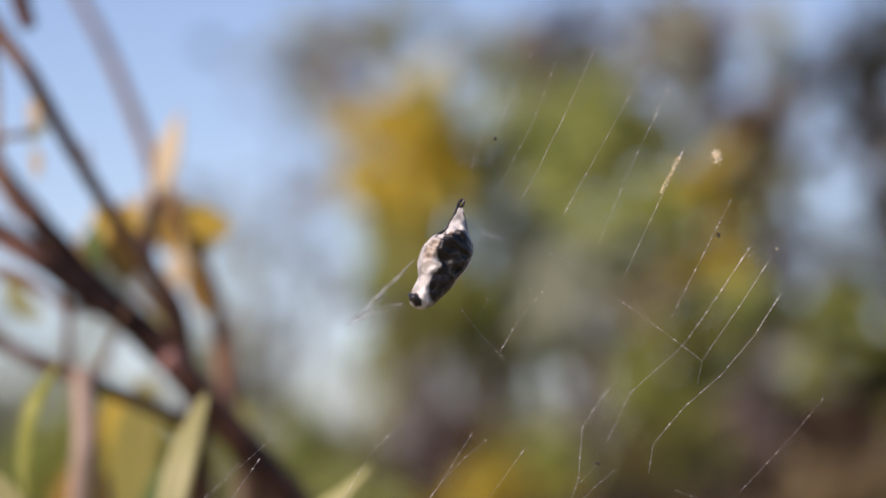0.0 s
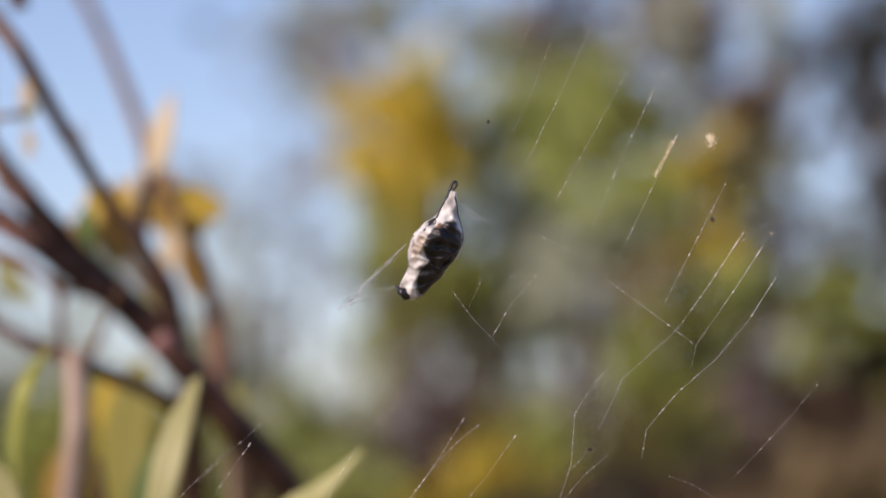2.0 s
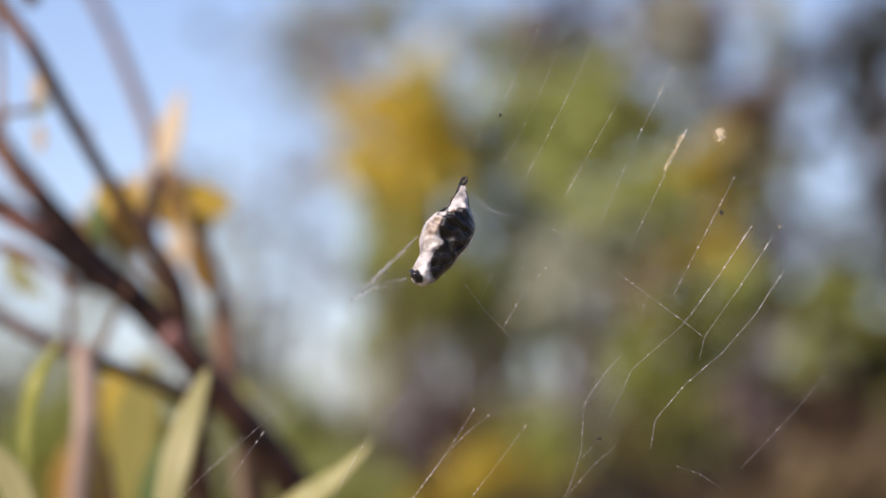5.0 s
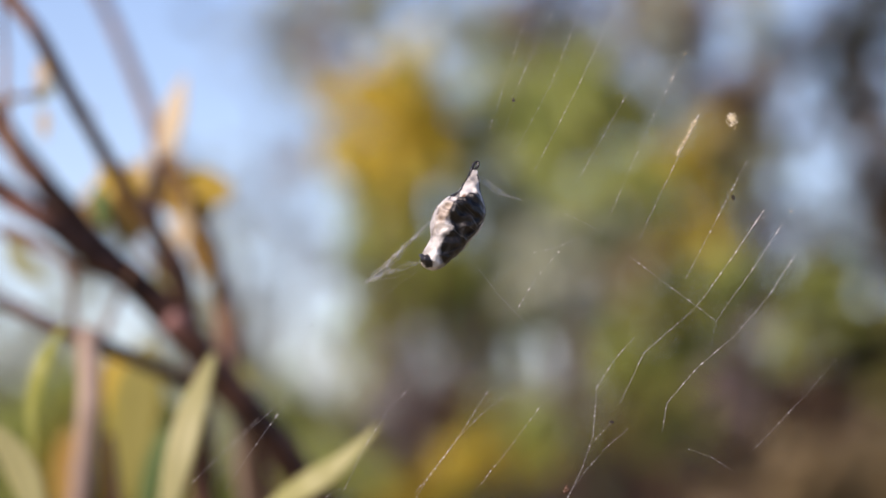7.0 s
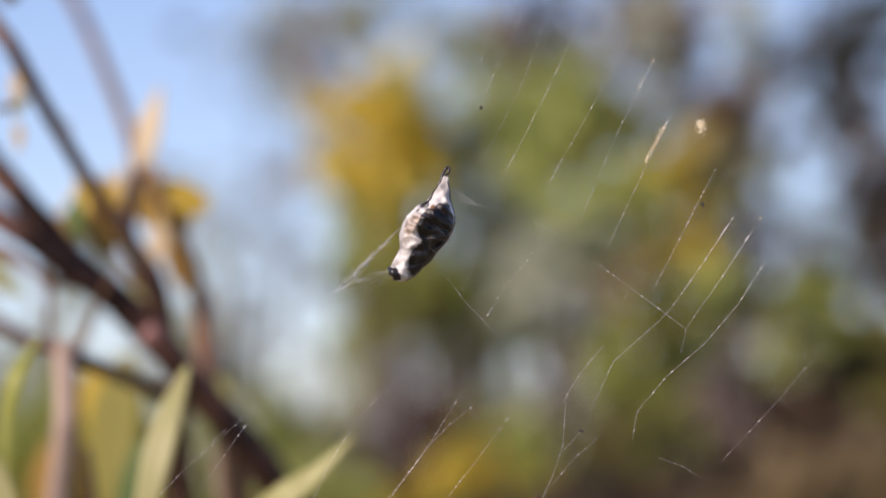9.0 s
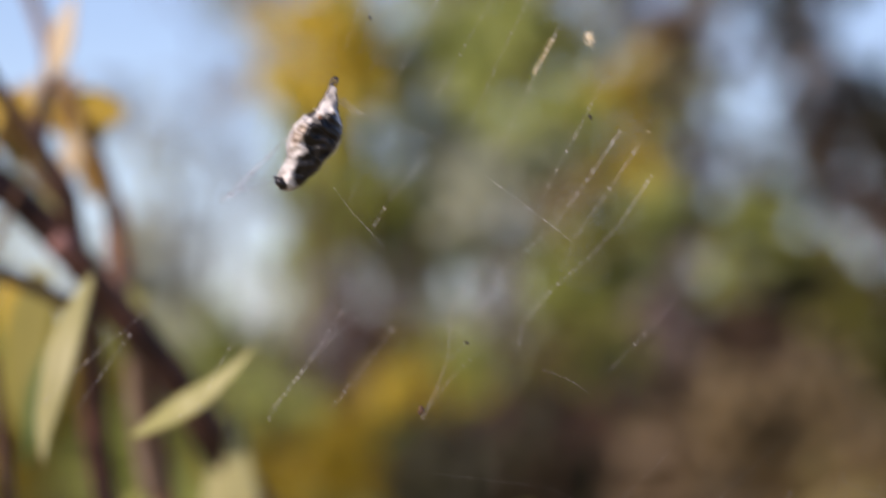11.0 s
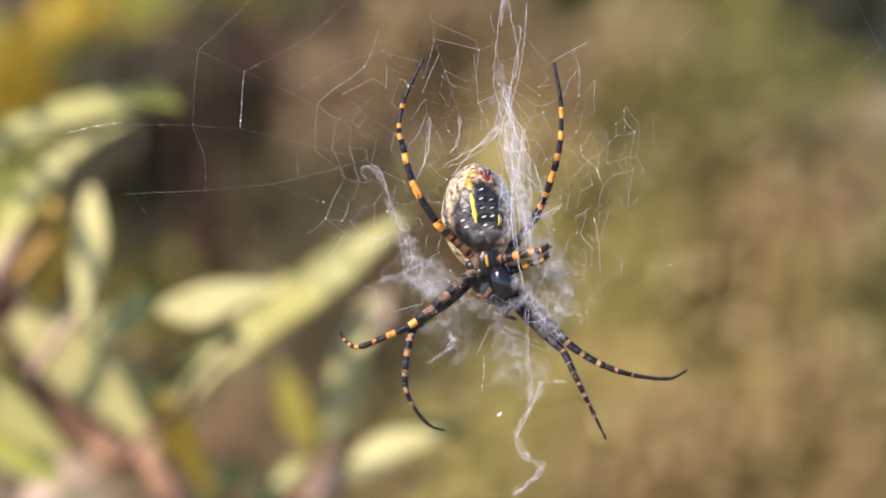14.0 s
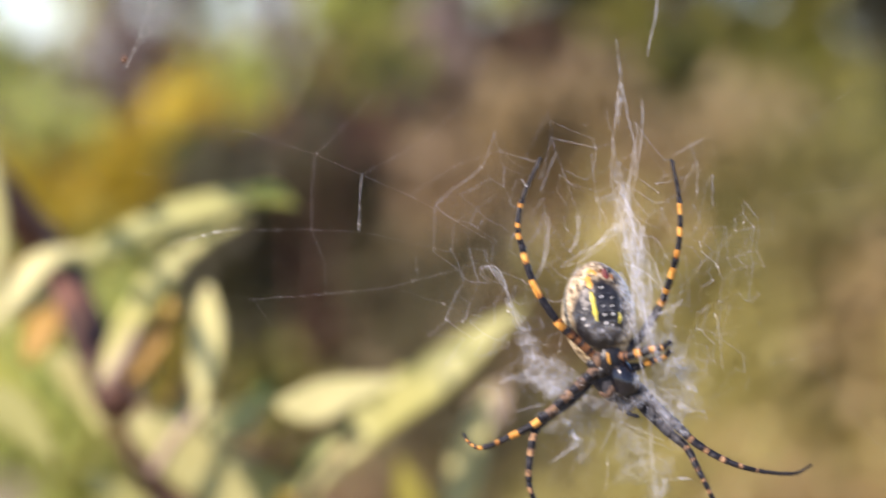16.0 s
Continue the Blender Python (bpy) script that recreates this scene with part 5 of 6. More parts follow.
    band([(0.00502, -0.0008, 0.89257), (0.00433, -0.0024, 0.88854), (0.00528, -0.0024, 0.88380), (0.00488, -0.0024, 0.87974), (0.00542, -0.0024, 0.87703)], 1, 0.0001, 43)
    band([(0.00649, -0.0024, 0.88922), (0.00785, -0.0024, 0.88584), (0.00765, -0.0024, 0.88177), (0.00806, -0.0024, 0.87771), (0.00820, -0.0024, 0.87499)], 2, 0.00018, 39)
    band([(0.00818, -0.0024, 0.88949), (0.00717, -0.0024, 0.88516), (0.00806, -0.0024, 0.88028), (0.00650, -0.0024, 0.87703)], 1, 0.0001, 39)
    band([(0.00568, -0.0024, 0.88516), (0.00819, -0.0024, 0.88367), (0.00955, -0.0024, 0.88177)], 2, 0.0002, 28)
    band([(0.00447, -0.0024, 0.88211), (0.00650, -0.0024, 0.88076), (0.00887, -0.0024, 0.88164)], 2, 0.0002, 25)
    band([(0.00528, -0.0024, 0.88705), (0.00683, -0.0024, 0.88617), (0.00866, -0.0024, 0.88678)], 2, 0.0002, 27)
    # felted film between the strands
    gauze(ob, THIN_GAUZE, (0.3, 0.9, 1.3, 1.2, 0.5), (0.0066, -0.0016, 0.89000), (0.0074, -0.0018, 0.88600), (0.0079, -0.0020, 0.88220), (0.0083, -0.0020, 0.87860), (0.0090, -0.0018, 0.87500), seed=8)
    gauze(ob, THICK_GAUZE, (0.3, 0.8, 1.1, 0.8, 0.3), (0.0056, -0.0014, 0.88700), (0.0068, -0.0020, 0.88350), (0.0076, -0.0022, 0.88000), (0.0086, -0.0020, 0.87650), (0.0098, -0.0016, 0.87250), seed=9)
    gauze(ob, THIN_GAUZE, (0.5, 1.4, 1.8, 1.2, 0.4), (0.0050, -0.0008, 0.89700), (0.0052, -0.0008, 0.89300), (0.0058, -0.0010, 0.88950), (0.0066, -0.0014, 0.88600), (0.0072, -0.0016, 0.88300), seed=10)
    gauze(ob, THIN_GAUZE, (0.4, 1.2, 1.5, 1.0, 0.4), (-0.00061, -0.0016, 0.87869), (0.00109, -0.0016, 0.87753), (0.00312, -0.0016, 0.87665), (0.00516, -0.0016, 0.87631), (0.00685, -0.0016, 0.87665), seed=41)
    gauze(ob, THICK_GAUZE, (0.3, 0.9, 1.2, 0.8, 0.3), (0.00502, -0.0016, 0.88378), (0.00556, -0.0016, 0.88174), (0.00597, -0.0016, 0.87970), (0.00611, -0.0016, 0.87801), (0.00584, -0.0016, 0.87631), seed=42)
    gauze(ob, THICK_GAUZE, (0.1, 0.3, 0.5, 0.3, 0.1), (0.0053, 0, 0.89528), (0.00598, 0, 0.89188), (0.00585, 0, 0.88882), (0.00571, 0, 0.88508), (0.00653, 0, 0.88236), seed=1)
    gauze(ob, THIN_GAUZE, (0.1, 0.5, 0.9, 1.3, 0.6), (0.00651, -0.001, 0.89258), (0.00692, -0.001, 0.88579), (0.0074, -0.001, 0.88104), (0.00822, -0.001, 0.87628), (0.00958, -0.001, 0.87288), seed=2)
    gauze(ob, THICK_GAUZE, (0.15, 0.6, 0.25, 0.12), (0.00502, 0, 0.90138), (0.00529, 0, 0.90409), (0.00543, 0, 0.90748), (0.00502, 0, 0.91154), seed=3)
    gauze(ob, THICK_GAUZE, (0.2, 0.35, 0.45, 0.65, 0.8, 0.5, 0.3), (0.0105, -0.0003, 0.85884), (0.00941, -0.0003, 0.85644), (0.00758, 0, 0.85299), (0.00744, 0, 0.85127), (0.00895, 0, 0.84922), (0.01031, 0, 0.84785), (0.0069, 0, 0.84476), seed=4, name="ribbon")
    gauze(ob, THICK_GAUZE, (0.1, 0.25, 0.3, 0.1), (0.00962, 0, 0.85847), (0.01098, 0, 0.85847), (0.01235, 0, 0.8586), (0.01337, 0, 0.85847), seed=5)
    gauze(ob, THICK_GAUZE, (0.1, 0.3, 0.15), (0.00007, 0, 0.88576), (0.00299, 0, 0.88739), (0.0053, 0, 0.88903), seed=6)
    gauze(ob, THICK_GAUZE, (0.1, 0.35, 0.3, 0.1), (-0.0115, 0, 0.8844), (-0.01014, 0, 0.88427), (-0.00898, 0, 0.88236), (-0.00844, 0, 0.88066), seed=7)

    net = thing("hub_net", (0.00041, 0, 0.88508), "irregular net of grey silk around the hub", "spider silk")
    net["kind"] = "stuff"
    hub = Vector((0.00449, 0, 0.87827))
    spokes, turns = 44, 10
    knots = {}
    for i in range(spokes):
        ang = 2 * math.pi * (i + rnd.uniform(-0.3, 0.3)) / spokes
        up, side = max(0.0, math.sin(ang)), max(0.0, -math.cos(ang))
        first, last = 0.0058 + 0.0035 * abs(math.sin(ang)), 0.0150 + 0.0075 * up + 0.0050 * side + rnd.uniform(-0.002, 0.003)
        for j in range(turns):
            reach = first + (last - first) * (j + rnd.uniform(-0.3, 0.3)) / (turns - 1)
            a = ang + rnd.gauss(0, 0.03)
            knots[i, j] = hub + Vector((math.cos(a) * reach, rnd.uniform(-0.0008, 0.0026), math.sin(a) * reach))
    pieces = []
    for (i, j), p in knots.items():
        ang = 2 * math.pi * i / spokes
        dense = 0.97 if math.sin(ang) > 0.15 else 0.6
        for q, often, thick in ((knots.get((i, j + 1)), dense, (6, 9, 12, 15)), (knots.get(((i + 1) % spokes, j)), dense * 0.85, (5, 8, 11, 14, 19)), (knots.get(((i + 1) % spokes, j + 1)), 0.10, (4, 6))):
            if q is not None and rnd.random() < often * (1 - 0.04 * j):
                mid = p.lerp(q, rnd.uniform(0.4, 0.6)) + Vector((rnd.gauss(0, 0.00009), 0, -abs(rnd.gauss(0, 0.00014))))
                pieces.append(tube(bent([p, mid, q], 4), rnd.choice(thick) * 1e-6, 4))
    mesh_object("net_thread", *joined(pieces), VEIL_SILK, net)
    beads = []
    for p in knots.values():
        if rnd.random() < 0.33:
            size = rnd.choice((16, 20, 26, 34, 48, 66)) * 1e-6
            beads.append(egg(p + Vector((0, -4e-5, 0)), size, size, size * rnd.uniform(1, 2.2), rnd.uniform(0, 180), 5, 6, None, 0.3, rnd.random() * 9))
    mesh_object("silk_knots", *joined(beads), WHITE_SILK, net, "bright silk knots of the net")

    veil = thing("silk_veil", (0.0045, 0, 0.86872), "thin torn sheet of pale silk behind the spider", "spider silk")
    veil["kind"] = "stuff"
    gauze(veil, THICK_GAUZE, (0.3, 0.9, 1.6, 2.0, 1.2), (-0.00884, 0.003, 0.88053), (-0.00713, 0.003, 0.87745), (-0.0061, 0.003, 0.8747), (-0.00473, 0.003, 0.87196), (-0.00302, 0.003, 0.86852), seed=11)
    gauze(veil, THIN_GAUZE, (0.2, 0.9, 1.6, 2.2, 1.0), (-0.00987, 0.003, 0.87024), (-0.00713, 0.003, 0.87093), (-0.00439, 0.003, 0.87058), (-0.00165, 0.003, 0.8699), (0.0011, 0.003, 0.8699), seed=12)
    gauze(veil, THIN_GAUZE, (1.0, 3.0, 3.6, 2.4, 0.6), (-0.00302, 0.004, 0.87327), (-0.00165, 0.004, 0.86914), (-0.00062, 0.004, 0.8657), (0.00007, 0.004, 0.86294), (0.00041, 0.004, 0.86018), seed=13)
    gauze(veil, THICK_GAUZE, (0.1, 0.4, 0.9, 0.5, 0.15), (-0.00219, 0.002, 0.86619), (-0.0013, 0.002, 0.86481), (-0.00041, 0.002, 0.8631), (-0.00096, 0.002, 0.86227), (-0.00336, 0.002, 0.86069), seed=14)
    gauze(veil, THIN_GAUZE, (0.6, 2.4, 3.4, 3.0, 1.2), (0.00454, 0.004, 0.86708), (0.00591, 0.004, 0.86432), (0.00729, 0.004, 0.86156), (0.00901, 0.004, 0.8588), (0.0097, 0.004, 0.85604), seed=15)
    gauze(veil, THICK_GAUZE, (0.5, 1.5, 1.7, 1.2, 0.4), (0.00652, -0.0012, 0.87153), (0.00856, -0.0012, 0.86914), (0.01027, -0.0012, 0.86676), (0.01163, -0.0012, 0.86505), (0.01299, -0.0012, 0.8639), seed=16)
    gauze(veil, THICK_GAUZE, (0.6, 1.8, 2.2, 1.2, 0.2), (0.00966, 0.003, 0.87608), (0.01138, 0.003, 0.87367), (0.01241, 0.003, 0.87161), (0.01344, 0.003, 0.8699), (0.01413, 0.003, 0.86852), seed=17)
    gauze(veil, THIN_GAUZE, (1.0, 3.0, 3.4, 2.0, 0.5), (0.00797, 0.004, 0.87465), (0.01037, 0.004, 0.8719), (0.01141, 0.004, 0.86845), (0.01176, 0.004, 0.86501), (0.01211, 0.004, 0.86156), seed=18)
    gauze(veil, THICK_GAUZE, (0.5, 0.35, 0.2, 0.1), (0.01165, 0, 0.86736), (0.0137, 0, 0.86681), (0.01493, 0, 0.86654), (0.0152, 0, 0.86565), seed=19)
    gauze(veil, THIN_GAUZE, (0.5, 1.2, 1.0, 0.3), (0.00828, 0.003, 0.88499), (0.01034, 0.003, 0.88088), (0.01069, 0.003, 0.87745), (0.01138, 0.003, 0.87539), seed=20)
    gauze(veil, THIN_GAUZE, (0.6, 1.2, 1.3, 0.5), (0.00041, -0.001, 0.86879), (0.00313, -0.001, 0.86743), (0.00585, -0.001, 0.86743), (0.00789, -0.001, 0.86845), seed=21)
    pieces = []
    # wisps: a curved axis, the width of the wisp and its number of fibres
    wisps = (([(0.00654, 0, 0.87623), (0.00892, 0, 0.87145), (0.01063, 0, 0.86736), (0.01302, 0, 0.86462)], 0.0014, 200), ([(0.0079, 0, 0.87282), (0.01131, 0, 0.87282), (0.01369, 0, 0.87145)], 0.0014, 110), ([(0.00995, 0, 0.87009), (0.012, 0, 0.86736), (0.01472, 0, 0.86633)], 0.0010, 60),
             ([(-0.0064, 0, 0.87827), (-0.00572, 0, 0.87486), (-0.00436, 0, 0.87145), (-0.00095, 0, 0.8694)], 0.0012, 120), ([(-0.00913, 0, 0.87077), (-0.00436, 0, 0.87145), (-0.00027, 0, 0.87077)], 0.0012, 60), ([(-0.00164, 0, 0.86872), (0.00041, 0, 0.86531), (-0.00095, 0, 0.86189)], 0.0014, 80))
    wisps += (([(0.00382, 0, 0.86736), (0.00655, 0, 0.86394), (0.00928, 0, 0.85915)], 0.0014, 90), ([(0.00653, 0, 0.88848), (0.00755, 0, 0.88304), (0.0079, 0, 0.87691)], 0.0009, 120), ([(0.00517, 0, 0.87691), (0.00722, 0, 0.8735), (0.0079, 0, 0.86872)], 0.0013, 110),
             ([(-0.00572, 0, 0.87009), (-0.00232, 0, 0.86736), (0.00109, 0, 0.86394)], 0.0018, 50), ([(0.01062, 0, 0.87827), (0.01199, 0, 0.87486), (0.01335, 0, 0.87214)], 0.0009, 50))
    for axis, wide, n in wisps:
        path = bent(axis, 10)
        for _ in range(n // 3):
            i = rnd.randrange(len(path) - 1)
            run = (path[i + 1] - path[i]).normalized()
            back = 0.0008 if rnd.random() < 0.35 else -0.0025
            line = [path[i] + Vector((rnd.gauss(0, wide), rnd.uniform(-0.0006, 0.0006) - back, rnd.gauss(0, wide)))]
            d = (run + Vector((rnd.gauss(0, 0.7), 0, rnd.gauss(0, 0.7)))).normalized()
            for _ in range(rnd.randrange(4, 11)):
                d = (d + Vector((rnd.gauss(0, 0.16), rnd.gauss(0, 0.05), rnd.gauss(0, 0.16)))).normalized()
                line.append(line[-1] + d * 0.0004)
            pieces.append(tube(line, rnd.choice((2.0, 3.0, 4.0, 6.0, 9.0)) * 1e-6, 3))
    mesh_object("veil_fibre", *joined(pieces), VEIL_SILK, veil)


hub_silk()
PREY_SILK = thing("silk_guy_threads", (-0.07512, 0, 0.9398), "fan of felted silk threads holding the prey", "spider silk")
gauze(PREY_SILK, THICK_GAUZE, (0.15, 0.3, 0.5, 0.7, 0.2), (-0.0706, 0, 0.94338), (-0.07269, 0, 0.94131), (-0.07477, 0, 0.9391), (-0.07686, 0, 0.93703), (-0.07895, 0, 0.93552), seed=31)
gauze(PREY_SILK, THIN_GAUZE, (0.2, 0.5, 0.6, 0.2), (-0.07199, 0, 0.93826), (-0.07408, 0, 0.93757), (-0.07582, 0, 0.93689), (-0.07825, 0, 0.93565), seed=32)
gauze(PREY_SILK, THIN_GAUZE, (0.5, 0.6, 0.3, 0.1), (-0.0658, 0, 0.94863), (-0.06344, 0, 0.94736), (-0.06157, 0, 0.94624), (-0.05949, 0, 0.94567), seed=33)

# droplets, glints and debris caught in the threads
FRASS = surface("frass", [(0.3, (0.6, 0.45, 0.2)), (0.5, (0.88, 0.76, 0.48)), (0.75, (0.94, 0.88, 0.72))], 900, 0.6, 0.0002, 3000)
SPECK = surface("speck", [(0.3, (0.03, 0.025, 0.02)), (0.7, (0.10, 0.08, 0.06))], 900, 0.6)
HUSK = surface("husk", [(0.3, (0.05, 0.025, 0.015)), (0.7, (0.22, 0.11, 0.06))], 900, 0.5)


def crumbs(name, label, centre, spread, count, size, mat, seed, seat=None):
    rnd = random.Random(seed)
    pieces = []
    for _ in range(count):
        c = Vector(centre) + Vector((rnd.gauss(0, spread[0]), rnd.gauss(0, spread[1]), rnd.gauss(0, spread[2])))
        if seat is not None:
            c += (Vector(seat) - Vector(centre)) * rnd.uniform(-1, 1)
        s = size * rnd.uniform(0.5, 1.3)
        slim = rnd.uniform(2.0, 6.0) if mat is FRASS else rnd.uniform(0.6, 1.6)
        pieces.append(egg(c, s, s * 0.8, s * slim, rnd.uniform(0, 180), 5, 6, None, 0.5, rnd.random() * 9))
    ob = mesh_object(name, *joined(pieces), mat)
    return tagged(ob, label, "debris")


crumbs("debris_clump", "fluffy tan clump of debris caught in the web", (-0.03386, 0, 0.9553), (0.00026, 0.00024, 0.00040), 110, 0.000042, FRASS, 1)
crumbs("debris_streak", "golden debris strung along a thread", (-0.03944, 0, 0.95321), (0.0001, 0.0001, 0.0001), 110, 0.000036, FRASS, 2, (-0.03826, 0, 0.95534))
crumbs("debris_streak", "golden debris strung along a thread", (-0.04093, 0, 0.96104), (0.00005, 0.0001, 0.00005), 16, 0.00002, FRASS, 3, (-0.04044, 0, 0.96187))
crumbs("debris_clump", "small tan clump of debris on a thread", (-0.03954, 0, 0.96346), (0.0001, 0.0001, 0.00012), 14, 0.000025, FRASS, 4)
crumbs("debris_speck", "tiny dark speck stuck on a thread", (-0.06051, 0, 0.9579), (0.00007, 0.0001, 0.0001), 4, 0.00014, SPECK, 5)
crumbs("debris_speck", "dark and white speck stuck on a thread", (-0.03377, 0, 0.9457), (0.0001, 0.0001, 0.00014), 8, 0.00012, SPECK, 6)
crumbs("debris_speck", "tiny dark speck stuck on a thread", (-0.04863, 0, 0.91858), (0.00016, 0.0001, 0.0001), 6, 0.00016, SPECK, 7)
crumbs("debris_speck", "tiny dark speck stuck on a thread", (-0.0855, 0, 0.93048), (0.00003, 0.0001, 0.00008), 3, 0.0001, SPECK, 8)
crumbs("debris_husk", "small brown husk hanging in the web", (-0.05408, 0, 0.91035), (0.00012, 0.0001, 0.0003), 12, 0.00026, HUSK, 9)
crumbs("debris_speck", "tiny brown speck stuck on a thread", (-0.02679, 0, 0.94401), (0.00005, 0.0001, 0.00005), 4, 0.00003, FRASS, 10)
crumbs("debris_speck", "white crumb hanging in the web", (0.00532, 0, 0.8545), (0.00016, 0.0001, 0.00007), 5, 0.00016, SILK, 11)


def droplets():
    """Glue droplets strung along the sticky threads."""
    rnd = random.Random(5)
    m, nt, b = material("glue_drop")
    b.inputs["Base Color"].default_value = (0.95, 0.93, 0.88, 1)
    b.inputs["Roughness"].default_value = 0.08
    pieces = []
    for c, size, slim, lean in DROPS:
        pieces.append(egg(c, size, size, size * slim, lean, 5, 6))
    ob = mesh_object("glue_droplets", *joined(pieces), m)
    tagged(ob, "tiny shining glue drops along the sticky threads", "droplets", kind="stuff")


droplets()


# ---- the wrapped prey ----
def prey_material():
    m, nt, b = material("wrapped_silk")
    tc = nt.nodes.new("ShaderNodeTexCoord")

    def blot(centre, size, lo, hi):
        sub = nt.nodes.new("ShaderNodeVectorMath")
        sub.operation, sub.inputs[1].default_value = "SUBTRACT", centre
        nt.links.new(tc.outputs["Object"], sub.inputs[0])
        div = nt.nodes.new("ShaderNodeVectorMath")
        div.operation, div.inputs[1].default_value = "DIVIDE", size
        nt.links.new(sub.outputs[0], div.inputs[0])
        ln = nt.nodes.new("ShaderNodeVectorMath")
        ln.operation = "LENGTH"
        nt.links.new(div.outputs[0], ln.inputs[0])
        nz = nt.nodes.new("ShaderNodeMath")
        nz.operation, nz.inputs[1].default_value = "MULTIPLY_ADD", 1.1
        nt.links.new(noise_tex(nt, 420, 3), nz.inputs[0])
        nt.links.new(ln.outputs["Value"], nz.inputs[2])
        mr = nt.nodes.new("ShaderNodeMapRange")
        mr.inputs["From Min"].default_value, mr.inputs["From Max"].default_value = lo, hi
        mr.inputs["To Min"].default_value, mr.inputs["To Max"].default_value = 1, 0
        nt.links.new(nz.outputs[0], mr.inputs["Value"])
        return mr.outputs["Result"]

    def over(base, fac, colour):
        x = nt.nodes.new("ShaderNodeMix")
        x.data_type = "RGBA"
        nt.links.new(fac, x.inputs["Factor"])
        nt.links.new(base, x.inputs[6])
        if isinstance(colour, tuple):
            x.inputs[7].default_value = (*colour, 1)
        else:
            nt.links.new(colour, x.inputs[7])
        return x.outputs[2]

    col = ramp(nt, noise_tex(nt, 430, 6), [(0.28, (0.08, 0.07, 0.06)), (0.40, (0.36, 0.34, 0.31)), (0.52, (0.60, 0.585, 0.55)), (0.72, (0.82, 0.81, 0.78))])
    tan = ramp(nt, noise_tex(nt, 520, 5), [(0.33, (0.12, 0.085, 0.06)), (0.46, (0.40, 0.33, 0.26)), (0.7, (0.64, 0.58, 0.51))])
    inner = ramp(nt, noise_tex(nt, 620, 5), [(0.42, (0.003, 0.003, 0.003)), (0.60, (0.009, 0.007, 0.006)), (0.72, (0.045, 0.028, 0.018)), (0.86, (0.20, 0.17, 0.15))])
    col = over(col, blot((-0.0003, -0.003, -0.0088), (0.0012, 0.005, 0.0026), 1.05, 1.5), tan)
    col = over(col, blot((0.0023, -0.0025, -0.0076), (0.0025, 0.005, 0.0036), 1.35, 1.5), inner)
    col = over(col, blot((0.0021, -0.0020, -0.0118), (0.0016, 0.005, 0.0030), 1.3, 1.6), inner)
    col = over(col, blot((0.0007, -0.0030, -0.0056), (0.0004, 0.004, 0.0005), 1.0, 1.5), (0.15, 0.065, 0.02))
    nt.links.new(col, b.inputs["Base Color"])
    b.inputs["Roughness"].default_value = 0.45
    b.inputs["Subsurface Weight"].default_value = 0.0
    bumped(nt, b, noise_tex(nt, 800, 7), 0.9, 0.0004)
    return m


BLACK_HORN = surface("black_horn", [(0.3, (0.006, 0.006, 0.008)), (0.7, (0.03, 0.028, 0.03))], 600, 0.3, 0.00005, 3000)


def hang(x, y, z, swing, tip):
    """A pose that hangs from a point, swung aside in the plane of the web and tipped towards the viewer (degrees)."""
    return Matrix.Translation((x, y, z)) @ Matrix.Rotation(radians(-swing), 4, "Y") @ Matrix.Rotation(radians(-tip), 4, "X")


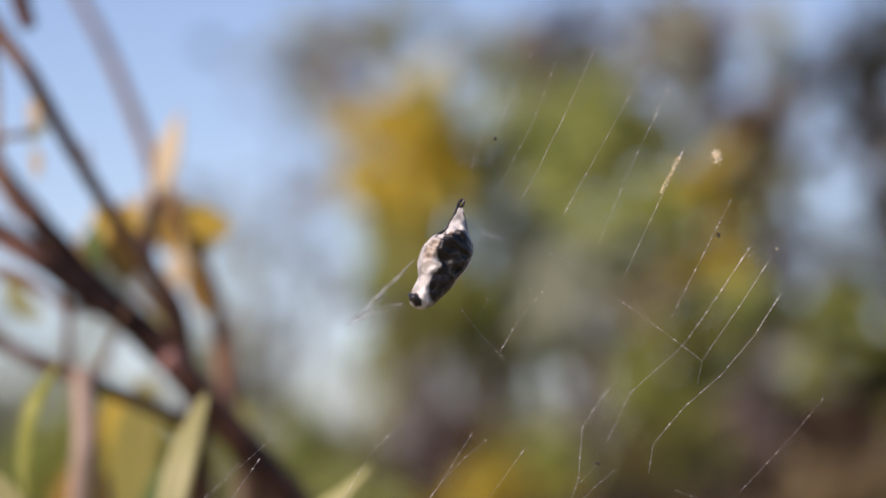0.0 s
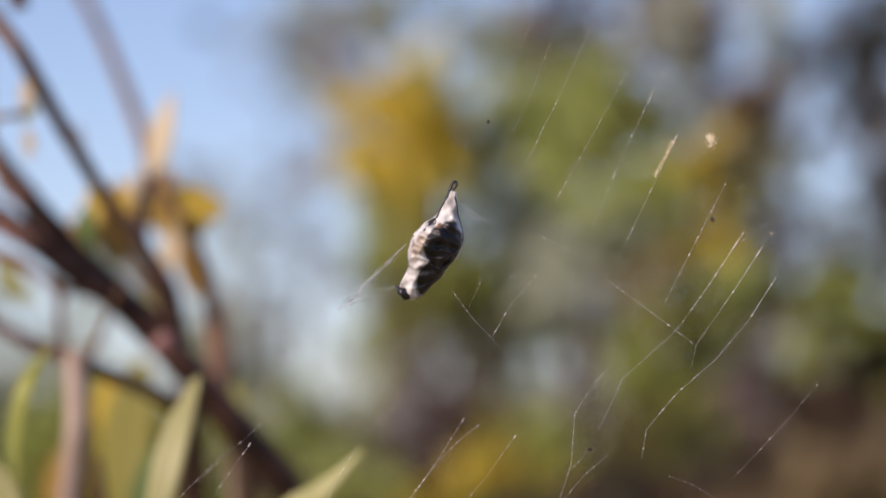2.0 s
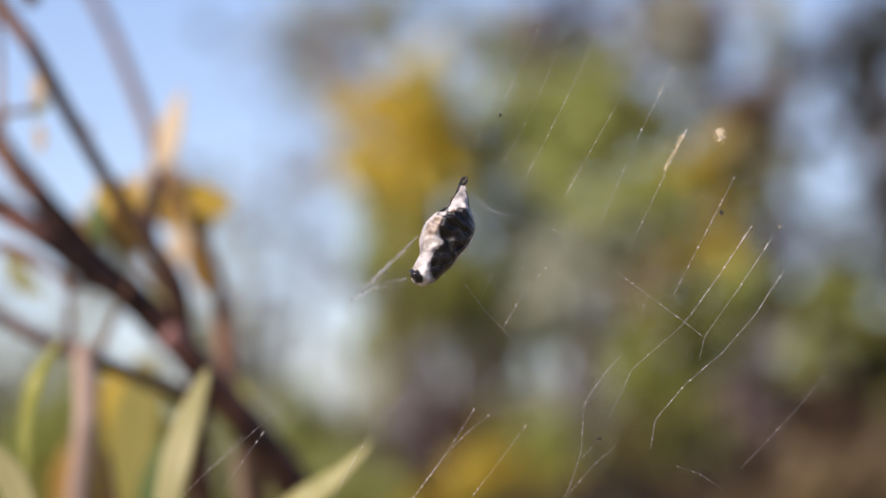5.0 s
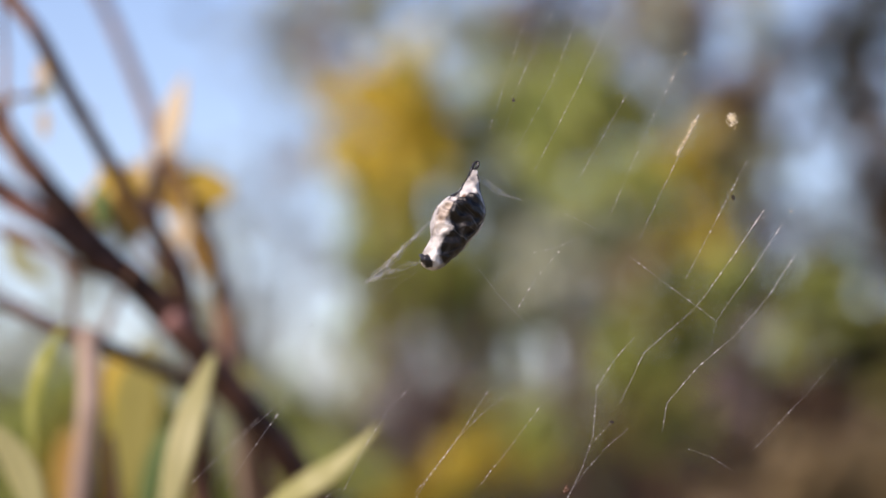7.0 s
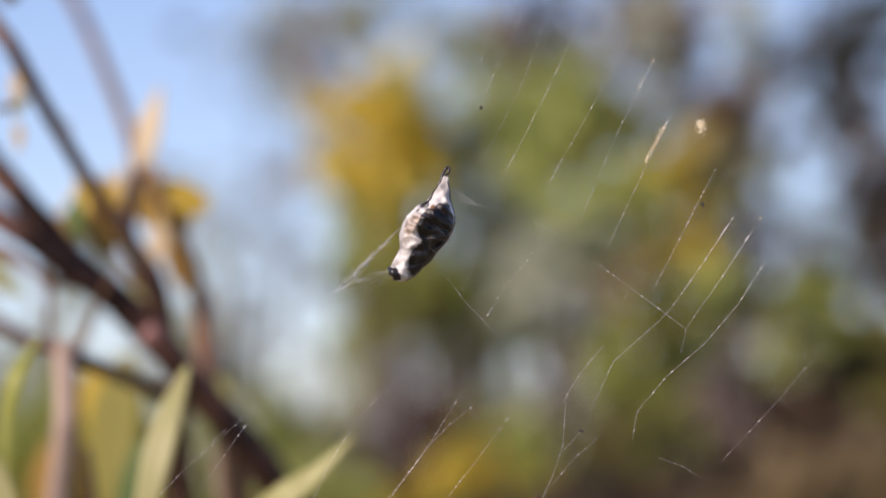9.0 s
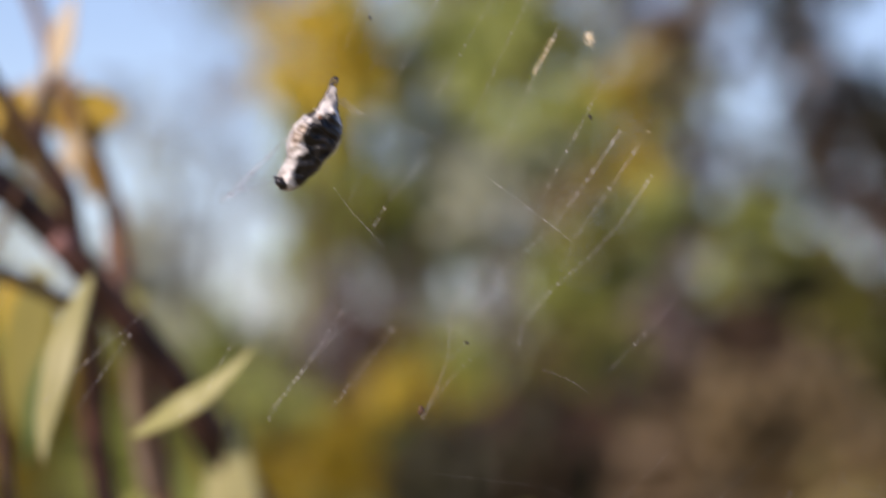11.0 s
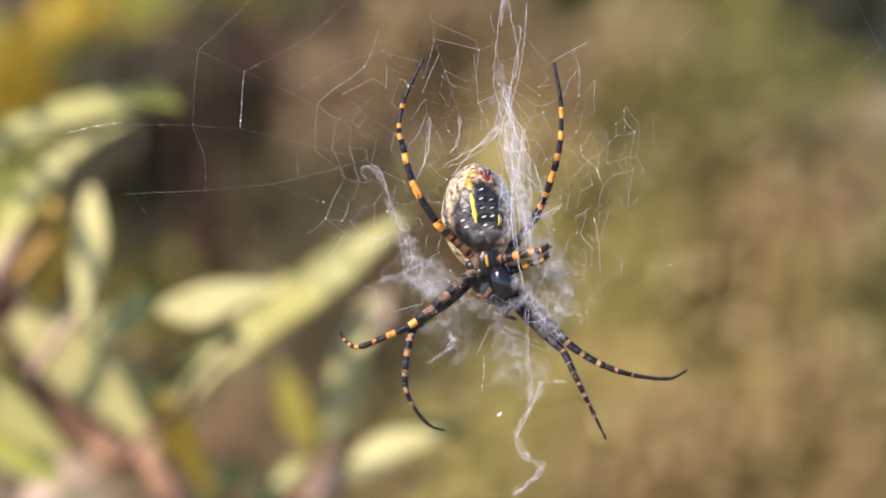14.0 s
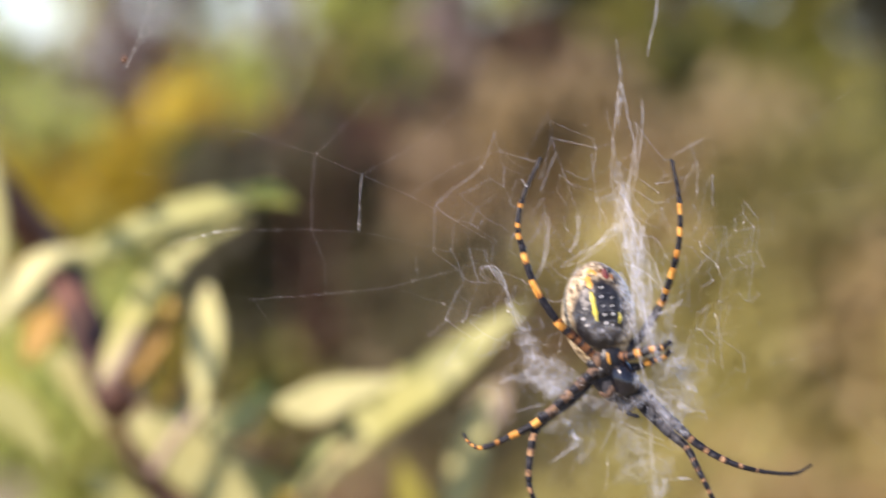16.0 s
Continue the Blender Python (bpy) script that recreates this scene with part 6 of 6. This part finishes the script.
def build_prey():
    ob = thing("wrapped_prey", (0, 0, 0), "silk-wrapped insect prey bundle hanging in the web", "prey")
    long = 1.09
    # edge of the bundle on either side of its hanging line, in millimetres down from the hook
    shape = ((1.0, 0.0, 0.75), (1.4, -0.05, 1.0), (1.9, 0.05, 1.35), (3.3, -0.25, 2.2), (4.0, -0.35, 2.9), (4.7, -0.6, 3.6), (5.5, -1.2, 3.95), (6.3, -1.65, 4.1), (7.1, -2.05, 4.0),
             (8.0, -1.9, 3.85), (9.0, -1.65, 3.6), (9.8, -1.25, 3.4), (10.6, -0.9, 3.05), (11.3, -0.75, 2.7), (12.0, -0.8, 2.45), (12.8, -0.85, 2.1), (13.4, -0.8, 1.75), (13.8, -0.5, 1.3), (14.0, 0.0, 0.7))
    zs = [p[0] for p in shape]

    def skin(s, a):
        """A point of the wrapping, s millimetres down and a radians round it."""
        lo = float(np.interp(s, zs, [p[1] for p in shape]))
        hi = float(np.interp(s, zs, [p[2] for p in shape]))
        c, h = (lo + hi) / 2, (hi - lo) / 2
        deep = 0.92 + 0.10 * math.cos(2 * a + s * 0.5) + 0.08 * math.cos(4 * a + 1.3 + s * 0.9)
        v = Vector((h * math.cos(a), h * deep * math.sin(a), -s * long))
        crease = noise.noise(Vector((v.x * 0.9, v.y * 0.9, v.z * 0.55)))
        fold = 1 - abs(noise.noise(Vector((v.x * 0.7 + 5, v.y * 0.7, v.z * 0.8)))) * 2
        wide = 1 + 0.09 * crease + 0.08 * fold * abs(math.sin(a))
        return Vector((c + v.x * wide, v.y * wide * (1 + 0.20 * fold), v.z)) * 0.001

    sides, steps = 64, 96
    verts, faces = [], []
    for i in range(steps + 1):
        s = zs[0] + (zs[-1] - zs[0]) * i / steps
        for k in range(sides):
            verts.append(skin(s, 2 * math.pi * k / sides))
    for i in range(steps):
        for k in range(sides):
            faces.append((i * sides + k, (i + 1) * sides + k, (i + 1) * sides + (k + 1) % sides, i * sides + (k + 1) % sides))
    faces.append(tuple(range(sides)))
    faces.append(tuple(reversed(range(steps * sides, steps * sides + sides))))
    mesh_object("wrapping", verts, faces, prey_material(), ob, "grey-white silk wrapping with dark body showing through")
    hook = [Vector((x, -0.2, -s * long)) * 0.001 for x, s in ((0.05, 2.6), (0.02, 1.6), (-0.08, 0.9), (-0.10, 0.4), (0.02, 0.05), (0.25, -0.02), (0.42, 0.2), (0.42, 0.6), (0.26, 0.95), (0.45, 1.4), (0.9, 1.8))]
    mesh_object("claw", *tube(bent(hook, 5), lambda t: 0.00020 * (1 - 0.25 * t), 8, 0.18, 4), BLACK_HORN, ob, "curled black claw")
    v, f = egg((-0.00005, -0.0008, -0.0135 * long), 0.00100, 0.0009, 0.00055, 25, 14, 18, None, 0.4, 3)
    mesh_object("head", v, f, BLACK_HORN, ob, "shiny black head end")
    mesh_object("mouthpart", *egg((0.0004, -0.0006, -0.0140 * long), 0.0002, 0.00025, 0.0003, 60, 8, 10, None, 0.3, 2), BLACK_HORN, ob, "black mouthpart stub")
    rnd = random.Random(12)
    for n in range(22):
        # wrapping fibres wound round the bundle
        s0, a0, pitch = rnd.uniform(2.0, 12.5), rnd.uniform(0, 6.28), rnd.uniform(-3.4, 3.4)
        line = []
        for k in range(26):
            t = k / 25
            s = min(13.6, max(1.5, s0 + pitch * t))
            p = skin(s, a0 + t * 3.2)
            line.append(p + Vector((p.x, p.y, 0)) * 0.012)
        mesh_object("silk_fibre", *tube(line, rnd.uniform(0.000003, 0.000007), 4), FINE_SILK, ob)
    # folded legs of the insect, pressed on by the silk: way down the bundle, turn round it
    ways = (((1.1, -2.9), (2.0, -2.7), (3.4, -2.5), (4.6, -2.35), (5.6, -2.3), (6.4, -2.2)), ((1.5, -0.9), (2.4, -0.5), (3.4, -0.35), (4.3, -0.3), (5.2, -0.25), (6.4, -0.15), (7.6, -0.3)),
            ((4.6, -2.5), (5.4, -2.55), (6.4, -2.75), (7.4, -2.8)), ((8.0, -0.35), (9.2, -0.6), (9.6, -1.1), (9.0, -1.7)), ((10.4, -0.5), (11.6, -0.8), (12.6, -1.2)))
    for i, pts in enumerate(ways):
        mesh_object("leg", *tube(bent([skin(a, b) for a, b in pts], 6), (0.00011, 0.00010, 0.00009, 0.00010, 0.00009)[i], 7, 0.25, i), BLACK_HORN, ob, "folded dark leg pressed on by silk")
    return ob


# ---- the spider ----
LEG_BLACK = surface("leg_black", [(0.35, (0.005, 0.005, 0.007)), (0.62, (0.022, 0.022, 0.028)), (0.8, (0.09, 0.085, 0.09))], 1500, 0.42, 0.00009, 5000, spec=0.18)
LEG_ORANGE = surface("leg_orange", [(0.36, (0.14, 0.05, 0.02)), (0.46, (0.50, 0.22, 0.04)), (0.7, (0.72, 0.38, 0.10))], 1500, 0.5, 0.00009, 5000, spec=0.18)
LEG_PEACH = surface("leg_peach", [(0.38, (0.07, 0.045, 0.035)), (0.5, (0.25, 0.14, 0.07)), (0.72, (0.44, 0.27, 0.15))], 1500, 0.5, 0.00009, 5000, spec=0.18)
LEG_GREY = surface("leg_grey", [(0.35, (0.022, 0.024, 0.03)), (0.7, (0.07, 0.07, 0.08))], 900, 0.5, 0.00009, 5000, spec=0.18)
LEG_DULL = surface("leg_dull", [(0.35, (0.03, 0.025, 0.025)), (0.5, (0.12, 0.075, 0.05)), (0.7, (0.28, 0.17, 0.10))], 900, 0.55, 0.00012, 5000, spec=0.18)
LEG_BROWN = surface("leg_brown", [(0.35, (0.07, 0.03, 0.018)), (0.7, (0.26, 0.12, 0.05))], 900, 0.5, 0.00009, 5000, spec=0.18)
YELLOW = surface("yellow_mark", [(0.35, (0.42, 0.38, 0.05)), (0.7, (0.64, 0.56, 0.08))], 900, 0.45)
AMBER = surface("amber_mark", [(0.35, (0.42, 0.20, 0.03)), (0.7, (0.66, 0.35, 0.06))], 900, 0.45)
GREY_FOLD = surface("grey_fold", [(0.4, (0.02, 0.02, 0.025)), (0.6, (0.10, 0.11, 0.13)), (0.8, (0.24, 0.25, 0.28))], 1500, 0.5)
WHITE_SPOT = surface("white_spot", [(0.35, (0.60, 0.60, 0.58)), (0.7, (0.85, 0.85, 0.82))], 900, 0.45)
RED_BROWN = surface("red_brown", [(0.35, (0.10, 0.015, 0.012)), (0.7, (0.24, 0.04, 0.03))], 900, 0.35, 0.00005, 3000)
HORN = surface("body_horn", [(0.35, (0.005, 0.005, 0.007)), (0.62, (0.016, 0.016, 0.018)), (0.8, (0.07, 0.055, 0.045))], 700, 0.32, 0.00012, 2600, spec=0.35)

HEAD_HORN = surface("head_horn", [(0.35, (0.003, 0.003, 0.005)), (0.7, (0.012, 0.013, 0.018))], 700, 0.16, 0.00006, 2600, spec=0.55)


def abdomen_material():
    """Silvery cream back with dark speckles; the underside carries a black panel with grey sides."""
    m, nt, b = material("abdomen_skin")
    tc = nt.nodes.new("ShaderNodeTexCoord")
    sep = nt.nodes.new("ShaderNodeSeparateXYZ")
    nt.links.new(tc.outputs["Object"], sep.inputs[0])
    cream = ramp(nt, noise_tex(nt, 1700, 3), [(0.36, (0.07, 0.045, 0.025)), (0.47, (0.30, 0.22, 0.12)), (0.58, (0.52, 0.43, 0.28)), (0.75, (0.72, 0.66, 0.53))])
    grey = ramp(nt, noise_tex(nt, 600, 4), [(0.35, (0.003, 0.003, 0.004)), (0.55, (0.007, 0.007, 0.010)), (0.70, (0.028, 0.028, 0.032)), (0.88, (0.20, 0.20, 0.20))])
    nz = nt.nodes.new("ShaderNodeMath")
    nz.operation, nz.inputs[1].default_value = "MULTIPLY_ADD", 0.0010
    nt.links.new(noise_tex(nt, 500, 3), nz.inputs[0])
    nt.links.new(sep.outputs["Y"], nz.inputs[2])
    mr = nt.nodes.new("ShaderNodeMapRange")
    mr.inputs["From Min"].default_value, mr.inputs["From Max"].default_value = -0.0034, -0.0024
    nt.links.new(nz.outputs[0], mr.inputs["Value"])
    x = nt.nodes.new("ShaderNodeMix")
    x.data_type = "RGBA"
    nt.links.new(mr.outputs["Result"], x.inputs["Factor"])
    nt.links.new(grey, x.inputs[6])
    nt.links.new(cream, x.inputs[7])
    nt.links.new(x.outputs[2], b.inputs["Base Color"])
    b.inputs["Roughness"].default_value = 0.36
    bumped(nt, b, noise_tex(nt, 1300, 6), 0.9, 0.00022)
    return m


def build_spider():
    origin = Vector((0.00349, 0.002, 0.87339))
    ob = thing("spider", origin, "banded garden spider, underside seen, head down in its web", "spider")
    centre = Vector((0.00248, 0.0048, 0.87815))
    rx, ry, rz, turn = 0.0042, 0.0048, 0.0066, -4
    v, f = egg(centre, rx, ry, rz, turn, 36, 44, lambda t: 0.86 + 0.2 * math.sin(math.pi * min(1, t * 1.1)), 0.03, 2)
    belly = mesh_object("abdomen", v, f, abdomen_material(), ob, "silver-cream abdomen with black underside panel", at=centre - origin)

    def on_belly(x, z, lift=0.00006):
        """The point of the belly in front of (x, z), seen from the abdomen's centre."""
        w = 0.86 + 0.2 * math.sin(math.pi * min(1, math.acos(max(-1, min(1, z / rz))) / math.pi * 1.1))
        q = max(0.05, 1 - (x / (rx * w)) ** 2 - (z / rz) ** 2)
        p = Vector((x, -ry * w * math.sqrt(q) - lift, z))
        return centre + Matrix.Rotation(radians(turn), 3, "Y") @ p

    def mark(name, points, width, mat, label=""):
        """A slightly raised coloured mark along the belly."""
        line = bent([Vector((x, 0, z + 0.0006)) for x, z in points], 6)
        verts, faces = [], []
        n = len(line)
        for i, p in enumerate(line):
            t = i / (n - 1)
            d = (line[min(i + 1, n - 1)] - line[max(i - 1, 0)]).normalized()
            s = Vector((d.z, 0, -d.x))
            w = width * (0.35 + 0.65 * math.sin(math.pi * min(0.97, max(0.03, t))) ** 0.5) * (1 + 0.22 * math.sin(11 * t + 900 * points[0][0]) + 0.12 * math.sin(27 * t))
            for k, lift in ((-1, -0.00012), (-0.8, 0.00003), (0, 0.00009), (0.8, 0.00003), (1, -0.00012)):
                q = p + s * w * k
                verts.append(on_belly(q.x, q.z, lift))
        for i in range(n - 1):
            for k in range(4):
                faces.append((5 * i + k, 5 * i + k + 1, 5 * i + 6 + k, 5 * i + 5 + k))
        return mesh_object(name, verts, faces, mat, belly, label, at=(0, 0, 0))

    mark("stripe", [(-0.0007, 0.0026), (-0.0006, 0.0018), (-0.0005, 0.0009), (-0.0004, 0.0001), (-0.0003, -0.0010)], 0.00030, YELLOW, "yellow stripe of the underside")
    mark("stripe", [(0.0025, -0.0002), (0.0026, -0.0008), (0.0024, -0.0015)], 0.00022, YELLOW, "yellow stripe of the underside")
    mark("patch", [(-0.0011, 0.0044), (-0.0009, 0.0038), (-0.0007, 0.0030)], 0.00045, AMBER, "amber patch beside the spinnerets")
    for x, z in ((0.0006, 0.0030), (0.0018, 0.0028), (0.0005, 0.0019), (0.0017, 0.0017), (0.0006, 0.0008), (0.0017, 0.0007), (0.0007, -0.0003), (0.0017, -0.0003), (-0.0016, 0.0006), (-0.0019, -0.0006), (-0.0015, -0.0014), (0.0008, -0.0013), (0.0015, -0.0016)):
        mark("spot", [(x - 0.00026, z - 0.00008), (x, z), (x + 0.00026, z + 0.00009)], 0.00008 + 0.00004 * math.sin(5000 * x + 2000 * z), WHITE_SPOT)
    for z in (0.0022, 0.0012, 0.0001, -0.0011):
        mark("wrinkle", [(-0.0002, z - 0.00005), (0.0007, z + 0.00008), (0.0016, z + 0.00002), (0.0022, z - 0.00008)], 0.00005, GREY_FOLD)
    mark("patch", [(-0.0004, -0.0019), (0.0001, -0.0023), (0.0008, -0.0022)], 0.00030, GREY_FOLD, "grey fold at the front of the underside")
    mark("patch", [(0.0001, 0.0046), (-0.0004, 0.0050), (-0.0010, 0.0049)], 0.00024, AMBER, "amber patch beside the spinnerets")
    for i, (x, z, r, tall, mat) in enumerate(((0.0012, 0.0049, 0.00055, 1.7, RED_BROWN), (0.0019, 0.0046, 0.00042, 1.3, LEG_BROWN), (0.0006, 0.0054, 0.00036, 1.2, LEG_BROWN), (0.0016, 0.0054, 0.00040, 1.2, HORN), (0.0021, 0.0040, 0.00034, 1.2, HORN))):
        c = on_belly(x, z, -0.0001)
        mesh_object("spinneret", *egg(c, r, r * 1.2, r * tall, -12 + 9 * i, 12, 16, lambda t: 0.55 + 0.45 * t, 0.2, i), mat, ob, "red-brown spinneret" if mat is RED_BROWN else "dark brown spinneret")

    # front body
    mesh_object("carapace", *egg((0.00398, 0.0035, 0.8709), 0.0024, 0.0018, 0.0034, -24, 18, 24, None, 0.08, 5), LEG_GREY, ob, "grey hairy carapace")
    mesh_object("sternum", *egg((0.00369, 0.0014, 0.87287), 0.0014, 0.0008, 0.0018, -10, 14, 18, None, 0.1, 6), HORN, ob)
    mesh_object("sternum_mark", *egg((0.00355, 0.0006, 0.87319), 0.00022, 0.0003, 0.0008, -10, 10, 12, None, 0.2, 7), AMBER, ob, "yellow streak on the sternum")
    mesh_object("head", *egg((0.00546, 0.0012, 0.87032), 0.0017, 0.0017, 0.0025, -14, 18, 22, None, 0.06, 8), HEAD_HORN, ob, "glossy black head")
    for i, c in enumerate(((0.00492, 0.0012, 0.86796), (0.00574, 0.0014, 0.86774))):
        mesh_object("fang", *egg(c, 0.0006, 0.0006, 0.0013, -12, 12, 14, None, 0.1, i), HORN, ob)
    for i, line in enumerate(([(0.00417, 0.001, 0.86968), (0.00327, 0, 0.86872), (0.00245, -0.0005, 0.8691)], [(0.00601, 0.001, 0.869), (0.00654, 0, 0.8679), (0.00572, -0.0005, 0.86671), (0.00708, -0.0005, 0.86616)])):
        mesh_object("palp", *tube(bent(line, 6), lambda t: 0.00042 * (1 - 0.5 * t), 8, 0.1, i), LEG_DULL if i == 0 else HORN, ob)
    for i, c in enumerate(((0.00232, 0.0016, 0.873), (0.00287, 0.0016, 0.87177), (0.00451, 0.0016, 0.87327), (0.00506, 0.002, 0.87215), (0.00191, 0.0018, 0.8723), (0.00424, 0.002, 0.87393))):
        mesh_object("coxa", *egg(c, 0.00075, 0.0007, 0.0011, 30 * i, 10, 14, None, 0.12, i), (LEG_DULL if i == 0 else HORN), ob)

    def leg(points, joints, r0, r1, bands, first, tones, seed, black_share=0.6, ring=None, plain=0.84):
        """One leg through its joints: thigh, shin and foot, with coloured rings. first: where the rings begin (0..1)."""
        per = 16
        line = bent(points, per)
        n = len(line)
        cuts = [0] + [j * per for j in joints] + [n - 1]
        rnd = random.Random(seed)
        top = None
        soft = [rnd.uniform(0.85, 1.15) for _ in range(bands + 1)]
        edge = [first + (1 - first) * (i + rnd.uniform(-0.24, 0.24)) / bands for i in range(bands + 1)]
        for s in range(len(cuts) - 1):
            a, b = cuts[s], cuts[s + 1]
            seg = line[a:b + 1]

            def rad(t, a=a, b=b):
                u = (a + (b - a) * t) / (n - 1)
                base = r0 + (r1 - r0) * u ** 0.8
                return base * (1 + 0.16 * math.exp(-((t - 0.94) / 0.07) ** 2) - 0.12 * math.exp(-(t / 0.05) ** 2))

            v, f = tube(seg, rad, 10, 0.05, seed + s)
            slots = []
            for i in range(len(seg) - 1):
                u = (a + i + 0.5) / (n - 1)
                if u < first:
                    k = 2 if (u / first * 4 + 0.3 * seed) % 1 > 0.4 else 3
                else:
                    w = max(i for i in range(bands + 1) if edge[i] <= u or i == 0)
                    top_edge = edge[w + 1] if w < bands else 1.0
                    k = 0 if (u - edge[w]) / (top_edge - edge[w]) < black_share * soft[w] or u > plain else 1
                slots += [k] * 10
            slots += [0, 0]
            ob_s = mesh_object(("leg", "shin", "foot", "claw")[min(s, 3)], v, f, [LEG_BLACK, ring or LEG_ORANGE, tones[0], tones[1]], top or ob, "" if s else "black leg with orange rings", slots=slots)
            top = top or ob_s
        # bristles
        bristles = []
        for _ in range(170):
            i = rnd.randrange(int(n * 0.08), n - 2)
            d = (line[i + 1] - line[i]).normalized()
            u = Vector((rnd.gauss(0, 1), rnd.gauss(0, 0.6), rnd.gauss(0, 1)))
            u = (u - u.dot(d) * d).normalized()
            r = r0 + (r1 - r0) * (i / n) ** 0.8
            p = line[i] + u * r * 0.8
            bristles.append(tube([p, p + (u * 0.5 + d * 0.6) * 0.0003, p + (u * 0.8 + d * 1.3) * 0.0004], lambda t: 0.000016 * (1.1 - t), 3))
        mesh_object("bristles", *joined(bristles), LEG_BLACK, top)["kind"] = "stuff"

    bro, gre, dul = (LEG_BROWN, LEG_BLACK), (LEG_GREY, LEG_BLACK), (LEG_DULL, LEG_BLACK)
    leg([(0.00212, 0.002, 0.87339), (-0.00061, 0.001, 0.87584), (-0.00265, 0, 0.87793), (-0.0053, -0.0005, 0.88224), (-0.00673, 0, 0.88712), (-0.00714, 0, 0.88916), (-0.00653, 0.0005, 0.89255), (-0.00422, 0.001, 0.89758)], (2, 4, 6), 0.00068, 0.0002, 7, 0.2, bro, 1, 0.56)
    leg([(0.0044, 0.004, 0.87327), (0.00731, 0.006, 0.87523), (0.00975, 0.004, 0.87891), (0.01087, 0.002, 0.88174), (0.01185, 0.0005, 0.8852), (0.01237, 0, 0.88848), (0.0123, 0, 0.89256), (0.0115, 0.001, 0.89703)], (2, 4, 6), 0.00068, 0.0002, 8, 0.25, gre, 2, 0.54)
    leg([(0.00301, 0.002, 0.87256), (-0.00061, 0.001, 0.86954), (-0.0047, 0, 0.86599), (-0.00811, 0, 0.86414), (-0.01173, 0, 0.86271), (-0.01338, 0.0005, 0.86322), (-0.01414, 0.001, 0.86441)], (2, 4), 0.00074, 0.00012, 7, 0.30, dul, 3, 0.62, LEG_ORANGE, 0.9)
    leg([(0.00261, 0.003, 0.87182), (-0.00096, 0.002, 0.86825), (-0.00492, 0.001, 0.86537), (-0.00593, 0, 0.86257), (-0.00628, 0, 0.85847), (-0.00532, 0, 0.85559), (-0.00335, 0.0005, 0.85321), (-0.00144, 0.001, 0.85248)], (2, 4, 6), 0.00080, 0.00010, 8, 0.30, gre, 4, 0.62, LEG_PEACH, 0.76)
    leg([(0.00658, 0.003, 0.8699), (0.00931, 0.002, 0.86708), (0.01168, 0.001, 0.86489), (0.01405, 0, 0.86271), (0.0178, 0, 0.86052), (0.02156, 0, 0.85936), (0.02568, 0.0005, 0.85897), (0.02789, 0.001, 0.85996)], (2, 4, 6), 0.00088, 0.00010, 9, 0.34, gre, 5, 0.72, LEG_PEACH, 0.72)
    leg([(0.00605, 0.004, 0.86928), (0.0083, 0.003, 0.86646), (0.01102, 0.002, 0.86379), (0.01285, 0.001, 0.86215), (0.01419, 0, 0.85949), (0.01542, 0, 0.85696), (0.01681, 0.0005, 0.85417), (0.01813, 0.001, 0.85151)], (2, 4, 6), 0.00085, 0.00011, 9, 0.36, gre, 6, 0.72, LEG_PEACH, 0.86)
    leg([(0.00424, 0.002, 0.87311), (0.00655, 0.0005, 0.87361), (0.00858, 0, 0.87418), (0.01008, 0, 0.87445), (0.0111, 0, 0.87514)], (2, 3), 0.0007, 0.0003, 4, 0.2, bro, 7)
    leg([(0.00507, 0.003, 0.87209), (0.00691, 0.002, 0.87202), (0.0086, 0.001, 0.87276), (0.01009, 0.0005, 0.8732), (0.01103, 0, 0.87405)], (2, 3), 0.0006, 0.00025, 4, 0.3, gre, 8)
    leg([(0.00261, 0.004, 0.87327), (0.00075, 0.003, 0.87484), (-0.00062, 0.003, 0.87621), (-0.00137, 0.003, 0.8769)], (2,), 0.0008, 0.0005, 3, 0.4, bro, 9)
    return ob


PREY = build_prey()
build_spider()


def motions():
    walk(PREY, [
        (0, hang(-0.06481, 0.00000, 0.95048, -22.2, 23.0)),
        (0.5, hang(-0.06477, 0.00000, 0.95065, -23.0, 13.5)),
        (1, hang(-0.06470, 0.00000, 0.95075, -23.8, 4.0)),
        (1.5, hang(-0.06477, 0.00000, 0.95069, -24.0, 0.0)),
        (2, hang(-0.06476, 0.00000, 0.95076, -24.5, 0.0)),
        (2.5, hang(-0.06466, 0.00000, 0.95080, -24.0, 0.0)),
        (3, hang(-0.06471, 0.00000, 0.95066, -24.2, 0.0)),
        (3.5, hang(-0.06463, 0.00000, 0.95071, -24.0, 0.5)),
        (4, hang(-0.06470, 0.00000, 0.95063, -23.2, 8.0)),
        (4.2, hang(-0.06474, 0.00000, 0.95056, -22.5, 12.5)),
        (6.3, hang(-0.06550, 0.00000, 0.95003, -23.5, 26.0)),
        (6.5, hang(-0.06536, 0.00000, 0.95012, -24.0, 24.0)),
        (7, hang(-0.06523, 0.00000, 0.95030, -24.0, 20.5)),
        (7.5, hang(-0.06528, 0.00000, 0.95019, -23.8, 24.0)),
        (8, hang(-0.06507, 0.00000, 0.95042, -24.0, 18.5)),
        (8.2, hang(-0.06477, 0.00000, 0.95067, -25.2, 5.0)),
        (10.3, hang(-0.06487, 0.00000, 0.95064, -25.2, 19.0)),
        (10.5, hang(-0.06486, 0.00000, 0.95078, -25.2, 10.0)),
        (11, hang(-0.06484, 0.00000, 0.95064, -25.2, 10.0)),
        (16, hang(-0.06484, 0.00000, 0.95064, -25.2, 10.0)),
    ])


motions()
